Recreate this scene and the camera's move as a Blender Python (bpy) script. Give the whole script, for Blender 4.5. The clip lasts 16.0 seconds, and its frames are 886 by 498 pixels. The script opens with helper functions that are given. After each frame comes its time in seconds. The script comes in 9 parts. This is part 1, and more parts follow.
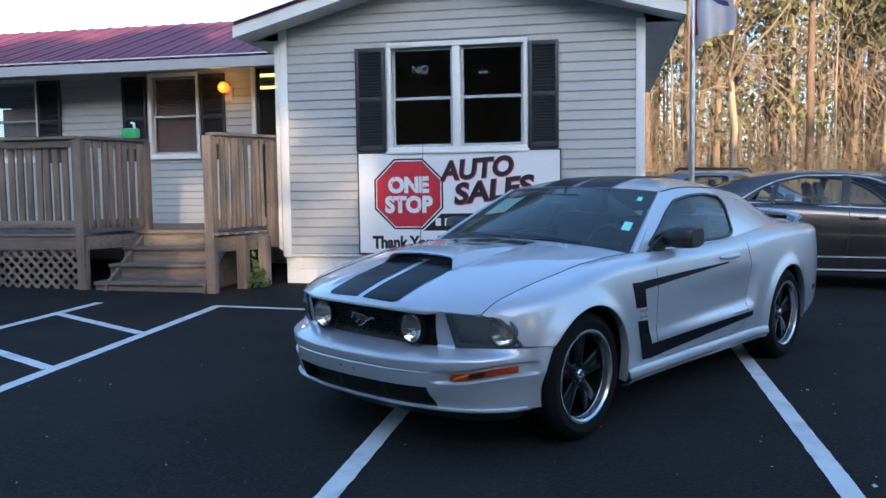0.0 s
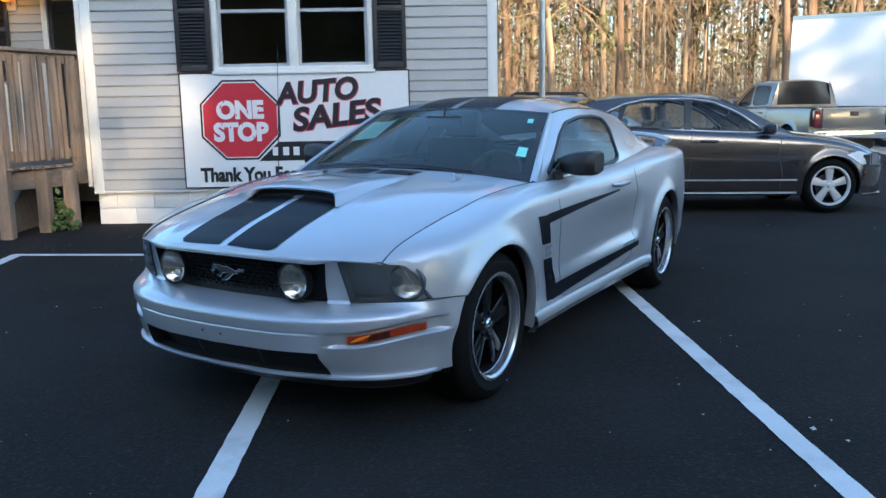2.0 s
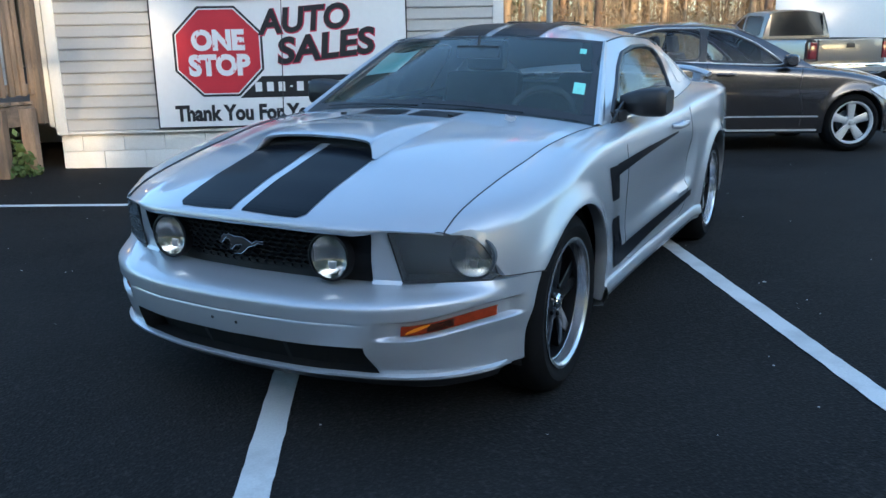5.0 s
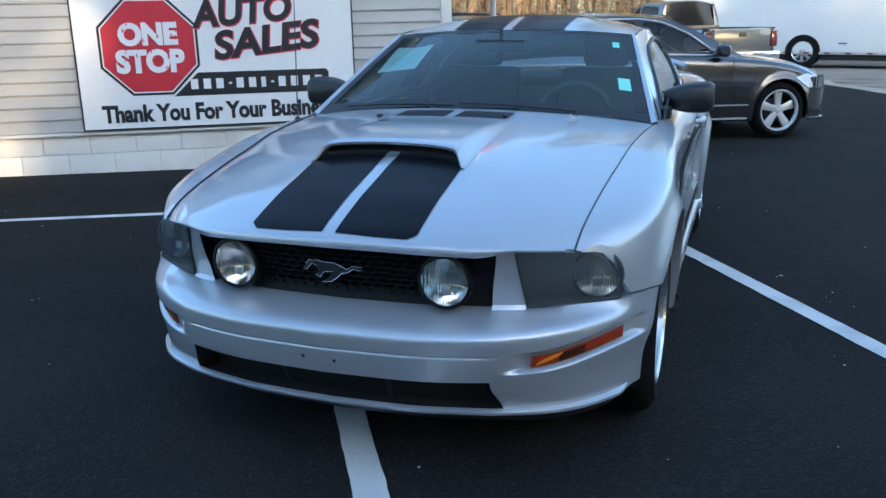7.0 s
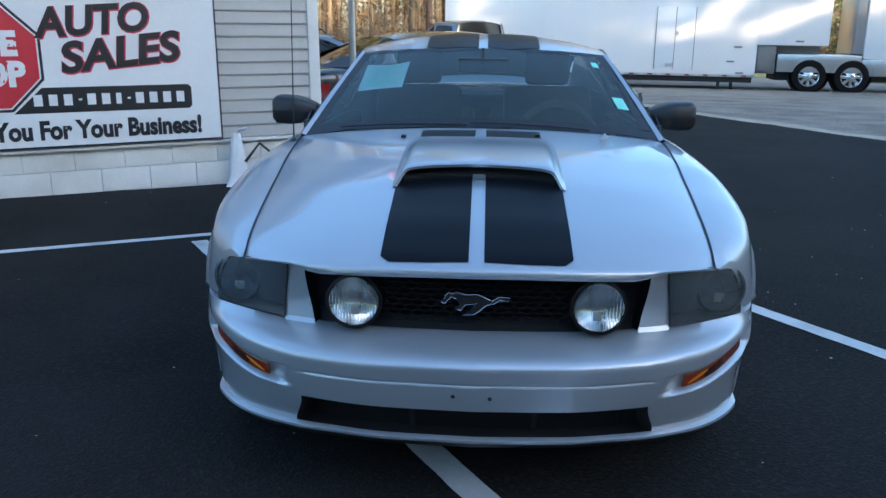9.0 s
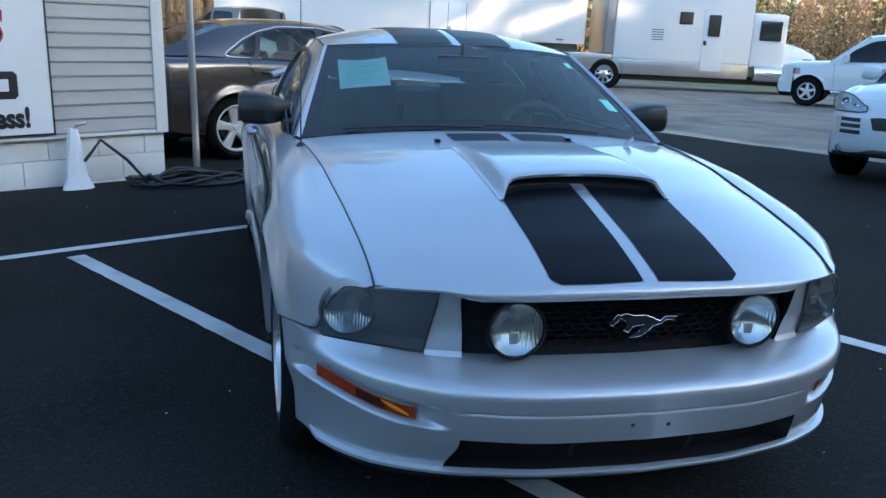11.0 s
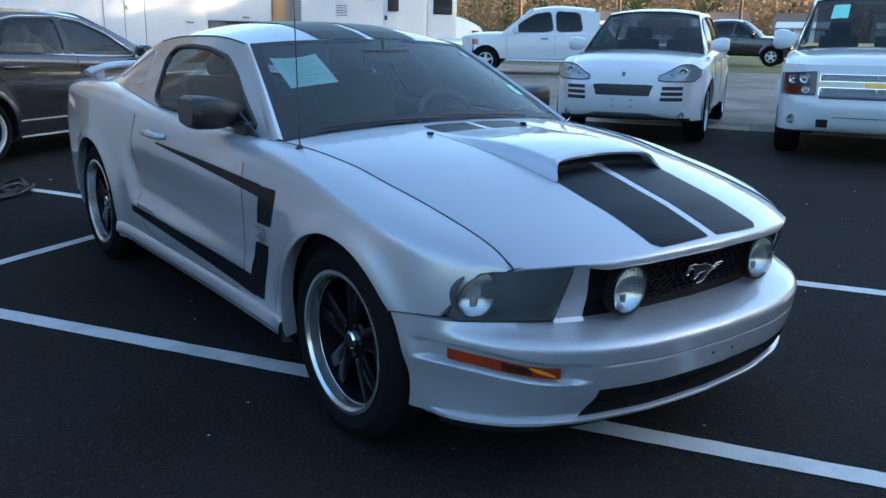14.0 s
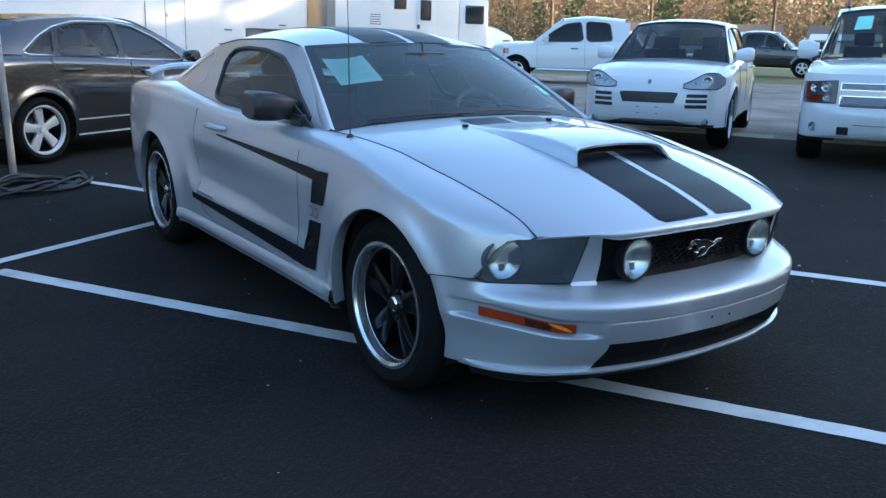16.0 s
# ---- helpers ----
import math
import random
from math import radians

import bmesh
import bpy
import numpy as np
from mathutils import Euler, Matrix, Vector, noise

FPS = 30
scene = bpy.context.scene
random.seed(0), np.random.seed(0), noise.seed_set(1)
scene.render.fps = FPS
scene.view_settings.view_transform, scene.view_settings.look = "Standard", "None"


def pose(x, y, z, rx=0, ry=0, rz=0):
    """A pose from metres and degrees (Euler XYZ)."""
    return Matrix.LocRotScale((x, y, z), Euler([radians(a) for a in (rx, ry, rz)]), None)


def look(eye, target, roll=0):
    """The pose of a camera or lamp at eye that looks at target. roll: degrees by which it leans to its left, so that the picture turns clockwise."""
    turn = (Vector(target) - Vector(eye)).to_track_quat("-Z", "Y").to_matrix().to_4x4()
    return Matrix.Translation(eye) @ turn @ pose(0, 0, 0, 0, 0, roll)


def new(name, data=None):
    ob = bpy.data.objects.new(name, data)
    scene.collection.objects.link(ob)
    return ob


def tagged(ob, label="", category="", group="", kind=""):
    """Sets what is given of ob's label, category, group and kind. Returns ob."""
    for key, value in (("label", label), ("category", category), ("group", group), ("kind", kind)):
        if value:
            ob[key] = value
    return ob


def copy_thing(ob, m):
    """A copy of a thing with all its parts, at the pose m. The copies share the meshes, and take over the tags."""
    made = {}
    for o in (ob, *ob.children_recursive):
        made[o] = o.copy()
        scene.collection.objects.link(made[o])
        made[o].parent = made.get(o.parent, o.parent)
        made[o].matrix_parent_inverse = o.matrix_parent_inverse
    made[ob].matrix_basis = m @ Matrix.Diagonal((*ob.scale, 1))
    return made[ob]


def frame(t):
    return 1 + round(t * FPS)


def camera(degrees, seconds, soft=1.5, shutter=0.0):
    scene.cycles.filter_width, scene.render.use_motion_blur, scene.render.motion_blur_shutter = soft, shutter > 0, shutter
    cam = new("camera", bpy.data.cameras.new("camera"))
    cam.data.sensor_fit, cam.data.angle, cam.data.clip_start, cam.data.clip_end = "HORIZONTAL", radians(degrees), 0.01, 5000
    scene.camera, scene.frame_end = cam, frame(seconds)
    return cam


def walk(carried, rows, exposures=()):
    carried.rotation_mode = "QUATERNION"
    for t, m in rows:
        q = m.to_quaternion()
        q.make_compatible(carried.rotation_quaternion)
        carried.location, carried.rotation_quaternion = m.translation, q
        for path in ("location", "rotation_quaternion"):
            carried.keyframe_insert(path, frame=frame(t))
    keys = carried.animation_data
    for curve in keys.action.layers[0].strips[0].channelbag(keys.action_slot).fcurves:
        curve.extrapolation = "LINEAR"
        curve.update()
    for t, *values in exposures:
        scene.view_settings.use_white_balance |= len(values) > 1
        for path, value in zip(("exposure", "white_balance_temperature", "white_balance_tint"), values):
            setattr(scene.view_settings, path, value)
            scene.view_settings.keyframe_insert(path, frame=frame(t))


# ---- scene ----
EXPO, KELVIN, TINT = 1.9, 5380, 10
cam = camera(56.0, 16.0)
PATH = [
    (0, (0.520, 0.669, 1.284), (0.136, 2.626, 1.142), -0.8),
    (0.5, (0.529, 0.875, 1.270), (0.226, 2.840, 1.052), 0.2),
    (1, (0.375, 1.045, 1.255), (0.276, 3.026, 1.000), 0.4),
    (1.5, (0.135, 1.175, 1.264), (0.182, 3.152, 0.966), -0.5),
    (2, (0.086, 1.353, 1.253), (0.139, 3.326, 0.935), -1.1),
    (2.5, (0.106, 1.613, 1.234), (0.158, 3.579, 0.876), -1.1),
    (3, (0.028, 1.713, 1.227), (0.092, 3.672, 0.828), -0.5),
    (3.5, (-0.141, 1.762, 1.241), (-0.024, 3.716, 0.829), -0.6),
    (5.8, (-0.328, 2.171, 1.242), (-0.189, 4.105, 0.752), -1.6),
    (6, (-0.438, 2.151, 1.246), (-0.252, 4.082, 0.758), -1.7),
    (6.5, (-0.755, 2.232, 1.260), (-0.435, 4.146, 0.774), -1.6),
    (7, (-0.898, 2.468, 1.274), (-0.496, 4.363, 0.776), -1.5),
    (7.5, (-1.167, 2.562, 1.271), (-0.631, 4.426, 0.783), -0.4),
    (8, (-1.442, 2.640, 1.291), (-0.795, 4.472, 0.816), -0.6),
    (8.5, (-1.574, 2.839, 1.309), (-0.820, 4.633, 0.849), -1.6),
    (9, (-1.841, 2.946, 1.299), (-0.918, 4.656, 0.827), -0.4),
    (9.5, (-2.096, 3.108, 1.302), (-1.042, 4.730, 0.794), -0.4),
    (9.7, (-2.141, 3.217, 1.317), (-1.050, 4.813, 0.806), -0.7),
    (11.8, (-2.933, 4.134, 1.320), (-1.344, 5.244, 0.827), 1.4),
    (12, (-3.006, 4.245, 1.324), (-1.377, 5.290, 0.821), 0.7),
    (12.5, (-3.019, 4.483, 1.344), (-1.347, 5.455, 0.839), -0.2),
    (13, (-3.157, 4.678, 1.354), (-1.407, 5.511, 0.859), 0.3),
    (13.5, (-3.341, 4.767, 1.382), (-1.536, 5.444, 0.848), 0.1),
    (14, (-3.396, 4.663, 1.390), (-1.603, 5.370, 0.855), 0.2),
    (14.5, (-3.411, 4.529, 1.375), (-1.647, 5.311, 0.846), 0.4),
    (15, (-3.503, 4.491, 1.373), (-1.756, 5.313, 0.853), 0.5),
    (15.5, (-3.678, 4.531, 1.351), (-1.916, 5.323, 0.833), 0.9),
    (16, (-3.786, 4.527, 1.371), (-2.014, 5.297, 0.857), 0.6),
]
walk(cam, [(t, look(eye, target, roll)) for t, eye, target, roll in PATH], [
    (0.0, EXPO - 0.05, KELVIN - 130, TINT - 1), (2.0, EXPO + 0.12, KELVIN + 30, TINT - 6), (6.5, EXPO + 0.2, KELVIN + 140, TINT - 8), (7.6, EXPO + 0.22, KELVIN + 100, TINT - 5),
    (9.0, EXPO + 0.05, KELVIN + 20, TINT - 6), (14.5, EXPO + 0.08, KELVIN + 260, TINT - 4), (16.0, EXPO + 0.3, KELVIN + 220, TINT - 4)])

# ---- world and sun ----
SUN_AZ, SUN_EL = 290.0, 13.0      # the way to the sun, degrees from +x and above the horizon
world = bpy.data.worlds.new("world")
scene.world = world
world.use_nodes = True
wn = world.node_tree.nodes
sky = wn.new("ShaderNodeTexSky")
sky.sky_type = "NISHITA"
sky.sun_disc = False
sky.sun_elevation = radians(SUN_EL)
sky.sun_rotation = radians(90 - SUN_AZ)
sky.air_density, sky.dust_density, sky.ozone_density = 1.0, 2.0, 1.5
wn["Background"].inputs[1].default_value = 0.15
world.node_tree.links.new(sky.outputs[0], wn["Background"].inputs[0])
sun_data = bpy.data.lights.new("sun", "SUN")
sun_data.energy, sun_data.angle, sun_data.color = 4.5, radians(0.6), (1.0, 0.66, 0.36)
sun = new("sun", sun_data)
sd = Vector((math.cos(radians(SUN_AZ)) * math.cos(radians(SUN_EL)), math.sin(radians(SUN_AZ)) * math.cos(radians(SUN_EL)), math.sin(radians(SUN_EL))))
sun.matrix_world = look(sd * 60, (0, 0, 0))


# ---- materials ----
def shader(name):
    m = bpy.data.materials.new(name)
    m.use_nodes = True
    return m, m.node_tree.nodes, m.node_tree.links, m.node_tree.nodes["Principled BSDF"]


def mat(name, color, rough=0.5, metal=0.0, vary=0.15, scale=8.0, fine=90.0, bump=0.0, coat=0.0, dirt=None, dirt_amount=0.0, dirt_scale=2.0, stretch=(1, 1, 1), random_tint=0.0, spec=0.5):
    """Base colour broken by two noises, a relief, an optional clear coat and stains."""
    m, n, l, b = shader(name)
    co = n.new("ShaderNodeTexCoord")
    mp = n.new("ShaderNodeMapping")
    mp.inputs["Scale"].default_value = stretch
    l.new(co.outputs["Object"], mp.inputs[0])
    big, small = n.new("ShaderNodeTexNoise"), n.new("ShaderNodeTexNoise")
    for t, s, d in ((big, scale, 4), (small, fine, 3)):
        t.inputs["Scale"].default_value = s
        t.inputs["Detail"].default_value = d
        l.new(mp.outputs[0], t.inputs["Vector"])
    add = n.new("ShaderNodeMath")
    add.operation = "ADD"
    l.new(big.outputs[0], add.inputs[0])
    l.new(small.outputs[0], add.inputs[1])
    rg = n.new("ShaderNodeMapRange")
    rg.inputs[1].default_value, rg.inputs[2].default_value = 0.6, 1.4
    rg.inputs[3].default_value, rg.inputs[4].default_value = 1 - vary, 1 + vary
    l.new(add.outputs[0], rg.inputs[0])
    value = rg.outputs[0]
    if random_tint:
        ob = n.new("ShaderNodeObjectInfo")
        r2 = n.new("ShaderNodeMapRange")
        r2.inputs[3].default_value, r2.inputs[4].default_value = 1 - random_tint, 1 + random_tint
        l.new(ob.outputs["Random"], r2.inputs[0])
        mm = n.new("ShaderNodeMath")
        mm.operation = "MULTIPLY"
        l.new(value, mm.inputs[0])
        l.new(r2.outputs[0], mm.inputs[1])
        value = mm.outputs[0]
    mul = n.new("ShaderNodeVectorMath")
    mul.operation = "SCALE"
    mul.inputs[0].default_value = color
    l.new(value, mul.inputs["Scale"])
    out = mul.outputs[0]
    if dirt:
        dn = n.new("ShaderNodeTexNoise")
        dn.inputs["Scale"].default_value, dn.inputs["Detail"].default_value = dirt_scale, 6
        l.new(mp.outputs[0], dn.inputs["Vector"])
        dr = n.new("ShaderNodeMapRange")
        dr.inputs[1].default_value, dr.inputs[2].default_value = 0.48, 0.7
        dr.inputs[3].default_value, dr.inputs[4].default_value = 0, dirt_amount
        l.new(dn.outputs[0], dr.inputs[0])
        mx = n.new("ShaderNodeMix")
        mx.data_type = "RGBA"
        l.new(dr.outputs[0], mx.inputs[0])
        l.new(out, mx.inputs[6])
        mx.inputs[7].default_value = (*dirt, 1)
        out = mx.outputs[2]
    l.new(out, b.inputs["Base Color"])
    b.inputs["Roughness"].default_value, b.inputs["Metallic"].default_value = rough, metal
    b.inputs["Coat Weight"].default_value, b.inputs["Coat Roughness"].default_value = coat, 0.03
    b.inputs["Specular IOR Level"].default_value = spec
    if bump:
        bp = n.new("ShaderNodeBump")
        bp.inputs["Strength"].default_value, bp.inputs["Distance"].default_value = min(1, bump * 20), bump
        l.new(small.outputs[0], bp.inputs["Height"])
        l.new(bp.outputs[0], b.inputs["Normal"])
    return m


def glass_mat(name, tint, gloss=0.02, rough=0.0):
    """A thin tinted pane: what is behind shows through the tint, the sky mirrors in it."""
    m, n, l, b = shader(name)
    n.remove(b)
    tr, gl, fr, mx = (n.new(k) for k in ("ShaderNodeBsdfTransparent", "ShaderNodeBsdfGlossy", "ShaderNodeFresnel", "ShaderNodeMixShader"))
    tr.inputs[0].default_value = (*tint, 1)
    gl.inputs["Roughness"].default_value = rough
    fr.inputs["IOR"].default_value = 1.5
    l.new(fr.outputs[0], mx.inputs[0])
    l.new(tr.outputs[0], mx.inputs[1])
    l.new(gl.outputs[0], mx.inputs[2])
    l.new(mx.outputs[0], n["Material Output"].inputs[0])
    return m


def glow_mat(name, color, power):
    m, n, l, b = shader(name)
    b.inputs["Emission Color"].default_value, b.inputs["Emission Strength"].default_value = (*color, 1), power
    b.inputs["Base Color"].default_value = (*color, 1)
    return m


def siding_mat(name, color, dirt):
    return mat(name, color, 0.45, vary=0.05, scale=1.5, fine=60, bump=0.0008, dirt=dirt, dirt_amount=0.35, dirt_scale=0.9, stretch=(1, 1, 0.5))


M = {}


def asphalt_mat():
    """Rolled asphalt: dark binder, paler stone tips, broad scuffed patches."""
    m = mat("asphalt", (0.0162, 0.0158, 0.0156), 0.9, vary=0.5, scale=1.1, fine=70, bump=0.0, dirt=(0.024, 0.0225, 0.021), dirt_amount=0.75, dirt_scale=0.45, spec=0.12)
    n, l, b = m.node_tree.nodes, m.node_tree.links, m.node_tree.nodes["Principled BSDF"]
    base = b.inputs["Base Color"].links[0].from_socket
    co = n["Texture Coordinate"]
    vo, sp, mx, bp = (n.new(k) for k in ("ShaderNodeTexVoronoi", "ShaderNodeTexNoise", "ShaderNodeMix", "ShaderNodeBump"))
    vo.inputs["Scale"].default_value = 85
    sp.inputs["Scale"].default_value, sp.inputs["Detail"].default_value = 55, 5
    l.new(co.outputs["Object"], vo.inputs["Vector"])
    l.new(co.outputs["Object"], sp.inputs["Vector"])
    rg = n.new("ShaderNodeMapRange")
    rg.inputs[1].default_value, rg.inputs[2].default_value = 0.52, 0.78
    rg.inputs[3].default_value, rg.inputs[4].default_value = 0.0, 0.75
    l.new(sp.outputs[0], rg.inputs[0])
    mx.data_type = "RGBA"
    l.new(rg.outputs[0], mx.inputs[0])
    l.new(base, mx.inputs[6])
    mx.inputs[7].default_value = (0.046, 0.044, 0.042, 1)
    l.new(mx.outputs[2], b.inputs["Base Color"])
    bp.inputs["Strength"].default_value, bp.inputs["Distance"].default_value = 0.65, 0.005
    l.new(vo.outputs["Distance"], bp.inputs["Height"])
    l.new(bp.outputs[0], b.inputs["Normal"])
    return m


M["asphalt"] = asphalt_mat()
# tan of the gravel's edge with low sunlight put into the colour
M["sand"] = mat("sunlit_edge_tan", (0.40, 0.33, 0.25), 0.9, vary=0.35, scale=2.5, fine=40, bump=0.01)
M["gravel"] = mat("gravel", (0.21, 0.185, 0.155), 0.9, vary=0.65, scale=1.2, fine=22, bump=0.03, dirt=(0.33, 0.29, 0.23), dirt_amount=0.6, dirt_scale=0.2)
M["grass"] = mat("grass", (0.10, 0.12, 0.035), 0.9, vary=0.4, scale=0.8, fine=30, bump=0.02, dirt=(0.2, 0.16, 0.07), dirt_amount=0.7, dirt_scale=0.15)
M["line"] = mat("line_paint", (0.62, 0.63, 0.63), 0.65, vary=0.14, scale=3, fine=120, bump=0.002, dirt=(0.2, 0.2, 0.2), dirt_amount=0.35, dirt_scale=5)
M["siding"] = siding_mat("siding", (0.385, 0.385, 0.378), (0.31, 0.308, 0.303))
M["sash"] = mat("grey_sash", (0.40, 0.41, 0.42), 0.45, vary=0.08, scale=3, fine=50)
M["trim"] = mat("white_trim", (0.72, 0.72, 0.70), 0.4, vary=0.06, scale=2, fine=50, dirt=(0.5, 0.49, 0.46), dirt_amount=0.4)
M["foundation"] = mat("painted_block", (0.70, 0.70, 0.68), 0.7, vary=0.08, scale=2, fine=70, bump=0.003, dirt=(0.48, 0.45, 0.4), dirt_amount=0.5, dirt_scale=1.6)
M["roof"] = mat("red_metal_roof", (0.12, 0.027, 0.052), 0.62, 0.0, vary=0.15, scale=1.2, fine=30, dirt=(0.22, 0.09, 0.1), dirt_amount=0.4)
M["shutter"] = mat("black_shutter", (0.022, 0.022, 0.025), 0.45, vary=0.2)
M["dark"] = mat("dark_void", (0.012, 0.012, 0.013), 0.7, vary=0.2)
M["interior"] = mat("room_paint", (0.28, 0.285, 0.29), 0.8)
M["pane"] = glass_mat("window_glass", (0.75, 0.78, 0.8))
M["blind"] = mat("blind", (0.62, 0.41, 0.39), 0.6)
M["wood"] = mat("weathered_wood", (0.20, 0.15, 0.112), 0.85, vary=0.4, scale=4, fine=45, bump=0.004, dirt=(0.10, 0.085, 0.07), dirt_amount=0.8, dirt_scale=2.2, stretch=(6, 6, 0.6), random_tint=0.22)
M["wood_flat"] = mat("weathered_boards", (0.19, 0.15, 0.12), 0.85, vary=0.4, scale=4, fine=45, bump=0.004, dirt=(0.10, 0.085, 0.07), dirt_amount=0.8, dirt_scale=2.2, stretch=(0.6, 6, 6), random_tint=0.2)
M["steel"] = mat("galvanised_steel", (0.55, 0.56, 0.57), 0.35, 0.9, vary=0.12)


# ---- mesh helpers ----
def link(name, bm, material, parent=None, label="", smooth=None):
    me = bpy.data.meshes.new(name)
    bmesh.ops.recalc_face_normals(bm, faces=bm.faces)
    bm.to_mesh(me)
    bm.free()
    me.materials.append(material)
    if smooth is not None:
        me.shade_smooth()
        me.set_sharp_from_angle(angle=radians(smooth))
    ob = new(name, me)
    if parent is not None:
        ob.parent = parent
    if label:
        ob["label"] = label
    return ob


def part(name, bm, material, parent, label="", smooth=None):
    return link(name, bm, material, parent, label, smooth)


def thing(name, m, label, category, group="", kind=""):
    ob = new(name)
    ob.matrix_basis = m
    ob.empty_display_size = 0.1
    return tagged(ob, label, category, group, kind)


def box(bm, x0, x1, y0, y1, z0, z1, bevel=0.0, m=None):
    a = bmesh.ops.create_cube(bm, size=1.0)["verts"]
    for v in a:
        v.co = Vector(((x0 + x1) / 2 + v.co.x * (x1 - x0), (y0 + y1) / 2 + v.co.y * (y1 - y0), (z0 + z1) / 2 + v.co.z * (z1 - z0)))
    if bevel:
        es = list({e for v in a for e in v.link_edges})
        r = bmesh.ops.bevel(bm, geom=es, offset=bevel, segments=2, affect="EDGES", profile=0.6)
        a = list({v for f in r["faces"] for v in f.verts} | {v for v in a if v.is_valid})
    if m is not None:
        bmesh.ops.transform(bm, matrix=m, verts=a)
    return a


def boxed(name, x0, x1, y0, y1, z0, z1, material, parent=None, label="", bevel=0.0):
    bm = bmesh.new()
    box(bm, x0, x1, y0, y1, z0, z1, bevel)
    return link(name, bm, material, parent, label, 40 if bevel else None)


def slab_between(bm, p, q, w, h, bevel=0.0):
    """A bar with a w x h section from p to q."""
    p, q = Vector(p), Vector(q)
    d = q - p
    m = Matrix.Translation((p + q) / 2) @ d.to_track_quat("X", "Z").to_matrix().to_4x4()
    return box(bm, -d.length / 2, d.length / 2, -w / 2, w / 2, -h / 2, h / 2, bevel, m)


def tube(bm, pts, r, seg=10, closed=False, caps=True):
    pts = [Vector(p) for p in pts]
    n = len(pts)
    rs = r if isinstance(r, (list, tuple)) else [r] * n
    rings, up = [], Vector((0.01, 0.02, 1)).normalized()
    for i, p in enumerate(pts):
        d = (pts[(i + 1) % n] - pts[i - 1]) if closed else (pts[min(i + 1, n - 1)] - pts[max(i - 1, 0)])
        d.normalize()
        a = d.cross(up)
        if a.length < 1e-3:
            a = d.cross(Vector((1, 0, 0)))
        a.normalize()
        b = d.cross(a)
        rings.append([bm.verts.new(p + (a * math.cos(k * 2 * math.pi / seg) + b * math.sin(k * 2 * math.pi / seg)) * rs[i]) for k in range(seg)])
    for i in range(n if closed else n - 1):
        s, t = rings[i], rings[(i + 1) % n]
        for k in range(seg):
            bm.faces.new((s[k], s[(k + 1) % seg], t[(k + 1) % seg], t[k]))
    if caps and not closed:
        bm.faces.new(rings[0])
        bm.faces.new(rings[-1])


def sheet(bm, grid, flip=False):
    """Quads over a grid of points."""
    vs = [[bm.verts.new(p) for p in row] for row in grid]
    for i in range(len(vs) - 1):
        for j in range(len(vs[0]) - 1):
            f = (vs[i][j], vs[i][j + 1], vs[i + 1][j + 1], vs[i + 1][j])
            try:
                bm.faces.new(f[::-1] if flip else f)
            except ValueError:
                pass
    return vs


def lathe(bm, profile, m=None, seg=32):
    """Turns (radius, along) about the local Y axis."""
    rings = []
    m = m or Matrix()
    for r, a in profile:
        rings.append([bm.verts.new(m @ Vector((r * math.cos(k * 2 * math.pi / seg), a, r * math.sin(k * 2 * math.pi / seg)))) for k in range(seg)])
    for s, t in zip(rings, rings[1:]):
        for k in range(seg):
            bm.faces.new((s[k], s[(k + 1) % seg], t[(k + 1) % seg], t[k]))
    return rings


def prism(bm, outline, a, b, m=None):
    """An outline of (u, v) extruded from depth a to b; u, v, depth are x, z, y."""
    m = m or Matrix()
    lo = [bm.verts.new(m @ Vector((u, a, v))) for u, v in outline]
    hi = [bm.verts.new(m @ Vector((u, b, v))) for u, v in outline]
    n = len(outline)
    bm.faces.new(lo)
    bm.faces.new(hi[::-1])
    for i in range(n):
        bm.faces.new((lo[i], hi[i], hi[(i + 1) % n], lo[(i + 1) % n]))


def sstep(a, b, x):
    t = min(1.0, max(0.0, (x - a) / (b - a)))
    return t * t * (3 - 2 * t)


def curve(*keys):
    """A smooth function through (x, value) keys that never overshoots them."""
    ks = sorted(keys)
    xs, ys = [k[0] for k in ks], [k[1] for k in ks]
    n = len(xs)
    d = [(ys[i + 1] - ys[i]) / (xs[i + 1] - xs[i]) for i in range(n - 1)]
    g = [d[0]] + [0 if d[i - 1] * d[i] <= 0 else 2 * d[i - 1] * d[i] / (d[i - 1] + d[i]) for i in range(1, n - 1)] + [d[-1]]

    def f(x):
        if x <= xs[0]:
            return ys[0]
        if x >= xs[-1]:
            return ys[-1]
        i = max(j for j in range(n - 1) if xs[j] <= x)
        h = xs[i + 1] - xs[i]
        t = (x - xs[i]) / h
        return (ys[i] * (2 * t**3 - 3 * t**2 + 1) + g[i] * h * (t**3 - 2 * t**2 + t) + ys[i + 1] * (3 * t**2 - 2 * t**3) + g[i + 1] * h * (t**3 - t**2))
    return f


# ---- ground ----
def ground_z(x, y):
    """The lot is one plane that falls gently towards +x, with a lip of asphalt that rises to the office."""
    xx, yy = max(-30.0, min(130.0, x)), max(-40.0, min(60.0, y))
    return -0.1026 - 0.0147 * xx + 0.0135 * yy + 0.045 * sstep(8.9, 10.3, y) * (1 - sstep(0.8, 2.2, x)) * (1 - sstep(14.0, 30.0, y))


def edge_x(y):
    """Where the asphalt ends and the gravel begins."""
    return curve((-40, 9.0), (5.3, 9.5), (9.2, 9.7), (15, 10.5), (20, 11.7), (26, 12.6), (60, 14.0))(y) + 0.25 * noise.noise(Vector((0.0, y * 0.5, 3.0))) + 0.08 * noise.noise(Vector((0.0, y * 3, 9.0)))


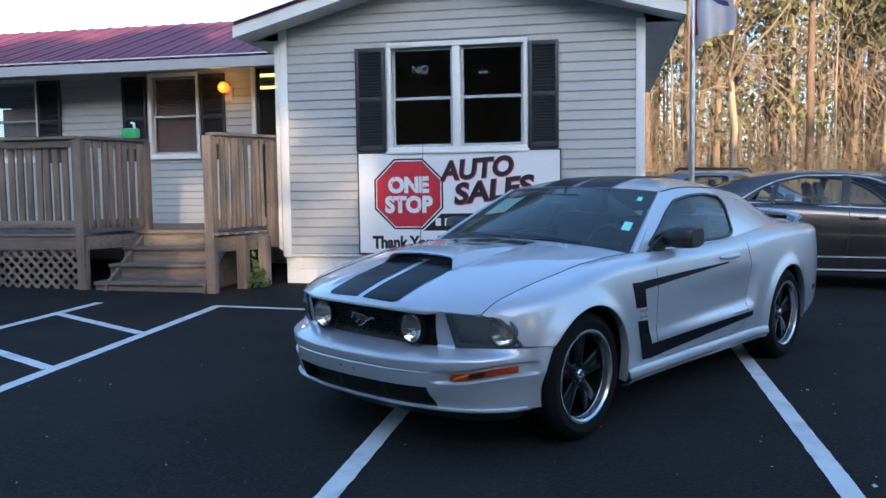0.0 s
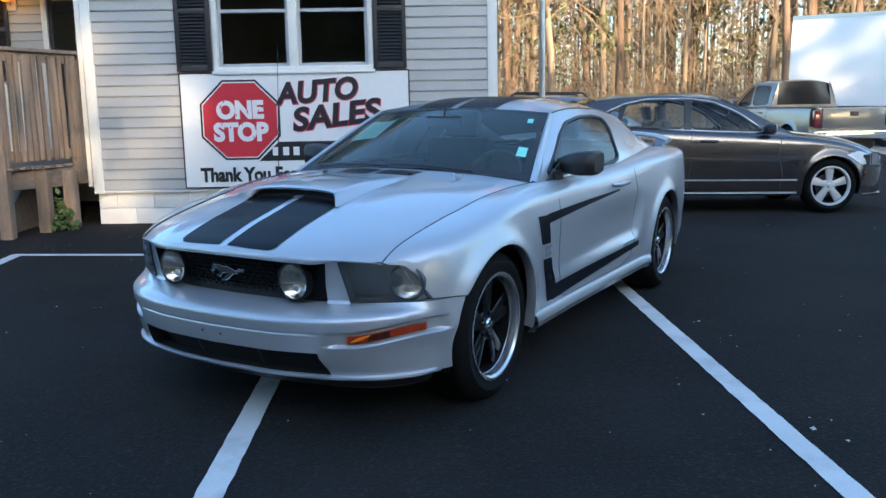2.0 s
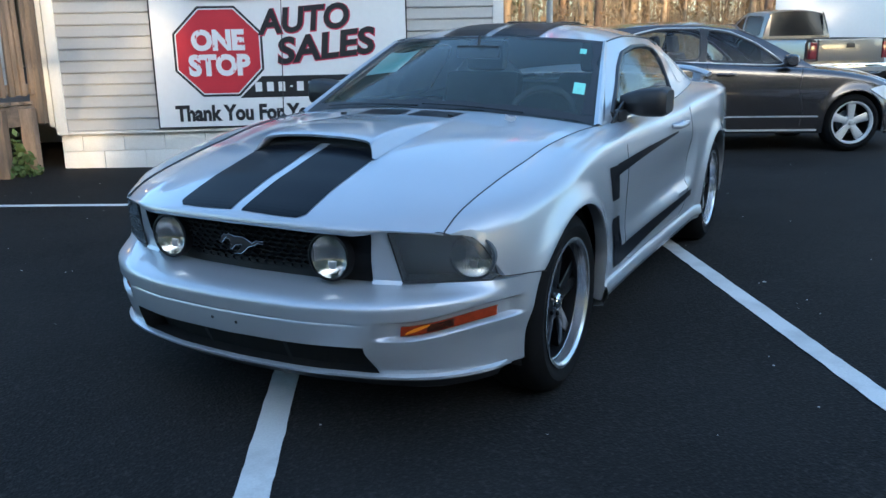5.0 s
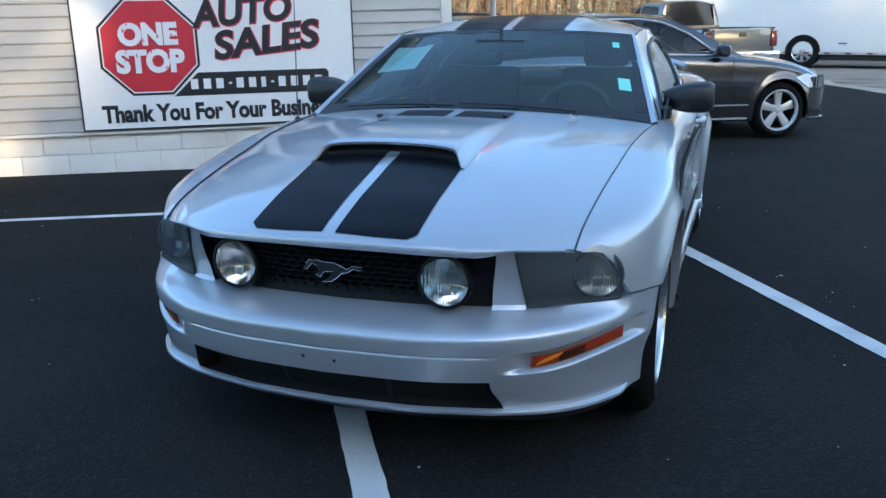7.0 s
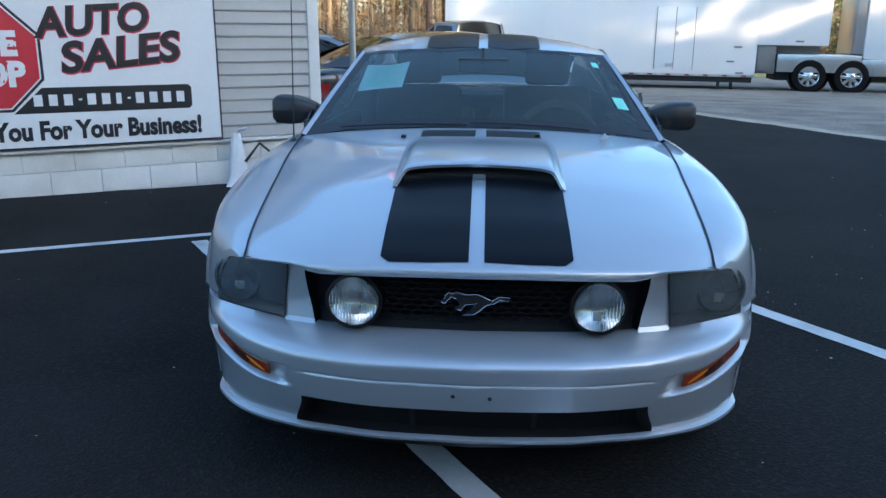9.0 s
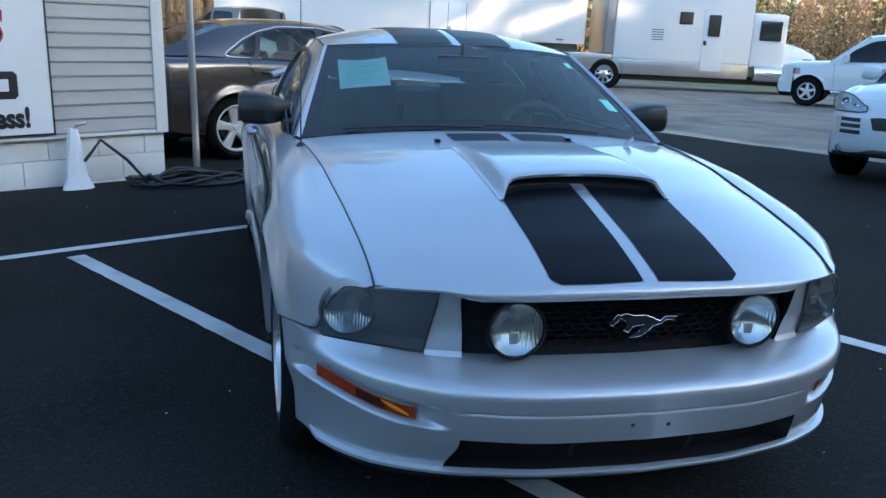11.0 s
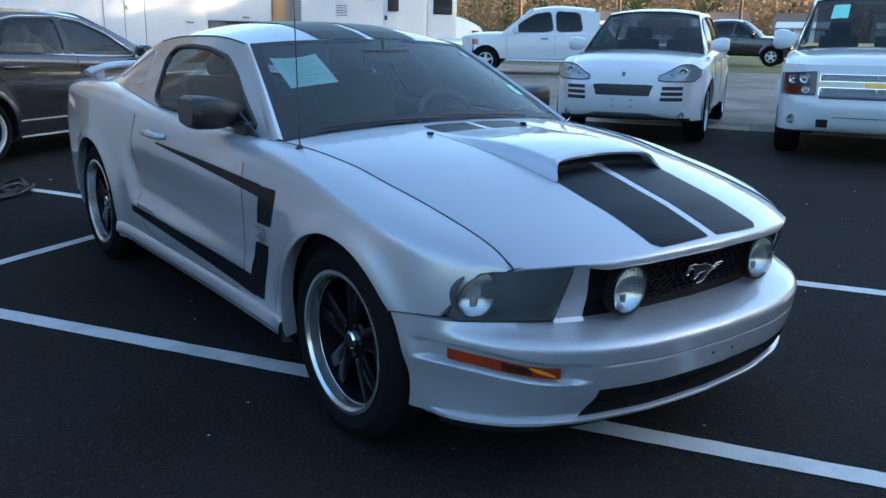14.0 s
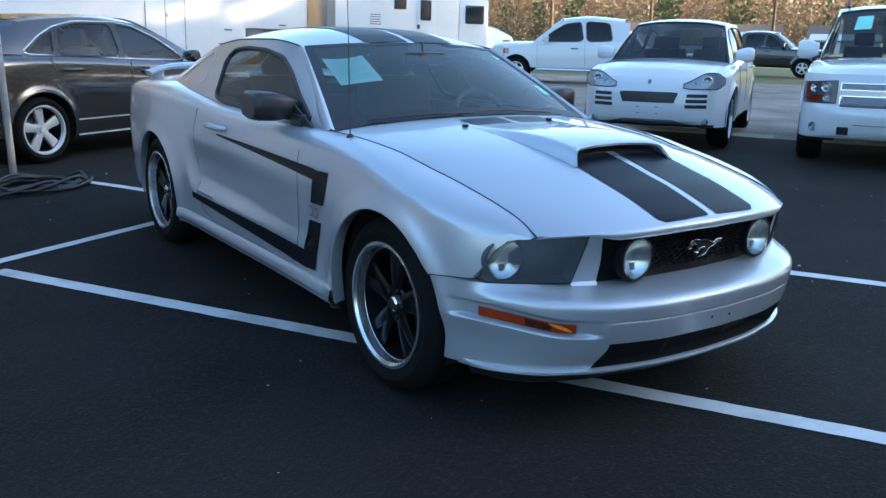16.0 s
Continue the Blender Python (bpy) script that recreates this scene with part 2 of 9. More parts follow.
def ground_sheet(name, xs, ys, lift, material, label, category):
    bm = bmesh.new()
    sheet(bm, [[(x, y, ground_z(x, y) + lift) for x in xs] for y in ys])
    return tagged(link(name, bm, material, None, "", 60), label, category, kind="structure")


def spread(a, b, n, far):
    mid = [a + (b - a) * i / n for i in range(n + 1)]
    return [a - d for d in reversed(far)] + mid + [b + d for d in far]


ground_sheet("ground", spread(-20, 45, 60, (10, 40, 150, 600, 1500)), spread(-20, 60, 70, (10, 40, 150, 600, 1500)), -0.045, M["grass"], "dry winter grass and bare soil round the lot", "ground")
gy = [-40 + 1.0 * i for i in range(0, 100)]
bm = bmesh.new()
sheet(bm, [[(edge_x(y) - 0.6 + (29.0 - edge_x(y)) * (j / 14), y, ground_z(edge_x(y) - 0.6 + (29.0 - edge_x(y)) * (j / 14), y) - 0.015) for j in range(15)] for y in gy])
tagged(link("gravel_yard", bm, M["gravel"], None, "", 60), "pale compacted gravel yard beyond the asphalt", "gravel", kind="structure")
# pale band along the asphalt: sunlight on the gravel edge, painted as colour
bm = bmesh.new()
gy = [5 + 0.3 * i for i in range(0, 90)]
wide = lambda y: 0.55 + 0.35 * noise.noise(Vector((2.0, y * 0.7, 5.0)))
sheet(bm, [[(edge_x(y) - 0.25 + (wide(y) + 0.25) * j / 6, y, ground_z(edge_x(y) + wide(y) * j / 6, y) - 0.008 - 0.006 * (j == 6)) for j in range(7)] for y in gy])
tagged(link("sand_margin", bm, M["sand"], None, "", 60), "pale tan gravel margin by the asphalt, low sun put into its colour", "sand", kind="structure")
bm = bmesh.new()
gy = [-40 + 0.4 * i for i in range(0, 250)]
sheet(bm, [[(-30 + (edge_x(y) + 30) * (1 - (1 - j / 70) ** 1.6), y, ground_z(-30 + (edge_x(y) + 30) * (1 - (1 - j / 70) ** 1.6), y)) for j in range(71)] for y in gy])
tagged(link("asphalt", bm, M["asphalt"], None, "", 60), "fresh black asphalt of the parking lot", "asphalt", kind="structure")


def paint_line(p, q, w, lift=0.004):
    p, q = Vector(p), Vector(q)
    d = (q - p).normalized()
    s = Vector((-d.y, d.x)) * w / 2
    n = max(2, int((q - p).length / 0.04))
    bm = bmesh.new()
    rows = []
    for i in range(n + 1):
        c = p + (q - p) * i / n
        row = []
        for k in (-1, -0.4, 0.4, 1):
            j = 0.004 * noise.noise(Vector((c.x * 9, c.y * 9, 7.0 * k))) + 0.003 * noise.noise(Vector((c.x * 47, c.y * 47, 3.0 * k))) if abs(k) == 1 else 0
            e = c + s * k * (1 + j / w * 2)
            row.append((e.x, e.y, ground_z(e.x, e.y) + lift))
        rows.append(row)
    sheet(bm, rows)
    return tagged(link("parking_line", bm, M["line"]), "worn white painted parking line on the asphalt", "parking line", "parking lines", "structure")


paint_line((1.575, 1.0), (1.555, 10.35), 0.105)
paint_line((-0.662, 1.0), (-0.676, 8.6), 0.105)
paint_line((-3.12, 1.0), (-3.57, 8.93), 0.105)
paint_line((-4.93, 3.6), (-4.965, 8.9), 0.105)
paint_line((1.50, 8.66), (-3.60, 8.90), 0.085, 0.0055)
paint_line((-4.91, 8.13), (-3.53, 7.33), 0.1, 0.0055)
paint_line((-4.90, 6.79), (-3.44, 5.97), 0.1, 0.0055)
paint_line((-4.90, 5.45), (-3.36, 4.63), 0.1, 0.0055)


# ---- the sales office ----
WY, WX0, WX1 = 10.56, -3.44, 0.94
SID0 = 0.50


def clad(name, x0, x1, y, z0, top, reveal=0.1118, openings=()):
    """A wall with lapped siding boards, thick, with real openings."""
    wall = thing(name, Matrix(), "pale grey vinyl lap siding wall of the office", "wall", kind="structure")
    # core behind the boards
    bm = bmesh.new()
    cuts = sorted({x0, x1, *[o[k] for o in openings for k in (0, 1)]})
    for a, b in zip(cuts, cuts[1:]):
        mid = (a + b) / 2
        z = z0
        for o in sorted((o for o in openings if o[0] <= mid <= o[1]), key=lambda o: o[2]):
            box(bm, a, b, y + 0.03, y + 0.16, z, o[2])
            z = o[3]
        if z < top(mid):
            pts = [(a, z), (b, z), (b, top(b)), (a, top(a))]
            if top(x0) != top((x0 + x1) / 2) and a < PEAK_X < b:
                pts = [(a, z), (b, z), (b, top(b)), (PEAK_X, top(PEAK_X)), (a, top(a))]
            prism(bm, pts, y + 0.03, y + 0.16)
    part("wall_core", bm, M["siding"], wall)
    z = z0
    while z < top(PEAK_X) - 0.02:
        spans = [(x0, x1)]
        for o in openings:
            if o[2] < z + reveal - 0.01 and o[3] > z + 0.01:
                spans = [s for a, b in spans for s in ((a, min(b, o[0])), (max(a, o[1]), b)) if s[1] - s[0] > 0.02]
        for a, b in spans:
            # the gable trims the board's ends
            while a < b and top(a) < z + 0.05:
                a += 0.05
            while b > a and top(b) < z + 0.05:
                b -= 0.05
            if b - a < 0.1:
                continue
            zt = z + reveal
            bm = bmesh.new()
            n = 6
            sheet(bm, [[(a + (b - a) * i / n, y + dy, min(zz, max(top(a + (b - a) * i / n), z + 0.01))) for i in range(n + 1)] for zz, dy in ((z + 0.004, 0.012), (z, 0.008), (z + 0.002, -0.004), (z + 0.014, -0.008), (z + 0.06, 0.0), (zt, 0.008))])
            part("siding_board", bm, M["siding"], wall)
        z += reveal
    return wall


PEAK_X = (WX0 + WX1) / 2
front_top = lambda x: 3.95 - 0.27 * abs(x - PEAK_X)
wing_top = lambda x: 3.252
WIN = (-2.03, -0.43, 1.80, 2.99)
clad("wall_front", WX0, WX1, WY, SID0, front_top, openings=[WIN])
WIN2, WIN3, DOOR = (-6.5, -5.74, 1.9, 3.1), (-9.4, -8.55, 1.9, 3.1), (-4.75, -3.8, 0.88, 3.2)
clad("wall_wing", -13.0, -3.6, 12.8, 0.75, wing_top, openings=[WIN2, WIN3, DOOR])
side = bmesh.new()
box(side, WX1 - 0.14, WX1 - 0.002, WY + 0.16, 17.6, SID0, 3.25)
for k in range(24):
    box(side, WX1 - 0.02, WX1 + 0.006, WY + 0.1, 17.6, SID0 + 0.1118 * k, SID0 + 0.1118 * k + 0.107)
tagged(link("wall_east", side, M["siding"]), "pale grey vinyl siding side wall of the office", "wall", kind="structure")
side = bmesh.new()
box(side, WX0 - 0.006, WX0 + 0.13, WY + 0.16, 12.83, SID0, 3.2)
tagged(link("wall_west", side, M["siding"]), "pale grey vinyl siding side wall by the deck", "wall", kind="structure")
tagged(boxed("wall_back", -13, WX1, 17.6, 17.75, 0.3, 3.25, M["siding"]), "pale grey vinyl siding rear wall", "wall", kind="structure")
for nm, a, b, z0, z1 in (("floor", 0.7, 0.82, 0.7, 0.82), ("ceiling", 3.26, 3.3, 3.26, 3.3)):
    bm = bmesh.new()
    box(bm, WX0 + 0.14, WX1 - 0.15, WY + 0.18, 12.97, z0, z1)
    box(bm, -13, WX1 - 0.15, 12.97, 17.6, z0, z1)
    tagged(link(nm, bm, M["interior"]), "plain office " + nm, nm, kind="structure")
tagged(boxed("partition_wall", WX0 + 0.2, WX1 - 0.15, 14.0, 14.1, 0.82, 3.26, M["interior"]), "plain inner office wall", "wall", kind="structure")

# painted block foundation, block by block
fnd = thing("foundation", Matrix(), "white painted concrete block foundation, dirty at the foot", "foundation", kind="structure")
part("core", (lambda b: (box(b, WX0 + 0.03, WX1 - 0.03, WY + 0.055, WY + 0.2, -0.2, SID0), b)[1])(bmesh.new()), M["foundation"], fnd)
for row in range(3):
    z0, z1 = SID0 - 0.2 * (row + 1), SID0 - 0.2 * row
    x = WX0 + (0.0 if row % 2 else -0.2)
    while x < WX1:
        a, b = max(x, WX0), min(x + 0.4, WX1)
        if b - a > 0.03:
            bm = bmesh.new()
            box(bm, a + 0.002, b - 0.002, WY + 0.035 + random.uniform(-0.002, 0.002), WY + 0.07, z0 + 0.002, z1 - 0.002, 0.004)
            part("block", bm, M["foundation"], fnd, "", 40)
        x += 0.4
tagged(boxed("wing_foundation", -13, WX0, 12.82, 13.0, -0.2, 0.76, M["foundation"]), "white painted foundation under the wing", "foundation", kind="structure")
bm = bmesh.new()
box(bm, WX1 - 0.12, WX1 - 0.03, WY + 0.08, 17.6, -0.4, SID0)
tagged(link("side_foundation", bm, M["foundation"]), "white painted foundation of the side wall", "foundation", kind="structure")

# corner posts
for a, b, n in ((WX0 - 0.02, WX0 + 0.085, "corner_trim"), (WX1 - 0.085, WX1 + 0.02, "corner_trim")):
    tagged(boxed(n, a, b, WY - 0.02, WY + 0.09, SID0 - 0.03, front_top(a) - 0.05 if a < 0 else 3.2, M["trim"], bevel=0.006), "white corner trim of the siding", "corner trim", kind="structure")
tagged(boxed("starter_trim", WX0 + 0.086, WX1 - 0.086, WY - 0.012, WY + 0.03, SID0 - 0.028, SID0 - 0.002, M["trim"], bevel=0.003), "white trim strip under the siding", "trim", kind="structure")


def metal_roof(name, quad_lo, quad_hi, n, label):
    """Ribbed sheets between an eave line and a ridge line (two points each)."""
    roof = thing(name, Matrix(), label, "roof", kind="structure")
    a0, a1 = (Vector(p) for p in quad_lo)
    b0, b1 = (Vector(p) for p in quad_hi)
    up = (a1 - a0).cross(b0 - a0).normalized()
    if up.z < 0:
        up = -up
    for i in range(n):
        bm = bmesh.new()
        rows = []
        for t in (0, 0.5, 1):
            l, r = a0.lerp(a1, i / n).lerp(b0.lerp(b1, i / n), t), a0.lerp(a1, (i + 1) / n).lerp(b0.lerp(b1, (i + 1) / n), t)
            row = []
            for s, h in ((0, 0.0), (0.04, 0.022), (0.1, 0.022), (0.14, 0), (0.46, 0.0), (0.49, 0.009), (0.53, 0.009), (0.56, 0), (0.999, 0)):
                row.append(l.lerp(r, s) + up * h)
            rows.append(row)
        sheet(bm, rows)
        sheet(bm, [[p - up * 0.03 for p in row] for row in (rows[0], rows[-1])])
        part("roof_sheet", bm, M["roof"], roof)
    return roof


rk = lambda x, lift=0.0: 3.95 + 0.06 + lift - 0.27 * abs(x - PEAK_X)
for sx, nm in ((-1, "west"), (1, "east")):
    ex = PEAK_X + sx * 2.62
    metal_roof("roof_" + nm, ((ex, 10.12, rk(ex)), (ex, 17.9, rk(ex))), ((PEAK_X, 10.12, rk(PEAK_X)), (PEAK_X, 17.9, rk(PEAK_X))), 13, "dark red ribbed metal roof of the gable")
    bm = bmesh.new()
    for y0, y1, z0, z1 in ((10.14, 10.165, -0.17, -0.03),):
        vs = [(ex, rk(ex) + z0), (PEAK_X, rk(PEAK_X) + z0), (PEAK_X, rk(PEAK_X) + z1), (ex, rk(ex) + z1)]
        prism(bm, vs, y0, y1)
    tagged(link("rake_board", bm, M["trim"]), "white rake board along the gable", "rake board", kind="structure")
    bm = bmesh.new()
    prism(bm, [(ex, rk(ex) - 0.16), (PEAK_X, rk(PEAK_X) - 0.16), (PEAK_X, rk(PEAK_X) - 0.145), (ex, rk(ex) - 0.145)], 10.166, WY + 0.02)
    box(bm, min(ex, ex - sx * 0.02), max(ex, ex - sx * 0.02), 10.166, 17.8, rk(ex) - 0.17, rk(ex) - 0.03)
    prism(bm, [(ex - sx * 0.03, rk(ex) - 0.165), (PEAK_X + sx * 2.15, rk(ex) - 0.165), (PEAK_X + sx * 2.15, rk(ex) - 0.15), (ex - sx * 0.03, rk(ex) - 0.15)], WY + 0.02, 17.7)
    tagged(link("soffit", bm, M["trim"]), "white soffit and fascia under the eave", "soffit", kind="structure")
metal_roof("roof_wing", ((-13.2, 11.9, 3.215), (WX0 - 0.02, 11.9, 3.215)), ((-13.2, 15.2, 4.42), (WX0 - 0.02, 15.2, 4.42)), 26, "dark red ribbed metal roof over the deck")
bm = bmesh.new()
sheet(bm, [[(-13.2, 15.2, 4.42), (WX0 - 0.02, 15.2, 4.42)], [(-13.2, 18.2, 3.3), (WX0 - 0.02, 18.2, 3.3)]])
tagged(link("roof_wing_back", bm, M["roof"]), "dark red metal roof, rear slope", "roof", kind="structure")
wing_gutter = bmesh.new()
prism(wing_gutter, [(0, 3.06), (0.09, 3.06), (0.11, 3.2), (-0.01, 3.2)], -13.2, WX0 - 0.03, Matrix.Rotation(radians(90), 4, "Z") @ Matrix.Diagonal((1, -1, 1, 1)) @ Matrix.Translation((11.82, 0, 0)))
tagged(link("gutter", wing_gutter, M["sash"]), "white metal gutter along the wing's eave", "gutter", kind="structure")
tagged(boxed("wing_soffit", -13.2, WX0, 11.93, 12.795, 3.255, 3.27, M["trim"]), "white soffit over the deck", "soffit", kind="structure")


def window(name, x0, x1, z0, z1, y, units, blind=False, label=""):
    w = thing(name, Matrix.Translation((0, y, 0)), label, "window", kind="structure")
    bm = bmesh.new()
    for a, b, c, d in ((x0 - 0.05, x1 + 0.05, z1, z1 + 0.06), (x0 - 0.05, x1 + 0.05, z0 - 0.05, z0), (x0 - 0.05, x0, z0, z1), (x1, x1 + 0.05, z0, z1)):
        box(bm, a, b, -0.03, 0.1, c, d, 0.004)
    part("window_frame", bm, M["trim"], w, "", 40)
    part("window_sill", (lambda b: (box(b, x0 - 0.07, x1 + 0.07, -0.055, 0.02, z0 - 0.08, z0 - 0.045, 0.004), b)[1])(bmesh.new()), M["trim"], w, "", 40)
    n = units
    for i in range(n):
        a, b = x0 + (x1 - x0) * i / n, x0 + (x1 - x0) * (i + 1) / n
        if i:
            part("mullion", (lambda q: (box(q, a - 0.045, a + 0.045, -0.02, 0.09, z0, z1, 0.004), q)[1])(bmesh.new()), M["trim"], w, "", 40)
        a, b = a + (0.045 if i else 0.0), b - (0.045 if i < n - 1 else 0.0)
        zm = z0 + (z1 - z0) * 0.49
        for c, d, dy in ((z0, zm + 0.02, 0.03), (zm - 0.02, z1, 0.055)):
            bm = bmesh.new()
            s = 0.035
            for e in ((a, a + s, c, d), (b - s, b, c, d), (a + s, b - s, c, c + s), (a + s, b - s, d - s, d)):
                box(bm, e[0], e[1], dy, dy + 0.025, e[2], e[3])
            sash = part("sash", bm, M["sash"], w)
            bm = bmesh.new()
            sheet(bm, [[(a + s, dy + 0.012, c + s), (b - s, dy + 0.012, c + s)], [(a + s, dy + 0.012, d - s), (b - s, dy + 0.012, d - s)]])
            p = part("pane", bm, M["pane"], sash)
            p.visible_shadow = False
    if blind:
        for k in range(int((z1 - z0) / 0.03)):
            z = z0 + 0.02 + k * 0.03
            bm = bmesh.new()
            box(bm, x0 + 0.02, x1 - 0.02, 0.13, 0.15, z, z + 0.004, 0, Matrix.Translation((0, 0.14, z)) @ Matrix.Rotation(radians(35), 4, "X") @ Matrix.Translation((0, -0.14, -z)))
            part("blind_slat", bm, M["blind"], w)
    return w


office_window = window("window_1", *WIN, WY, 2, label="white framed double window with dark panes")
for text, x, z, size in (("NO", -1.79, 2.69, 0.13),):
    c = bpy.data.curves.new("lettering", "FONT")
    c.body, c.size, c.extrude, c.offset = text, size, 0.0008, 0.004
    me = bpy.data.meshes.new_from_object(bpy.data.objects.new("t", c))
    me.transform(pose(x, 0.074, z, 90, 0, 0))
    me.materials.append(M["sash"])
    ob = new("lettering", me)
    ob.parent = office_window
    ob["label"] = "faded pale word on the pane"
boxed("sticker", -0.96, -0.86, 0.072, 0.074, 2.66, 2.69, M["sash"], office_window, "small pale strip behind the pane")
window("window_2", *WIN2, 12.8, 1, True, "white framed window with closed blinds")
window("window_3", *WIN3, 12.8, 1, True, "white framed window with closed blinds")


def shutter(x0, x1, z0, z1, y):
    s = thing("shutter", Matrix.Translation((x0, y, z0)), "black louvred window shutter on grey siding", "shutter", "window shutters")
    w, h = x1 - x0, z1 - z0
    bm = bmesh.new()
    for a, b, c, d in ((0, 0.045, 0, h), (w - 0.045, w, 0, h), (0.045, w - 0.045, 0, 0.06), (0.045, w - 0.045, h - 0.06, h), (0.045, w - 0.045, h / 2 - 0.03, h / 2 + 0.03)):
        box(bm, a, b, -0.042, -0.005, c, d, 0.003)
    part("shutter_frame", bm, M["shutter"], s, "", 40)
    part("backing", (lambda q: (box(q, 0.04, w - 0.04, -0.012, -0.004, 0.03, h - 0.03), q)[1])(bmesh.new()), M["shutter"], s)
    z = 0.075
    while z < h - 0.07:
        if abs(z - h / 2) > 0.04:
            bm = bmesh.new()
            box(bm, 0.045, w - 0.045, -0.004, 0.004, -0.02, 0.02, 0, Matrix.Translation((0, -0.024, z)) @ Matrix.Rotation(radians(-38), 4, "X"))
            part("louvre", bm, M["shutter"], s)
        z += 0.036
    return s


shutter(-2.47, -2.10, 1.76, 3.0, WY - 0.008)
shutter(-0.37, -0.02, 1.76, 3.0, WY - 0.008)
shutter(-6.99, -6.58, 1.8, 3.12, 12.79)
shutter(-5.66, -5.25, 1.8, 3.12, 12.79)
shutter(-8.5, -8.09, 1.8, 3.12, 12.79)

# glass door of the wing
dr = thing("door_1", Matrix.Translation((0, 12.8, 0)), "white framed glass entrance door under the deck roof", "door", kind="structure")
bm = bmesh.new()
for a, b, c, d in ((-4.82, -4.75, 0.86, 3.25), (-3.8, -3.73, 0.86, 3.25), (-4.75, -3.8, 3.2, 3.25)):
    box(bm, a, b, -0.03, 0.12, c, d, 0.004)
part("door_frame", bm, M["trim"], dr, "", 40)
bm = bmesh.new()
for a, b, c, d in ((-4.75, -4.70, 0.9, 3.19), (-3.85, -3.8, 0.9, 3.19), (-4.70, -3.85, 0.9, 1.1), (-4.70, -3.85, 3.15, 3.19)):
    box(bm, a, b, 0.02, 0.06, c, d, 0.004)
leaf = part("door_leaf", bm, M["shutter"], dr, "", 40)
bm = bmesh.new()
sheet(bm, [[(-4.70, 0.04, 1.1), (-3.85, 0.04, 1.1)], [(-4.70, 0.04, 3.15), (-3.85, 0.04, 3.15)]])
part("pane", bm, M["pane"], leaf).visible_shadow = False
part("door_handle", (lambda b: (tube(b, [(-3.93, 0.0, 1.75), (-3.93, -0.03, 1.78), (-3.93, -0.03, 1.98), (-3.93, 0.0, 2.01)], 0.01), b)[1])(bmesh.new()), M["steel"], leaf, "", 40)
M["tube_light"] = glow_mat("tube_light", (1.0, 0.55, 0.13), 1.2)
for x, y in ((-4.75, 13.6), (-5.5, 15.1)):
    cl = thing("ceiling_light", Matrix.Translation((x, y, 3.2)), "lit fluorescent ceiling light inside the office", "ceiling light", "office ceiling lights")
    part("light_housing", (lambda b: (box(b, -0.75, 0.75, -0.1, 0.1, 0.0, 0.05, 0.01), b)[1])(bmesh.new()), M["trim"], cl)
    part("light_tube", (lambda b: (tube(b, [(-0.72, 0, -0.02), (0.72, 0, -0.02)], 0.025), b)[1])(bmesh.new()), M["tube_light"], cl, "glowing warm tube", 40)
# porch lamp
M["lamp_globe"] = glow_mat("lamp_globe", (1.0, 0.25, 0.012), 0.5)
pl = thing("porch_lamp", Matrix.Translation((-5.2, 12.79, 2.86)), "lit yellow globe porch lamp beside the door", "wall lamp")
part("back_plate", (lambda b: (box(b, -0.075, 0.075, -0.02, 0.0, -0.16, 0.06, 0.01), b)[1])(bmesh.new()), M["trim"], pl, "white back plate", 40)
part("lamp_arm", (lambda b: (tube(b, [(0, -0.015, -0.05), (0, -0.07, -0.07), (0, -0.1, -0.02)], 0.012), b)[1])(bmesh.new()), M["trim"], pl, "", 60)
part("globe", (lambda b: (bmesh.ops.create_uvsphere(b, u_segments=20, v_segments=12, radius=0.085, matrix=Matrix.Translation((-0.02, -0.12, 0.03))), b)[1])(bmesh.new()), M["lamp_globe"], pl, "glowing yellow globe", 60)
glow = bpy.data.lights.new("porch_glow", "POINT")
glow.energy, glow.color, glow.shadow_soft_size = 1.2, (1.0, 0.5, 0.12), 0.09
new("porch_glow", glow).matrix_world = pose(-5.22, 12.5, 2.89)

# downspout at the corner by the deck
ds = bmesh.new()
slab_between(ds, (WX0 - 0.06, WY + 0.04, 3.15), (WX0 - 0.06, WY + 0.04, 1.9), 0.06, 0.05)
slab_between(ds, (WX0 - 0.06, WY + 0.03, 1.92), (WX0 - 0.06, WY + 0.03, 0.55), 0.05, 0.045)
tagged(link("downspout", ds, M["trim"]), "white metal downspout at the office corner", "downspout")


# ---- the sign ----
M["sign_white"] = mat("sign_white", (0.74, 0.75, 0.76), 0.35, vary=0.03, scale=2, fine=20)
M["sign_red"] = mat("sign_red", (0.50, 0.028, 0.045), 0.4, vary=0.06)
M["sign_black"] = mat("sign_black", (0.015, 0.015, 0.018), 0.4, vary=0.1)
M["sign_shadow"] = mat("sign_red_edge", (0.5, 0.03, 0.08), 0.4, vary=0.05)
SX, SZ, SY = -1.23, 1.127, WY - 0.02
sg = thing("office_sign", Matrix.Translation((SX, SY, SZ)), "white banner sign with a red stop octagon on the siding", "sign")
part("sign_panel", (lambda b: (box(b, -1.225, 1.225, -0.012, 0.008, -0.61, 0.61, 0.002), b)[1])(bmesh.new()), M["sign_white"], sg)
bm = bmesh.new()
for a, b, c, d in ((-1.235, 1.235, 0.605, 0.62), (-1.235, 1.235, -0.62, -0.605), (-1.235, -1.222, -0.605, 0.605), (1.222, 1.235, -0.605, 0.605)):
    box(bm, a, b, -0.016, 0.01, c, d)
part("sign_edge", bm, M["sign_black"], sg, "thin black edging")


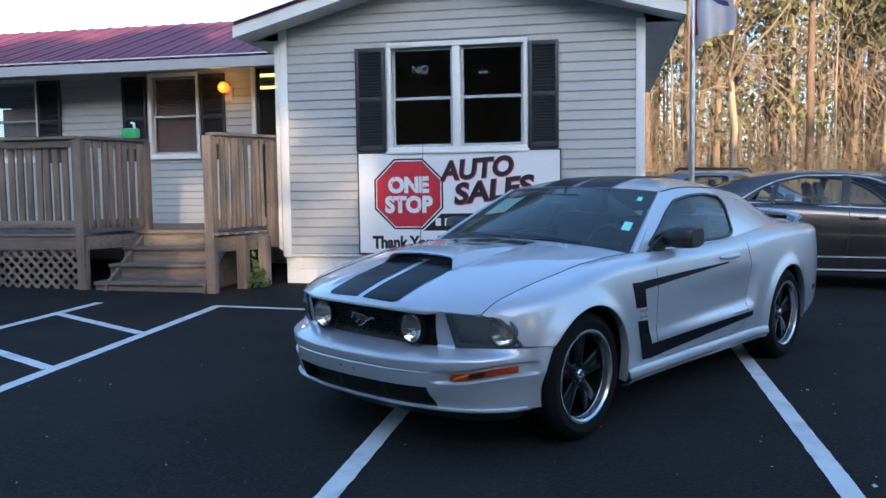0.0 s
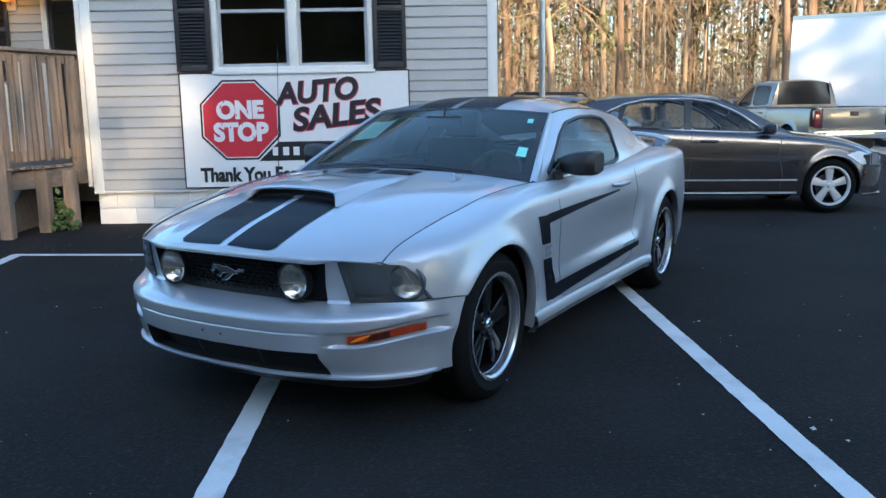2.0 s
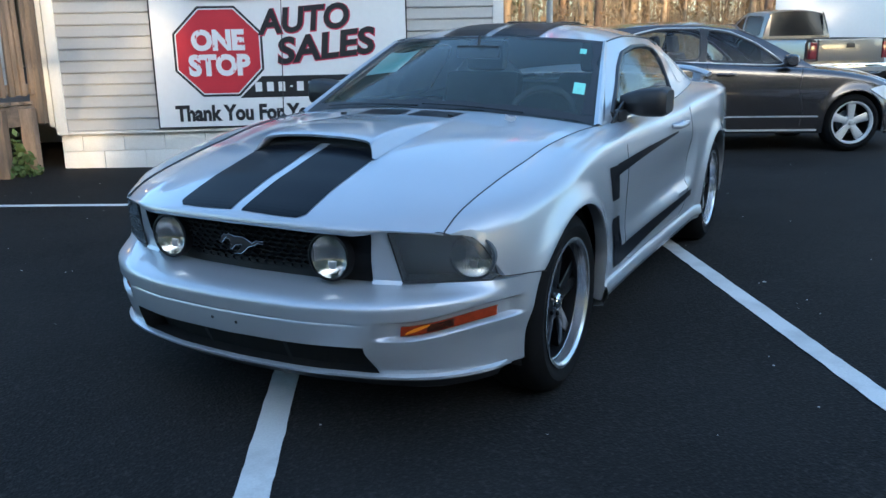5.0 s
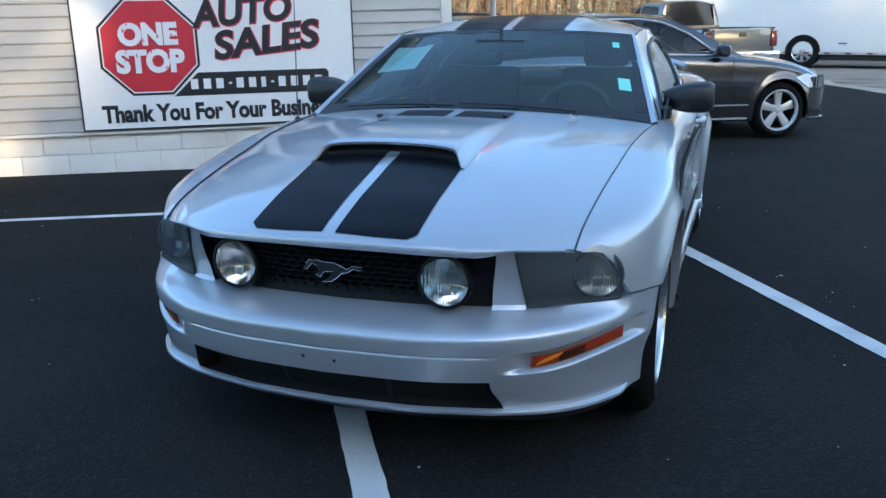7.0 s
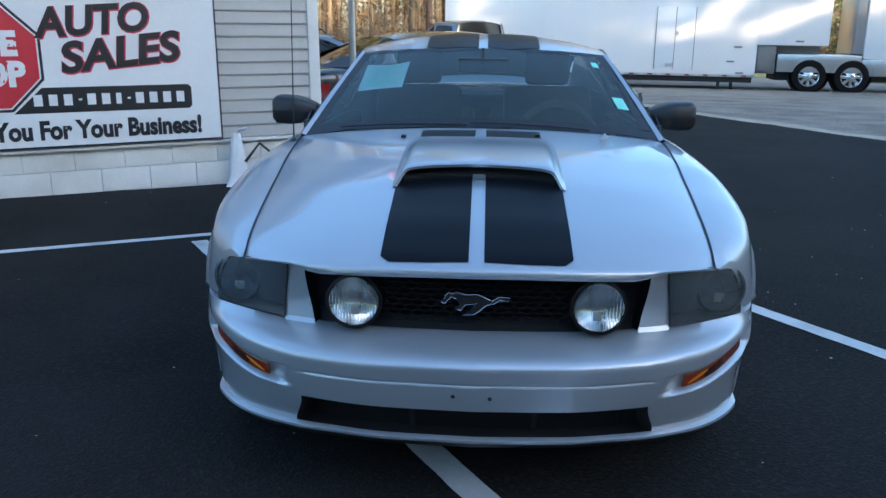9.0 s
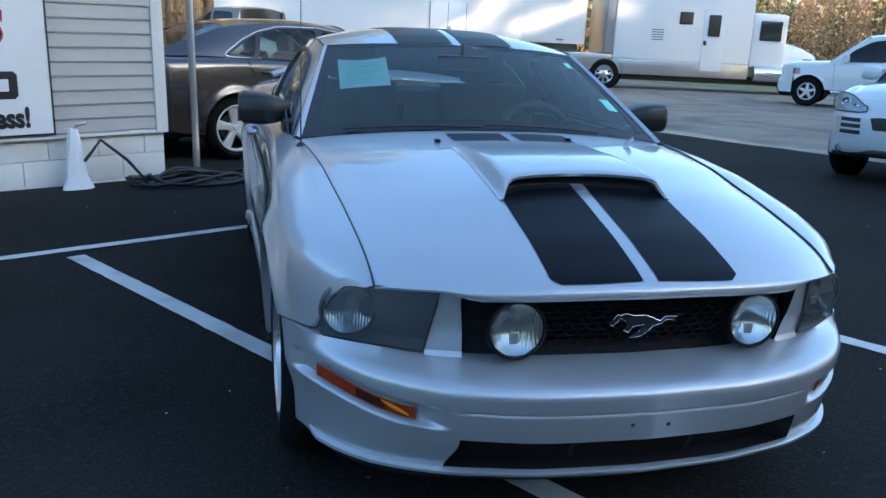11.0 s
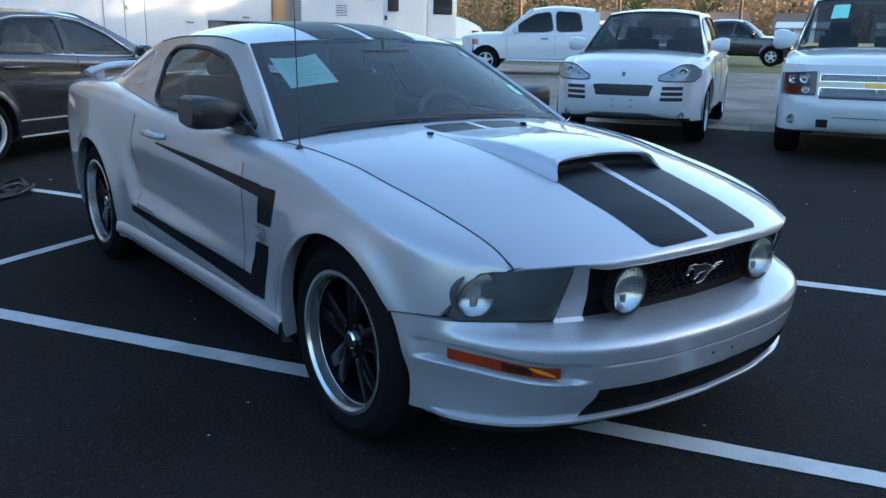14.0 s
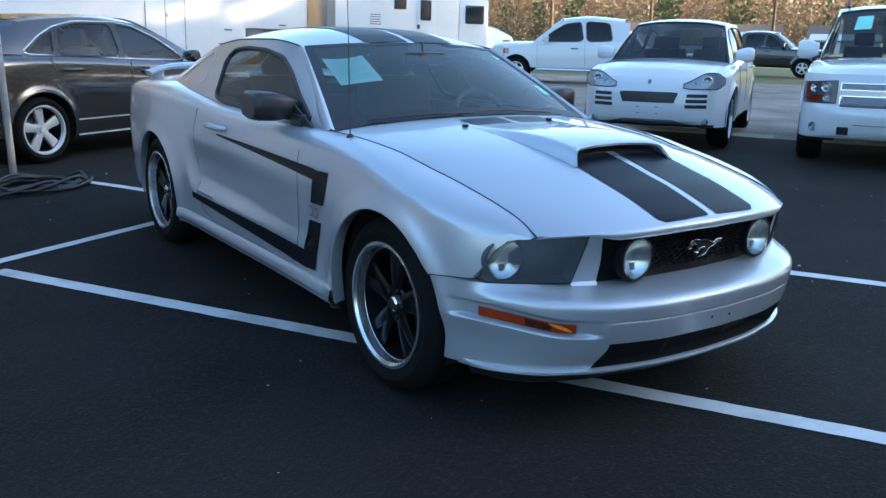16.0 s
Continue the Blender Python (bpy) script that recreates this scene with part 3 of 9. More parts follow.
def octagon(cx, cz, r, y, material, name, label):
    bm = bmesh.new()
    prism(bm, [(cx + r * math.cos(radians(22.5 + 45 * k)), cz + r * math.sin(radians(22.5 + 45 * k))) for k in range(8)], y, -0.012)
    part(name, bm, material, sg, label)


octagon(-0.60, 0.11, 0.463, -0.0145, M["sign_black"], "octagon_edge", "black octagon border")
octagon(-0.60, 0.11, 0.44, -0.0165, M["sign_white"], "octagon_rim", "white octagon rim")
octagon(-0.60, 0.11, 0.427, -0.0185, M["sign_red"], "octagon_field", "red octagon field")


def words(text, x, z, size, y, material, wide=1.0, shear=0.0, bold=0.0, angle=0.0, name="lettering", label=""):
    """Raised letters with Blender's own font, turned into a mesh."""
    c = bpy.data.curves.new(name, "FONT")
    c.body, c.size, c.extrude, c.shear, c.offset, c.align_x = text, size, 0.0012, shear, bold, "CENTER"
    c.resolution_u = 4
    tmp = bpy.data.objects.new("t", c)
    me = bpy.data.meshes.new_from_object(tmp)
    bpy.data.objects.remove(tmp)
    me.transform(pose(x, y, z, 90, 0, 0) @ Matrix.Rotation(radians(angle), 4, "Z") @ Matrix.Diagonal((wide, 1, 1, 1)))
    me.materials.append(material)
    ob = new(name, me)
    ob.parent = sg
    if label:
        ob["label"] = label
    return ob


words("ONE", -0.60, 0.135, 0.25, -0.021, M["sign_white"], 0.95, 0, 0.0145, label="worn white stencil word")
words("STOP", -0.60, -0.105, 0.26, -0.021, M["sign_white"], 0.93, 0, 0.0145, label="worn white stencil word")
for text, x, z, size, ang in (("AUTO", 0.235, 0.30, 0.315, 4), ("SALES", 0.43, 0.035, 0.335, 6)):
    wd = 0.98 if text == "AUTO" else 1.1
    words(text, x + 0.005, z - 0.005, size, -0.0145, M["sign_shadow"], wd, 0.18, 0.018, ang, label="red edge of the brush letters")
    words(text, x, z, size, -0.0175, M["sign_black"], wd, 0.18, 0.011, ang, label="black brush letters")
wear = random.Random(8)
for k in range(26):
    a, c, h = wear.uniform(-0.9, -0.3), wear.choice((wear.uniform(0.13, 0.32), wear.uniform(-0.11, 0.09))), wear.uniform(0.015, 0.05)
    bm = bmesh.new()
    prism(bm, [(a, c), (a + wear.uniform(0.004, 0.011), c + 0.3 * h), (a + wear.uniform(0.002, 0.012), c + h), (a - wear.uniform(0.002, 0.008), c + 0.6 * h)], -0.0232, -0.0225)
    part("wear_mark", bm, M["sign_red"], sg)
bm = bmesh.new()
prism(bm, [(-0.42, -0.335), (0.96, -0.335), (0.985, -0.31), (0.985, -0.155), (0.96, -0.13), (-0.2, -0.13)], -0.0142, -0.012)
part("number_bar", bm, M["sign_black"], sg, "black bar under the words")
for i, (a, w) in enumerate(((-0.28, 0.062), (-0.205, 0.062), (-0.13, 0.062), (-0.055, 0.025), (-0.01, 0.062), (0.065, 0.062), (0.14, 0.04), (0.2, 0.025), (0.245, 0.062), (0.32, 0.062), (0.395, 0.062), (0.47, 0.062))):
    a = a * 1.5 + 0.15
    h = 0.008 if w == 0.025 else 0.045
    bm = bmesh.new()
    box(bm, a, a + w * 1.05, -0.0165, -0.014, -0.232 - h, -0.232 + h)
    part("number_block", bm, M["sign_white"], sg)
words("Thank You For Your Business!", 0.0, -0.545, 0.205, -0.0145, M["sign_black"], 0.83, 0, 0.009, label="bold black words")

# ---- the wooden deck ----
DZ = 0.80


def board(name, p, q, w, h, parent, flat=False):
    bm = bmesh.new()
    slab_between(bm, p, q, w, h, 0.004)
    return part(name, bm, M["wood_flat" if flat else "wood"], parent, "", 40)


deck = thing("deck", Matrix(), "weathered grey brown wooden deck with stairs before the office", "deck", kind="structure")
y = 9.72
while y < 12.75:
    x1 = -5.62 if y < 10.55 else -3.55
    board("deck_board", (-12.0, y, DZ), (x1, y, DZ), 0.135, 0.03, deck, True)
    if y < 10.55:
        board("deck_board", (-4.02, y, DZ), (-3.9 + (y - 9.7) * 0.42, y, DZ), 0.135, 0.03, deck, True)
    y += 0.142
board("rim_board", (-12.0, 9.7, DZ - 0.1), (-5.6, 9.7, DZ - 0.1), 0.04, 0.16, deck, True)
board("rim_board", (-4.05, 9.7, DZ - 0.12), (-3.55, 10.5, DZ - 0.12), 0.04, 0.19, deck, True)
board("rim_board", (-4.06, 9.72, DZ - 0.1), (-4.06, 10.6, DZ - 0.1), 0.04, 0.16, deck, True)
board("rim_board", (-5.6, 9.72, DZ - 0.1), (-5.4, 10.6, DZ - 0.1), 0.04, 0.16, deck, True)
GY = 0.08
for x, yy, top in ((-5.69, 9.7, 1.95), (-5.36, 10.6, 1.95), (-4.0, 9.68, 1.95), (-8.2, 9.7, 1.95), (-10.8, 9.7, 1.95), (-3.56, 10.46, 1.9)):
    bm = bmesh.new()
    box(bm, x - 0.055, x + 0.055, yy - 0.055, yy + 0.055, GY - 0.15 if yy < 10.4 or x < -5 else DZ - 0.2, top, 0.006)
    part("post", bm, M["wood"], deck, "", 40)
for x, yy in ((-3.78, 10.05), (-3.62, 10.32)):
    bm = bmesh.new()
    box(bm, x - 0.06, x + 0.06, yy - 0.06, yy + 0.06, -0.05, DZ - 0.05, 0.006)
    part("support_post", bm, M["wood"], deck, "", 40)


def railing(p, q, step=0.105, lo=DZ + 0.13, hi=1.95):
    p, q = Vector((*p, 0)), Vector((*q, 0))
    d = (q - p).normalized()
    up = Vector((0, 0, 1))
    board("hand_rail", p + up * (hi + 0.02), q + up * (hi + 0.02), 0.14, 0.035, deck, True)
    board("upper_rail", p + up * (hi - 0.05), q + up * (hi - 0.05), 0.04, 0.09, deck, True)
    board("lower_rail", p + up * lo, q + up * lo, 0.04, 0.09, deck, True)
    n = int((q - p).length / step)
    side = Vector((d.y, -d.x, 0)) * 0.034
    for i in range(n):
        c = p + d * (step * (i + 0.6) + random.uniform(-0.006, 0.006)) + side
        bm = bmesh.new()
        m = Matrix.Translation(c) @ Matrix.Rotation(math.atan2(d.y, d.x), 4, "Z") @ Matrix.Rotation(radians(random.uniform(-0.7, 0.7)), 4, "Y")
        box(bm, -0.31 * step, 0.31 * step, -0.016, 0.016, lo - 0.06 + random.uniform(-0.01, 0.01), hi - 0.03, 0.002, m)
        part("baluster", bm, M["wood"], deck, "", 40)


railing((-5.69, 9.7), (-12.0, 9.7), 0.125)
railing((-5.66, 9.72), (-5.36, 10.6))
railing((-4.0, 9.7), (-3.55, 10.5), 0.075)
for k in range(4):
    z = 0.22 + 0.19 * k
    y = 9.66 + 0.27 * k
    xl = -5.52 + 0.03 * k
    board("tread", (xl, y + 0.12, z), (-4.07, y + 0.12, z), 0.3, 0.038, deck, True)
    board("riser", (xl, y + 0.02, z - 0.105), (-4.07, y + 0.02, z - 0.105), 0.025, 0.175, deck, True)
for x in (-5.36, -4.09):
    bm = bmesh.new()
    prism(bm, [(9.62, 0.0), (10.7, 0.0), (10.7, 0.8), (10.55, 0.8), (9.62, 0.2)], x - 0.02, x + 0.02, Matrix(((0, 1, 0, 0), (1, 0, 0, 0), (0, 0, 1, 0), (0, 0, 0, 1))))
    part("stringer", bm, M["wood_flat"], deck)
# lattice skirt: crossed laths in a frame
lt = thing("lattice", Matrix(), "weathered wooden lattice skirt under the deck", "lattice", kind="structure")
x0, x1, z0, z1 = -9.4, -5.66, 0.03, 0.66
for s in (-1, 1):
    k = x0 - 1.0
    while k < x1 + 1.0:
        a, b = (k, z0), (k + s * (z1 - z0), z1)
        at = lambda t: a[0] + (b[0] - a[0]) * t
        ts = [i / 40 for i in range(41) if x0 <= at(i / 40) <= x1]
        if len(ts) > 4:
            bm = bmesh.new()
            slab_between(bm, (at(ts[0]), 9.715 + 0.009 * s, z0 + (z1 - z0) * ts[0]), (at(ts[-1]), 9.715 + 0.009 * s, z0 + (z1 - z0) * ts[-1]), 0.008, 0.04)
            part("lath", bm, M["wood"], lt)
        k += 0.135
board("frame_board", (x0, 9.69, z1 + 0.03), (x1, 9.69, z1 + 0.03), 0.03, 0.1, lt, True)
board("frame_board", (x0, 9.695, 0.05), (x1, 9.695, 0.05), 0.03, 0.08, lt, True)
board("frame_board", (x1, 9.69, 0.0), (x1, 9.69, DZ - 0.02), 0.03, 0.09, lt)


# ---- cars: shared surfaces. Local x forward, y left, z up, from the ground under the front axle ----
def paint(name, color, flake=0.25, rough=0.3, metal=0.6):
    m = mat(name, color, rough, metal, vary=0.03, scale=3, fine=700, coat=1.0, dirt=tuple(c * 0.9 for c in color), dirt_amount=0.25, dirt_scale=3)
    m.node_tree.nodes["Principled BSDF"].inputs["Coat Roughness"].default_value = 0.04
    return m


M["silver"] = paint("silver_paint", (0.485, 0.513, 0.556), rough=0.40, metal=0.54)
M["stripe"] = mat("black_stripe", (0.006, 0.007, 0.010), 0.35, vary=0.1, coat=0.04, spec=0.08)
M["plastic"] = mat("black_plastic", (0.018, 0.018, 0.02), 0.42, vary=0.2)
M["rubber"] = mat("tyre_rubber", (0.008, 0.008, 0.0085), 0.85, vary=0.25, fine=60, bump=0.001, spec=0.12)
M["polished_lip"] = mat("polished_lip", (0.66, 0.67, 0.69), 0.24, 0.9, vary=0.08, scale=20)
M["grille_black"] = mat("grille_black", (0.004, 0.004, 0.005), 0.55, vary=0.2, spec=0.25)
M["chrome"] = mat("chrome", (0.82, 0.83, 0.85), 0.08, 1.0, vary=0.04)
M["rim_black"] = mat("satin_black", (0.0035, 0.0035, 0.0045), 0.3, vary=0.1, spec=0.3)
M["alloy"] = mat("silver_alloy", (0.68, 0.68, 0.68), 0.34, 0.55, vary=0.05)
# gleam of the signal's reflector, put into a bright orange
M["amber_bright"] = mat("amber_gleam", (0.95, 0.30, 0.02), 0.2, vary=0.1, coat=1.0)
M["bright_trim"] = mat("bright_trim", (0.78, 0.79, 0.8), 0.25, 0.35, vary=0.05)
M["lamp_bucket"] = mat("lamp_bucket", (0.55, 0.57, 0.6), 0.3, 0.35, vary=0.2, scale=20)
M["dark_pane"] = mat("dark_tinted_pane", (0.012, 0.013, 0.015), 0.12, vary=0.1, spec=0.25)
M["privacy_glass"] = glass_mat("privacy_glass", (0.07, 0.075, 0.075))
M["amber"] = mat("amber_lens", (0.29, 0.036, 0.010), 0.12, vary=0.25, scale=30, coat=1.0)
M["gold_trim"] = mat("gold_trim", (0.62, 0.42, 0.12), 0.3, 0.8, vary=0.1)
M["badge_grey"] = mat("badge_grey", (0.22, 0.23, 0.25), 0.35, 0.5, vary=0.1)
M["amber_dark"] = mat("amber_shade", (0.075, 0.018, 0.008), 0.18, 0.2, vary=0.3, scale=60, coat=1.0)
M["tail_dark"] = mat("dark_tail_lens", (0.13, 0.012, 0.018), 0.14, vary=0.25, scale=12, coat=1.0)
M["red_lens"] = mat("red_lens", (0.32, 0.012, 0.018), 0.12, vary=0.15, scale=30, coat=1.0)
M["smoke"] = mat("smoked_housing", (0.075, 0.088, 0.106), 0.3, 0.2, vary=0.15)
M["reflector"] = mat("lamp_reflector", (0.88, 0.9, 0.92), 0.13, 0.93, vary=0.1, scale=30)
M["lamp_glass"] = glass_mat("lamp_glass", (0.86, 0.88, 0.9), rough=0.02)
M["car_glass"] = glass_mat("tinted_car_glass", (0.62, 0.68, 0.68))
M["side_glass"] = glass_mat("dark_side_glass", (0.2, 0.22, 0.22))
M["cloth"] = mat("dark_upholstery", (0.06, 0.06, 0.064), 0.8, vary=0.2)
M["paper"] = mat("mint_paper", (0.72, 0.93, 0.89), 0.6, vary=0.05, scale=4)
M["sticker"] = mat("mint_sticker", (0.30, 0.75, 0.62), 0.5, vary=0.08, scale=40)


def hazy(name, tint, milk, share):
    """A clouded lens: part of it scatters, the rest is clear."""
    m = glass_mat(name, tint)
    n, l = m.node_tree.nodes, m.node_tree.links
    out = n["Material Output"]
    clear = out.inputs[0].links[0].from_socket
    df, mx = n.new("ShaderNodeBsdfDiffuse"), n.new("ShaderNodeMixShader")
    df.inputs[0].default_value = (*milk, 1)
    mx.inputs[0].default_value = share
    l.new(clear, mx.inputs[1])
    l.new(df.outputs[0], mx.inputs[2])
    l.new(mx.outputs[0], out.inputs[0])
    return m


# milk is lens haze plus the sky's grey sheen, put into the colour
M["hazy_sheen_lens"] = hazy("hazy_sheen_lens", (0.95, 0.96, 0.97), (0.50, 0.56, 0.62), 0.10)
# the coupe's panes scatter a small grey-green share
M["windshield"] = hazy("milky_windshield", (0.80, 0.88, 0.86), (0.40, 0.53, 0.50), 0.06)
M["milky_side"] = hazy("milky_side_glass", (0.35, 0.40, 0.40), (0.42, 0.5, 0.52), 0.05)
M["sedan_glass"] = glass_mat("clear_car_glass", (0.86, 0.92, 0.9))


def mirror_y(bm):
    """Adds the other half."""
    g = bmesh.ops.duplicate(bm, geom=bm.verts[:] + bm.edges[:] + bm.faces[:])["geom"]
    vs = [v for v in g if isinstance(v, bmesh.types.BMVert)]
    for v in vs:
        v.co.y = -v.co.y
    bmesh.ops.reverse_faces(bm, faces=[f for f in g if isinstance(f, bmesh.types.BMFace)])
    bmesh.ops.remove_doubles(bm, verts=bm.verts, dist=0.0006)


def frange(a, b, n):
    return [a + (b - a) * i / n for i in range(n + 1)]


class Shape:
    """The outer skin of one car, as functions."""

    def __init__(s, wid, top_y, top_z, sill, arches, x_front, x_rear, plan, nose, tuck=0.05, tumble=0.03, inset=None, round_top=0.07, hold=0.30, past=0):
        s.wid, s.ty, s.tz, s.sill, s.arches = curve(*wid), curve(*top_y), curve(*top_z), curve(*sill), arches
        s.x0, s.x1 = x_rear, x_front
        s.inset, s.tuck, s.tumble, s.rt = inset or (lambda x, z: 0.0), tuck, tumble, round_top
        n = len(plan)
        ls = [0.0]
        for a, b in zip(plan, plan[1:]):
            ls.append(ls[-1] + math.hypot(b[0] - a[0], b[1] - a[1]))
        s.py = curve(*[(l / ls[-1 - past], p[0]) for l, p in zip(ls, plan)])
        s.pb = curve(*[(l / ls[-1 - past], p[1]) for l, p in zip(ls, plan)])
        s.nose, s.hold = curve(*nose), hold
        s.back, s.nose_ref = plan[-1][1], max(v for _, v in nose)

    def bottom(s, x):
        z = s.sill(x)
        for cx, cz, r in s.arches:
            if abs(x - cx) < r:
                z = max(z, cz + math.sqrt(r * r - (x - cx) ** 2))
        return z

    def side_y(s, x, z):
        w, zt = s.wid(x), s.tz(x)
        zm = 0.36 + 0.42 * (zt - 0.3)
        y = w - s.tuck * max(0, (zm - z) / zm) ** 2 * 1.6 - s.tumble * max(0, (z - zm) / (zt - zm)) ** 2
        for cx, cz, r in s.arches:
            d = math.hypot(x - cx, z - cz)
            y += 0.022 * math.exp(-(((d - r) / 0.055) ** 2))
        return y - s.inset(x, z)

    def side_panel(s, bm, n=150, rows=22, x_from=None, x_to=None):
        a, b = x_from if x_from is not None else s.x0, x_to if x_to is not None else s.x1
        xs = set(frange(a, b, n)) | {b}
        for cx, cz, r in s.arches:
            for k in range(1, 24):
                xs.add(cx - r * math.cos(math.pi * k / 24))
            xs |= {cx - r, cx + r, cx - r - 0.004, cx + r + 0.004}
        grid = []
        for x in sorted(v for v in xs if a <= v <= b):
            zb, zt, yt = s.bottom(x), s.tz(x), s.ty(x)
            zs = zt - min(s.rt, max(0.004, 0.55 * (zt - zb)))
            zb = min(zb, zs - 0.004)
            col = [Vector((x, s.side_y(x, zb) - 0.05, zb + 0.01 * min(1.0, (zt - zb - 0.04) / 0.04))), Vector((x, s.side_y(x, zb) - 0.006, zb))]
            for i in range(rows + 1):
                z = zb + (zs - zb) * (0.02 + 0.98 * i / rows)
                col.append(Vector((x, s.side_y(x, z), z)))
            p0 = col[-1]
            p2 = Vector((x, min(yt, p0.y - 0.004), zt))
            p1 = Vector((x, p0.y - 0.016, zt - 0.010))
            for k in range(1, 9):
                t = k / 8
                col.append(p0 * (1 - t) ** 2 + p1 * 2 * t * (1 - t) + p2 * t * t)
            grid.append(col)
        sheet(bm, grid)
        return grid

    def on_side(s, x, z, off, sign=1):
        """A point of the side skin, off metres outside."""
        return Vector((x, sign * (s.side_y(x, z) + off), z))

    def front(s, u, z, off=0.0, sign=1):
        """A point of the front skin: u from the centre (0) to the wheel arch (1)."""
        w = sstep(s.hold, 0.92, u)
        x = (1 - w) * s.nose(z) + w * s.reach(u, z) - s.pb(u)
        e = 0.01
        dy, db = s.py(u + e) - s.py(max(0, u - e)), s.pb(u + e) - s.pb(max(0, u - e))
        n = math.hypot(dy, db) or 1
        nx, ny = dy / n, db / n
        k = s.narrow(z)
        return Vector((x + off * nx, sign * (s.py(u) * k + off * ny), z))

    def narrow(s, z):
        return 1.0

    def reach(s, u, z):
        return s.nose_ref

    def u_of(s, y):
        a, b = 0.0, 1.0
        for _ in range(30):
            m = (a + b) / 2
            if s.py(m) < y:
                a = m
            else:
                b = m
        return a

    def patch(s, bm, y_in, y_out, z_lo, z_hi, nu=20, nz=6, off=None, sign=1, depth=0.0):
        """A piece of the front skin between two sideways bounds and two heights (numbers or functions); depth adds a rim back."""
        off = off or (lambda y, z: 0.0)
        fy0 = y_in if callable(y_in) else (lambda z: y_in)
        fy1 = y_out if callable(y_out) else (lambda z: y_out)
        grid = []
        for j in range(nz + 1):
            row = []
            for i in range(nu + 1):
                t = i / nu
                zz = None
                for _ in range(2):
                    yy = None
                    zref = zz if zz is not None else ((z_lo(0) if callable(z_lo) else z_lo) + (z_hi(0) if callable(z_hi) else z_hi)) / 2
                    y0, y1 = fy0(zref), fy1(zref)
                    u0, u1 = s.u_of(y0), s.u_of(y1) if y1 < s.py(1) else 1.0
                    u = u0 + (u1 - u0) * t
                    yy = s.py(u)
                    lo, hi = (z_lo(yy) if callable(z_lo) else z_lo), (z_hi(yy) if callable(z_hi) else z_hi)
                    zz = lo + (hi - lo) * j / nz
                row.append(s.front(u, zz, off(yy, zz), sign))
            grid.append(row)
        sheet(bm, grid, sign < 0)
        if depth:
            edge = [grid[0][:], [r[-1] for r in grid], grid[-1][::-1], [r[0] for r in grid][::-1]]
            for e in edge:
                sheet(bm, [e, [p + Vector((-depth, 0, 0)) for p in e]])
        return grid


def wheel(parent, x, y, z, r, w, rim_r, spokes, style, turn=0.0, name="wheel"):
    """Tyre, rim barrel, spokes and cap; the outside faces local +y for y > 0."""
    sgn = 1 if y > 0 else -1
    m = Matrix.Translation((x, y, z)) @ (Matrix() if sgn > 0 else Matrix.Rotation(math.pi, 4, "Z"))
    wh = new(name)
    wh.parent = parent
    wh.matrix_basis = m
    bm = bmesh.new()
    h = w / 2
    prof = [(rim_r - 0.012, -h + 0.01), (rim_r + 0.02, -h), (r - 0.05, -h - 0.006), (r - 0.012, -h + 0.02), (r, -h + 0.05), (r, -0.03), (r - 0.006, -0.026), (r - 0.006, -0.018), (r, -0.014), (r, 0.014), (r - 0.006, 0.018), (r - 0.006, 0.026), (r, 0.03), (r, h - 0.05), (r - 0.012, h - 0.02), (r - 0.05, h + 0.006), (rim_r + 0.035, h + 0.004), (rim_r + 0.03, h - 0.0), (rim_r + 0.008, h - 0.004), (rim_r - 0.012, h - 0.02)]
    lathe(bm, prof, seg=56)
    part("tyre", bm, M["rubber"], wh, "black rubber tyre", 35)
    lip, face, dish = style["lip"], style["face"], style["dish"]
    bm = bmesh.new()
    lathe(bm, [(rim_r - 0.008, h - 0.03), (rim_r + 0.008, h - 0.006), (rim_r + 0.01, h + 0.001), (rim_r - 0.002, h + 0.002), (rim_r - 0.012, h - 0.008), (rim_r - 0.016, h - dish + 0.0), (rim_r - 0.019, h - dish - 0.003)], seg=56)
    rim = part("rim", bm, lip, wh, style["lip_label"], 30)
    bm = bmesh.new()
    lathe(bm, [(rim_r - 0.02, h - dish), (rim_r - 0.035, -h + 0.04), (0.09, -h + 0.05), (0.001, -h + 0.05)], seg=40)
    part("barrel", bm, M["grille_black"], wh, "", 30)
    bm = bmesh.new()
    lathe(bm, [(0.001, -0.02), (0.135, -0.02), (0.135, 0.0), (0.12, 0.004), (0.001, 0.004)], seg=32)
    part("brake_disc", bm, M["smoke"], wh, "", 30)
    hub_r = 0.075 if rim_r > 0.2 else 0.06
    yf = h - dish + style.get("proud", 0.0)
    for k in range(spokes):
        for d in style["split"]:
            a = turn + 2 * math.pi * k / spokes
            bm = bmesh.new()
            rr = rim_r - 0.012
            ws, we = style["w0"], style["w1"]
            grid = []
            for t in frange(0, 1, 6):
                rad = hub_r * 0.55 + (rr - hub_r * 0.55) * t
                yy = yf - style["cone"] * (1 - t) ** 2 - 0.012 * t
                half = ws + (we - ws) * t
                off = d * t * style.get("fan", 0.0)
                row = []
                for v, dz in ((-1, -0.035), (-1, -0.004), (-0.7, 0.0), (0.7, 0.0), (1, -0.004), (1, -0.035)):
                    tang = off + v * half
                    row.append(Vector((rad * math.cos(a) - tang * math.sin(a), yy + dz, rad * math.sin(a) + tang * math.cos(a))))
                grid.append(row)
            sheet(bm, grid)
            part("spoke", bm, face, wh, "", 30)
    bm = bmesh.new()
    lathe(bm, [(hub_r, yf - style["cone"] - 0.05), (hub_r, yf - style["cone"] - 0.006), (hub_r * 0.9, yf - style["cone"]), (0.034, yf - style["cone"] + 0.002), (0.001, yf - style["cone"] + 0.002)], seg=28)
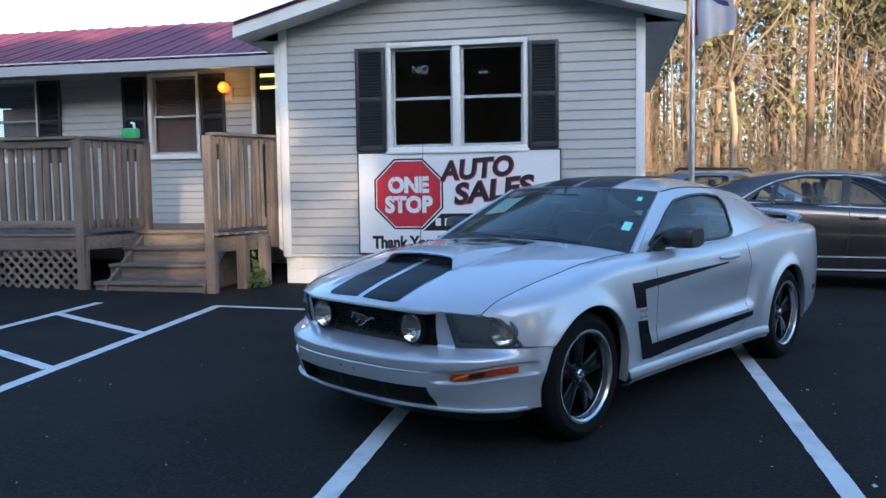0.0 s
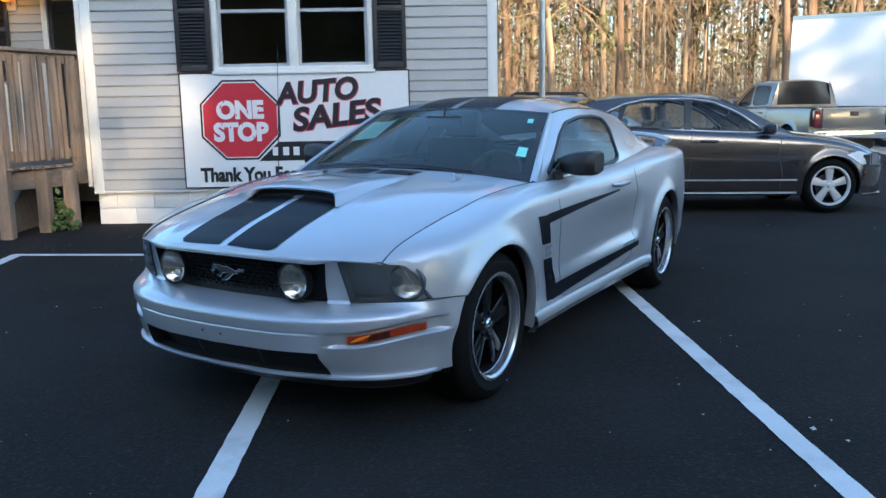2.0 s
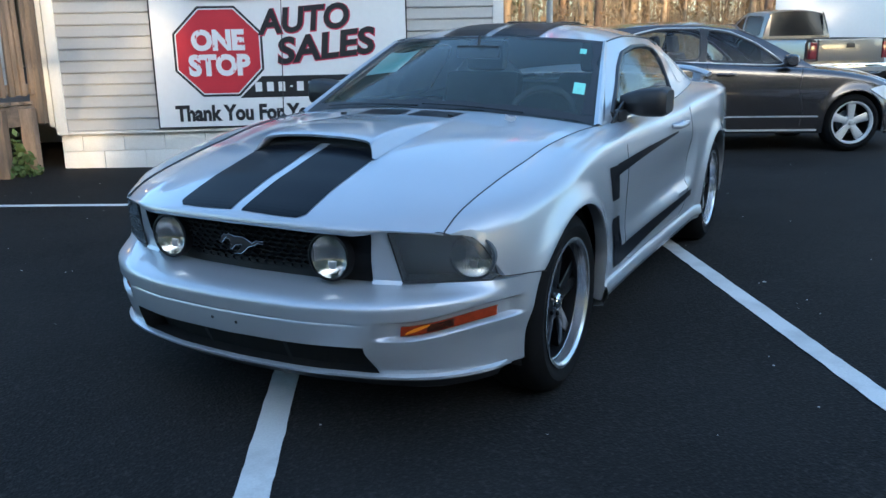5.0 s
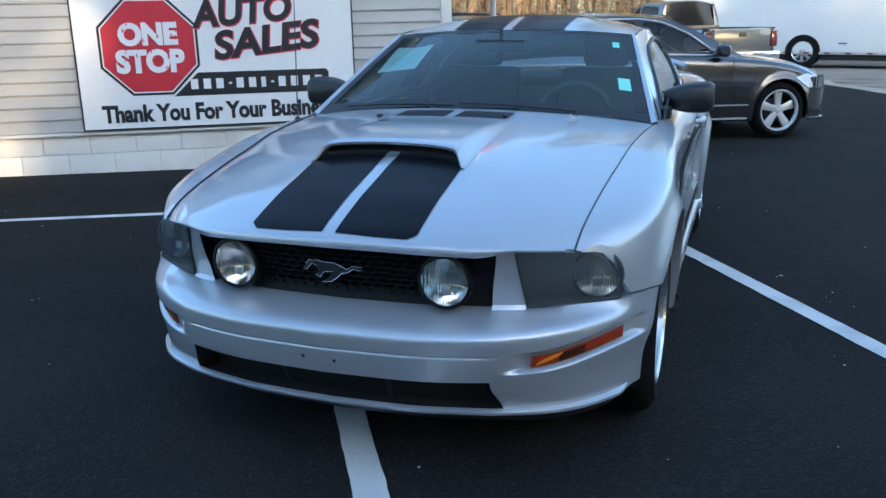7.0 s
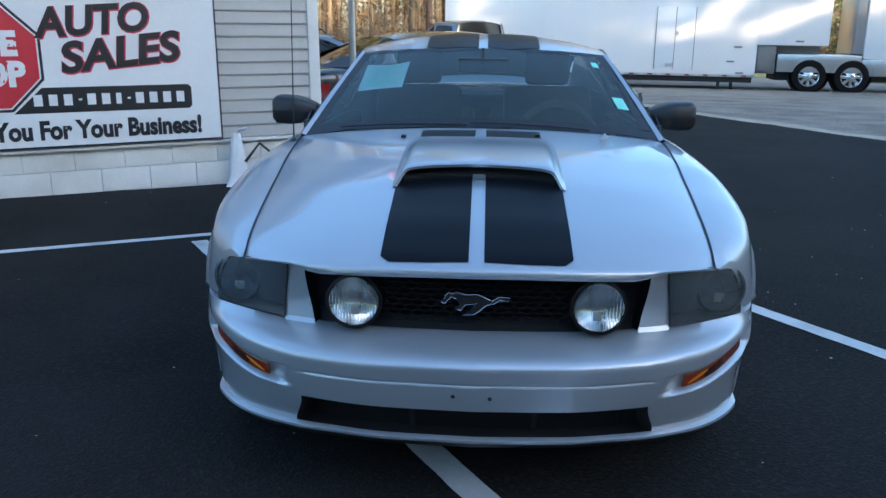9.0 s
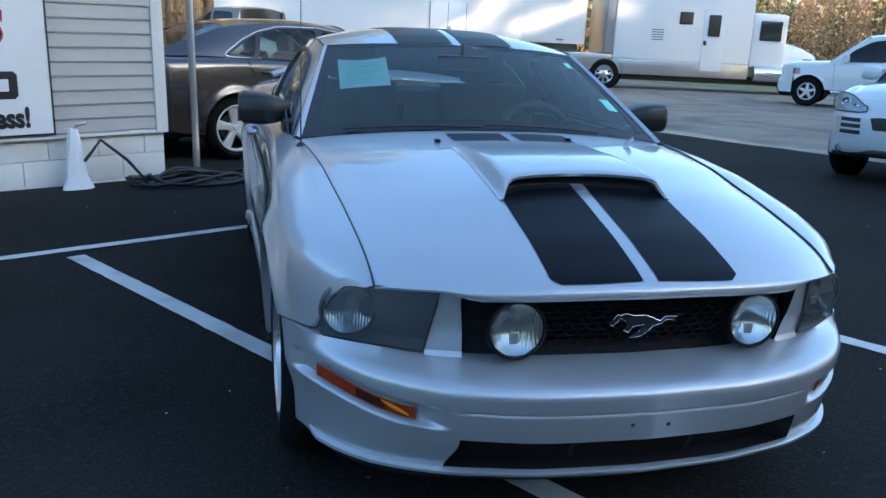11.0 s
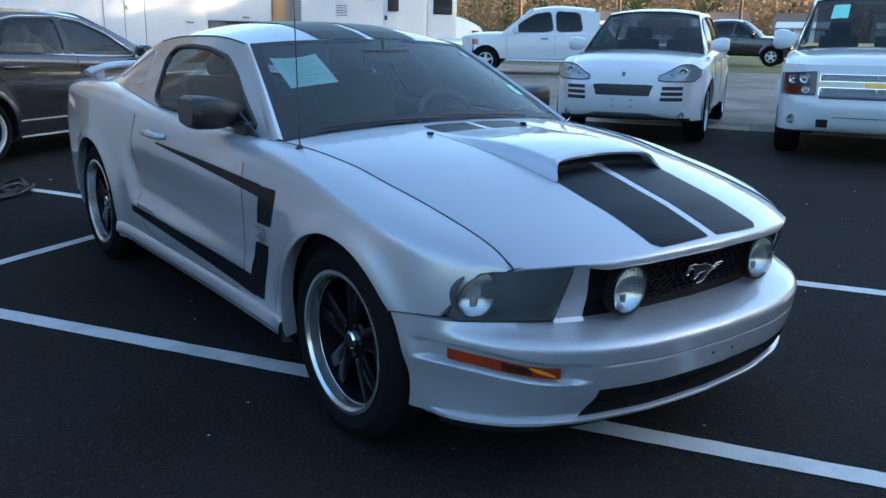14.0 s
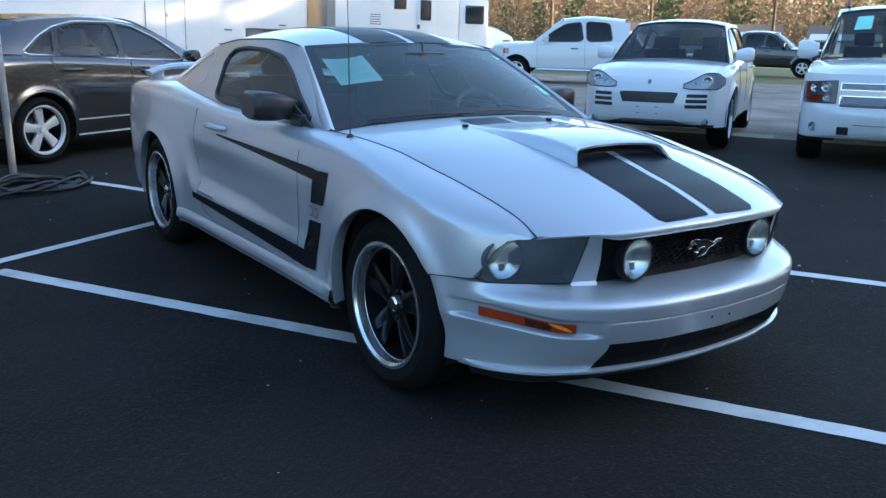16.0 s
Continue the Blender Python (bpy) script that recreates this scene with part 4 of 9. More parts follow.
    part("hub", bm, face, wh, "", 30)
    bm = bmesh.new()
    yc = yf - style["cone"]
    lathe(bm, [(0.032, yc), (0.031, yc + 0.012), (0.024, yc + 0.018), (0.001, yc + 0.02)], seg=24)
    part("centre_cap", bm, style["cap"], wh, style.get("cap_label", ""), 30)
    for k in range(5):
        a = turn + 0.3 + 2 * math.pi * k / 5
        bm = bmesh.new()
        lathe(bm, [(0.011, yc - 0.01), (0.011, yc + 0.008), (0.006, yc + 0.012), (0.0005, yc + 0.012)], Matrix.Translation((0.055 * math.cos(a), 0, 0.055 * math.sin(a))), seg=8)
        part("lug_nut", bm, style.get("lug", style["cap"]), wh, "", 30)
    return wh


def inside(poly, x, z):
    c = False
    for (x0, z0), (x1, z1) in zip(poly, poly[1:] + poly[:1]):
        if (z0 > z) != (z1 > z) and x < (x1 - x0) * (z - z0) / (z1 - z0) + x0:
            c = not c
    return c


def rounded(poly, n=4, k=0.25):
    """Cuts the corners of an outline into short arcs."""
    out = []
    for i in range(len(poly)):
        a, b, c = Vector(poly[i - 1]), Vector(poly[i]), Vector(poly[(i + 1) % len(poly)])
        p, q = b.lerp(a, k), b.lerp(c, k)
        for j in range(n + 1):
            t = j / n
            v = p * (1 - t) ** 2 + b * 2 * t * (1 - t) + q * t * t
            out.append((v.x, v.y))
    return out


class Cabin:
    """Side skin between the belt and the roof's edge: belt and rail give (y, z) for x."""

    def __init__(s, belt_y, belt_z, rail_y, rail_z):
        s.by, s.bz, s.ry, s.rz = curve(*belt_y), curve(*belt_z), curve(*rail_y), curve(*rail_z)

    def at(s, x, t, off=0.0):
        y0, z0, y1, z1 = s.by(x), s.bz(x), s.ry(x), s.rz(x)
        bulge = 0.02 * math.sin(math.pi * t) * min(1, (z1 - z0) / 0.25)
        return Vector((x, y0 + (y1 - y0) * t + bulge + off, z0 + (z1 - z0) * t))

    def on(s, x, z, off=0.0):
        z0, z1 = s.bz(x), s.rz(x)
        t = (z - z0) / (z1 - z0) if z1 - z0 > 1e-4 else 0.0
        return s.at(x, t, off)

    def skin(s, bm, x0, x1, holes, n=110, rows=20):
        xs = frange(x0, x1, n)
        vs = [[bm.verts.new(s.at(x, t)) for t in frange(0, 1, rows)] for x in xs]
        for i in range(n):
            for j in range(rows):
                c = (vs[i][j].co + vs[i + 1][j + 1].co) / 2
                if any(inside(h, c.x, c.z) for h in holes):
                    continue
                bm.faces.new((vs[i][j], vs[i + 1][j], vs[i + 1][j + 1], vs[i][j + 1]))

    def pane(s, bm, poly, off=-0.004, n=30, rows=10):
        """Glass that fills an outline."""
        xs = [p[0] for p in poly]
        a, b = min(xs), max(xs)
        cols = []
        for x in frange(a + 1e-4, b - 1e-4, n):
            zs = []
            for (x0, z0), (x1, z1) in zip(poly, poly[1:] + poly[:1]):
                if (x0 > x) != (x1 > x):
                    zs.append(z0 + (z1 - z0) * (x - x0) / (x1 - x0))
            if len(zs) >= 2:
                lo, hi = min(zs), max(zs)
                cols.append([s.on(x, lo + (hi - lo) * j / rows, off) for j in range(rows + 1)])
        sheet(bm, cols)

    def trim(s, bm, poly, r=0.012, off=0.002, seg=6):
        tube(bm, [s.on(x, z, off) for x, z in poly], r, seg, closed=True)


def both(fn):
    """Builds a half with fn(bm) and mirrors it."""
    bm = bmesh.new()
    fn(bm)
    mirror_y(bm)
    return bm


def lerp_patch(bm, low, high, nu, nv, bulge=None, flip=False):
    """A sheet between two curves given as functions of 0..1."""
    grid = []
    for j in range(nv + 1):
        t = j / nv
        grid.append([low(i / nu).lerp(high(i / nu), t) + (bulge(i / nu, t) if bulge else Vector()) for i in range(nu + 1)])
    sheet(bm, grid, flip)
    return grid


def seat(parent, x, y, z, w=0.5, back=0.62, material=None, rest=True, name="seat"):
    bm = bmesh.new()
    box(bm, x - 0.28, x + 0.24, y - w / 2, y + w / 2, z, z + 0.17, 0.05)
    box(bm, -0.06, 0.06, -w / 2, w / 2, 0.0, back, 0.05, Matrix.Translation((x - 0.27, y, z + 0.1)) @ Matrix.Rotation(radians(-16), 4, "Y"))
    if rest:
        box(bm, -0.045, 0.045, -0.13, 0.13, 0.0, 0.19, 0.04, Matrix.Translation((x - 0.27 - (back + 0.04) * 0.275, y, z + 0.1 + back * 0.97)) @ Matrix.Rotation(radians(-10), 4, "Y"))
    part(name, bm, material or M["cloth"], parent, "", 50)


def ribbon(bm, pts, at, w, lift):
    """A flat strip along points (x, z) laid on a skin function at(x, z, off)."""
    rows = []
    for i, (x, z) in enumerate(pts):
        a, b = pts[max(0, i - 1)], pts[min(len(pts) - 1, i + 1)]
        d = math.hypot(b[0] - a[0], b[1] - a[1]) or 1
        nx, nz = -(b[1] - a[1]) / d, (b[0] - a[0]) / d
        ww = w[i] if isinstance(w, (list, tuple)) else w
        rows.append([at(x + nx * ww / 2 * k, z + nz * ww / 2 * k, lift) for k in (-1, 1)])
    sheet(bm, rows)


def patch_poly(bm, poly, at, lift, n=24, rows=8):
    """Fills an outline (x, z) on a skin function."""
    xs = [p[0] for p in poly]
    cols = []
    for x in frange(min(xs) + 1e-4, max(xs) - 1e-4, n):
        zs = []
        for (x0, z0), (x1, z1) in zip(poly, poly[1:] + poly[:1]):
            if (x0 > x) != (x1 > x):
                zs.append(z0 + (z1 - z0) * (x - x0) / (x1 - x0))
        if len(zs) >= 2:
            cols.append([at(x, min(zs) + (max(zs) - min(zs)) * j / rows, lift) for j in range(rows + 1)])
    sheet(bm, cols)


# ---- the silver coupe ----
def coupe_inset(x, z):
    """The scooped door side: deepest low at the rear, fading forwards and upwards."""
    lo = 0.475 - 0.03 * (x + 2.0) * 0.5
    a = sstep(lo - 0.015, lo + 0.035, z) * (1 - sstep(0.60, 0.80, z))
    rear = sstep(-2.14 - (z - 0.45) * 0.25, -2.02 - (z - 0.45) * 0.25, x)
    fwd = 1 - 0.75 * sstep(-1.9, -0.55, x)
    return 0.034 * a * rear * fwd * (1 - sstep(-0.62, -0.45, x))


RT = 0.372
SHP = Shape(
    wid=[(-3.80, 0.72), (-3.74, 0.77), (-3.6, 0.84), (-3.3, 0.892), (-2.75, 0.928), (-2.2, 0.915), (-1.6, 0.905), (-1.0, 0.897), (-0.5, 0.900), (0.0, 0.915), (0.2, 0.903), (0.34, 0.876), (0.40, 0.857), (0.465, 0.822), (0.555, 0.765), (0.612, 0.728)],
    top_y=[(-3.80, 0.60), (-3.6, 0.66), (-3.1, 0.69), (-2.7, 0.745), (-2.3, 0.785), (-1.9, 0.80), (-1.2, 0.80), (-0.75, 0.785), (-0.5, 0.758), (-0.185, 0.732), (0.162, 0.708), (0.45, 0.69), (0.612, 0.68)],
    top_z=[(-3.80, 0.975), (-3.6, 1.0), (-3.0, 1.015), (-2.4, 0.99), (-1.9, 0.955), (-1.2, 0.938), (-0.75, 0.938), (-0.5, 0.934), (-0.185, 0.910), (0.06, 0.868), (0.162, 0.851), (0.319, 0.820), (0.45, 0.790), (0.53, 0.766), (0.58, 0.744), (0.612, 0.722)],
    sill=[(-3.80, 0.40), (-3.4, 0.31), (-3.2, 0.27), (-2.2, 0.25), (-0.4, 0.245), (0.295, 0.25), (0.305, 0.548), (0.36, 0.553), (0.42, 0.556), (0.470, 0.560), (0.484, 0.570), (0.494, 0.600), (0.507, 0.634), (0.522, 0.662), (0.540, 0.688), (0.557, 0.702), (0.58, 0.709), (0.612, 0.712)],
    arches=[(0.0, 0.345, RT), (-2.72, 0.345, RT)], x_front=0.612, x_rear=-3.80,
    plan=[(0, 0), (0.25, 0.014), (0.47, 0.064), (0.60, 0.128), (0.70, 0.205), (0.775, 0.295), (0.828, 0.385), (0.86, 0.47), (0.875, 0.545), (0.882, 0.60)],
    nose=[(0.17, 0.75), (0.235, 0.80), (0.262, 0.816), (0.30, 0.838), (0.345, 0.862), (0.40, 0.876), (0.45, 0.884), (0.492, 0.889), (0.506, 0.881), (0.52, 0.852), (0.534, 0.795), (0.545, 0.752), (0.64, 0.782), (0.735, 0.802), (0.76, 0.810)],
    inset=coupe_inset, tuck=0.035, tumble=0.035, past=1)
# the lamps stand further back than the bumper's ledge below them
SHP.reach = lambda u, z: 0.880 - 0.068 * sstep(0.505, 0.55, z) * (1 - sstep(0.62, 0.92, u))
SHP.narrow = curve((0.17, 0.93), (0.235, 0.962), (0.35, 0.975), (0.45, 1.0), (0.8, 1.0))

CAR = Matrix.Translation((-0.337, 5.490, ground_z(-0.337, 5.490))) @ Matrix.Rotation(radians(238.68), 4, "Z") @ Matrix.Rotation(radians(0.22), 4, "Y") @ Matrix.Rotation(radians(-1.12), 4, "X")
car = thing("coupe", CAR, "silver two-door coupe with black hood and side stripes", "car")

body = part("body", both(lambda b: SHP.side_panel(b)), M["silver"], car, "silver painted body sides", 38)

# hood
hz_c = curve((0.81, 0.752), (0.77, 0.772), (0.70, 0.798), (0.6, 0.832), (0.5, 0.859), (0.38, 0.892), (0.3, 0.910), (0.0, 0.953), (-0.47, 0.992))
hx_f = lambda y: SHP.nose(0.75) - SHP.pb(SHP.u_of(abs(y))) + 0.004
hx_r = lambda v: -0.50 - 0.11 * v * v


def hood_pt(t, v, sgn=1, lift=0.0):
    """t from the nose (0) to the cowl (1), v from the centre (0) to the fender (1)."""
    xf, xr = hx_f(0.684 * v), hx_r(v)
    x = xf + (xr - xf) * t
    xe = hx_f(0.684) + (hx_r(1) - hx_f(0.684)) * t
    y = (SHP.ty(xe) - 0.002) * v
    ze = SHP.tz(xe)
    xc = hx_f(0) + (hx_r(0) - hx_f(0)) * t
    z = ze + (hz_c(xc) - ze) * (1 - v ** 2.3)
    return Vector((x, sgn * y, z + lift))


def hood_at(x, y, lift=0.0):
    """The hood's skin at a place."""
    v = abs(y) / 0.72
    t = 0.5
    for _ in range(6):
        v = min(1.0, abs(y) / SHP.ty(0.612 - 1.18 * max(0, min(1, t))))
        xf, xr = hx_f(0.684 * v), hx_r(v)
        t = (x - xf) / (xr - xf)
    p = hood_pt(t, v)
    return Vector((x, y, p.z + lift))


bm = bmesh.new()
grid = []
for v in frange(-1, 1, 44):
    s = 1 if v >= 0 else -1
    e = hood_pt(0, abs(v), s)
    k = 1 - 0.75 * sstep(0.62, 0.8, abs(v))
    col = [e + Vector((-0.03, 0, -0.034 * k)), e + Vector((0.0, 0, -0.03 * k)), e + Vector((0.007 * k, 0, -0.022 * k)), e + Vector((0.007 * k, 0, -0.01 * k)), e + Vector((0.002, 0, -0.002))]
    col += [hood_pt(t, abs(v), s) for t in frange(0.006, 1, 44)]
    grid.append([p - Vector((0, 0, 0.003)) if abs(v) == 1 else p for p in col])
sheet(bm, grid)
hood = part("hood", bm, M["silver"], car, "silver hood with twin black stripes", 40)
# black gap between hood and fender
for s in (-1, 1):
    bm = bmesh.new()
    tube(bm, [hood_pt(t, 1.0, s, 0.0) + Vector((0, s * 0.002, 0)) for t in frange(0.0, 1, 40)], 0.0028, 5)
    part("hood_gap", bm, M["plastic"], hood, "dark panel gap")


def stripe_sheet(bm, x0, x1, y0, y1, lift, n=26):
    sheet(bm, [[hood_at(x, y, lift) for y in frange(y0, y1, 8)] for x in frange(x0, x1, n)])


for s in (-1, 1):
    bm = bmesh.new()
    rows = []
    for k, x in enumerate(frange(0.27, 0.79, 30)):
        row = []
        for y in frange(0.021, 0.262, 10):
            xx = min(x, hx_f(y) - 0.014)
            if k > 27 and y > 0.24:
                xx = min(xx, hx_f(y) - 0.014 - 0.02 * ((y - 0.24) / 0.022) ** 2)
            row.append(hood_at(xx, s * y, 0.0022))
        rows.append(row)
    sheet(bm, rows)
    part("hood_stripe", bm, M["stripe"], hood, "glossy black stripe")
    bm = bmesh.new()
    stripe_sheet(bm, -0.44, -0.30, s * 0.021, s * 0.235, 0.0022, 8)
    part("hood_stripe", bm, M["stripe"], hood, "glossy black stripe")

# hood scoop: a raised shell, open to the front; its mouth is swept back in the middle
SCX0, SCW = -0.32, 0.262
scoop_x = lambda y: 0.285 + 0.025 * min(1.0, abs(y) / SCW) ** 2 + 0.045 * min(1.0, abs(y) / SCW) ** 9


def scoop_pt(t, y, lift=0.0):
    """t from the scoop's back (0) to its mouth (1)."""
    x = SCX0 + t * (scoop_x(y) - SCX0)
    h = 0.047 * sstep(-0.02, 0.95, t) ** 0.9 * (1 - sstep(0.84, 1.0, abs(y) / (SCW + 0.012)))
    return hood_at(x, y, 0.001 + h + lift)


bm = bmesh.new()
ys = frange(-SCW - 0.012, SCW + 0.012, 48)
grid = [[scoop_pt(t, y) for y in ys] for t in frange(0, 1, 24)]
last = grid[-1]
floor = [hood_at(p.x, p.y).z for p in last]
grid.append([Vector((p.x + 0.008, p.y, max(f + 0.0005, p.z - 0.004))) for p, f in zip(last, floor)])
grid.append([Vector((p.x + 0.004, p.y * 0.985, max(f + 0.0005, p.z - 0.012))) for p, f in zip(last, floor)])
grid.append([Vector((p.x - 0.15, p.y * 0.985, max(hood_at(p.x - 0.15, p.y * 0.985).z + 0.0005, p.z - 0.010))) for p in last])
sheet(bm, grid)
scoop = part("hood_scoop", bm, M["silver"], hood, "raised hood scoop", 40)
bm = bmesh.new()
mx = [p for p in last if abs(p.y) < SCW * 0.95]
sheet(bm, [[hood_at(p.x - 0.05, p.y, 0.034) for p in mx], [hood_at(p.x - 0.022, p.y, 0.0035) for p in mx], [hood_at(p.x - 0.01, p.y, 0.0035) for p in mx], [hood_at(p.x + 0.005, p.y, 0.0035) for p in mx]])
part("scoop_mouth", bm, M["dark"], scoop, "black scoop opening", 40)
bm = bmesh.new()
sheet(bm, [[hood_at(x, y, 0.0055) for y in (-0.02, 0.02)] for x in frange(0.268, 0.31, 5)])
part("scoop_band", bm, M["silver"], scoop, "silver band between the stripes")
bm = bmesh.new()
mx = [(i, p) for i, p in enumerate(last) if abs(p.y) < SCW * 0.93]
sheet(bm, [[scoop_pt(t, p.y, 0.0015) for i, p in mx] for t in (0.965, 1.0)] + [[Vector((p.x + 0.0095, p.y, p.z - 0.004)) for i, p in mx], [Vector((p.x + 0.005, p.y, p.z - 0.013)) for i, p in mx]])
part("scoop_lip", bm, M["silver"], scoop, "silver lip", 40)

# washer jets
for x, y in ((-0.30, -0.30), (-0.34, 0.22)):
    bm = bmesh.new()
    c = hood_at(x, y)
    box(bm, c.x - 0.012, c.x + 0.012, c.y - 0.01, c.y + 0.01, c.z, c.z + 0.012, 0.004)
    part("washer_jet", bm, M["plastic"], hood, "", 40)


# ---- front of the coupe ----
def bumper_off(y, z):
    """Pockets of the signal lamps and the crease below the ledge."""
    q = z - 0.035 * sstep(0.6, 0.84, y)
    o = -0.026 * sstep(0.50, 0.60, y) * (1 - sstep(0.848, 0.866, y)) * sstep(0.386, 0.402, q) * (1 - sstep(0.442, 0.458, q))
    o -= 0.003 * (1 - sstep(0.45, 0.52, y)) * (1 - min(1, abs(z - 0.445) / 0.005))
    return o


ARCH = lambda z: math.sqrt(RT * RT - (z - 0.345) ** 2)


def u_end(z):
    """Where the front skin meets the wheel arch."""
    lo, hi = 0.8, 1.05
    for _ in range(24):
        m = (lo + hi) / 2
        if SHP.front(m, z).x > ARCH(z):
            lo = m
        else:
            hi = m
    return lo


def bumper_pt(u, z, s, off=0.0):
    """The bumper's skin, with the flare round the arch."""
    q = SHP.front(u, z)
    flare = 0.014 * math.exp(-(((math.hypot(q.x, z - 0.345) - RT) / 0.05) ** 2))
    return SHP.front(u, z, off + flare, s)


IN_LO, IN_HI = 0.262, 0.366
IN_Y = lambda z: 0.494 + 0.034 * (1 - sstep(IN_LO, IN_HI, z))
SEAM = lambda u: 0.547 + 0.007 * sstep(0.5, 0.62, u)
bm = bmesh.new()
zs = [IN_HI, 0.374] + frange(0.382, 0.484, 34) + [0.492, 0.499, 0.506, 0.513, 0.52, 0.528, 0.536, 0.545]
us = sorted(set(frange(0, 1, 90)) | {SHP.u_of(v) for v in (0.5, 0.53, 0.57, 0.6, 0.84, 0.848, 0.855, 0.862)})
for s in (1, -1):
    rows = []
    for z in zs:
        end = u_end(min(z, 0.547))
        rows.append([bumper_pt(u * end, SEAM(u * end) if z == 0.545 else z, s, bumper_off(SHP.py(u * end), z)) for u in us])
    rows.append([bumper_pt(u * u_end(0.547), SEAM(u * u_end(0.547)) + 0.0005, s, -0.035) for u in us])
    sheet(bm, rows, s < 0)
bmesh.ops.remove_doubles(bm, verts=bm.verts, dist=0.0006)
for s in (1, -1):
    rows = []
    for z in frange(IN_LO - 0.012, IN_HI, 8):
        u0, u1 = SHP.u_of(IN_Y(z)), u_end(z)
        rows.append([bumper_pt(u0 + (u1 - u0) * t, z, s) for t in frange(0, 1, 34)])
    sheet(bm, rows, s < 0)
bumper = part("front_bumper", bm, M["silver"], car, "silver bumper cover", 38)
# the intake
bm = bmesh.new()
for s in (1, -1):
    sheet(bm, [[SHP.front(u * SHP.u_of(0.56), z, -0.075, s) for u in frange(0, 1, 14)] for z in (IN_LO - 0.012, IN_HI + 0.01)], s < 0)
    sheet(bm, [[SHP.front(u * SHP.u_of(0.472), IN_HI, o, s) for u in frange(0, 1, 14)] for o in (0.0, -0.075)], s < 0)
    sheet(bm, [[SHP.front(u * SHP.u_of(0.54), IN_LO - 0.006, o, s) for u in frange(0, 1, 14)] for o in (0.0, -0.075)], s > 0)
    sheet(bm, [[SHP.front(SHP.u_of(IN_Y(z)), z, o, s) for z in frange(IN_LO - 0.01, IN_HI, 6)] for o in (0.0, -0.075)], s < 0)
bmesh.ops.remove_doubles(bm, verts=bm.verts, dist=0.002)
part("lower_intake", bm, M["dark"], bumper, "black lower air intake")
for y in (-0.18, 0.18):
    bm = bmesh.new()
    sheet(bm, [[SHP.front(SHP.u_of(abs(y) + d), z, -0.05, 1 if y > 0 else -1) for d in (-0.008, 0.008)] for z in (IN_LO, IN_HI)])
    part("intake_strut", bm, M["plastic"], bumper)
bm = bmesh.new()
for s in (1, -1):
    sheet(bm, [[SHP.front(u * 0.93, z, o * (1 - sstep(0.9, 1, u)), s) for u in frange(0, 1, 44)] for z, o in ((0.266, -0.004), (0.264, 0.010), (0.260, 0.017), (0.251, 0.019), (0.244, 0.012), (0.241, -0.02))], s < 0)
bmesh.ops.remove_doubles(bm, verts=bm.verts, dist=0.0006)
part("front_lip", bm, M["silver"], bumper, "silver lip under the bumper", 38)
bm = bmesh.new()
for s in (1, -1):
    sheet(bm, [[SHP.front(u, z, o, s) for u in frange(0, 0.90, 30)] for z, o in ((0.243, -0.006), (0.205, -0.018), (0.18, -0.06))], s < 0)
part("valance", bm, M["plastic"], bumper, "dark valance under the lip")
# holes of the missing front plate
for y, z in ((-0.055, 0.412), (0.045, 0.408)):
    bm = bmesh.new()
    m = Matrix.Translation(SHP.front(SHP.u_of(abs(y)), z, 0.0, 1 if y > 0 else -1)) @ Matrix.Rotation(radians(-90), 4, "Z")
    lathe(bm, [(0.006, 0.0), (0.0055, 0.0012), (0.004, 0.001), (0.0005, 0.0006)], m, 10)
    part("plate_hole", bm, M["dark"], bumper, "small dark screw hole")
# amber signals: orange streak inside, dark middle, red-amber outer end
SIG = lambda y: 0.035 * sstep(0.6, 0.84, y)
for s in (1, -1):
    bm = bmesh.new()
    SHP.patch(bm, 0.598, 0.822, lambda y: 0.403 + SIG(y), lambda y: 0.436 + SIG(y), 18, 4, lambda y, z: -0.014, s, 0.01)
    lens = part("turn_signal", bm, M["amber"], bumper, "amber turn signal lens", 40)
    bm = bmesh.new()
    SHP.patch(bm, 0.668, 0.732, lambda y: 0.407 + SIG(y), lambda y: 0.432 + SIG(y), 8, 2, lambda y, z: -0.0125, s)
    part("signal_reflector", bm, M["amber_dark"], lens, "dark brown reflector")
    # curved bright strip that paints the reflector's gleam inside the lens
    bm = bmesh.new()
    rows = []
    for t in frange(0, 1, 12):
        y = 0.612 + 0.062 * t
        zc = 0.411 + SIG(y) + 0.02 * t ** 0.7
        h = 0.0055 * math.sin(math.pi * (0.12 + 0.8 * t)) + 0.001
        rows.append([SHP.front(SHP.u_of(y), zc + d * h, -0.011, s) for d in (-1, 0, 1)])
    sheet(bm, rows)
    part("signal_bulb", bm, M["amber_bright"], lens, "bright orange streak, the reflector's gleam painted on")

# grille
G_OUT = lambda z: 0.462 + 0.02 * sstep(0.54, 0.735, z)
G_TOP, G_BOT = 0.728, 0.548
bm = bmesh.new()
for s in (1, -1):
    sheet(bm, [[SHP.front(u * SHP.u_of(G_OUT(z)), z, -0.045, s) for u in frange(0, 1, 20)] for z in frange(G_BOT - 0.01, G_TOP + 0.015, 4)], s < 0)
    sheet(bm, [[SHP.front(SHP.u_of(G_OUT(z)), z, o, s) for z in frange(G_BOT, G_TOP + 0.012, 4)] for o in (-0.004, -0.045)], s < 0)
grille = part("grille", bm, M["grille_black"], car, "black grille with a chrome emblem")
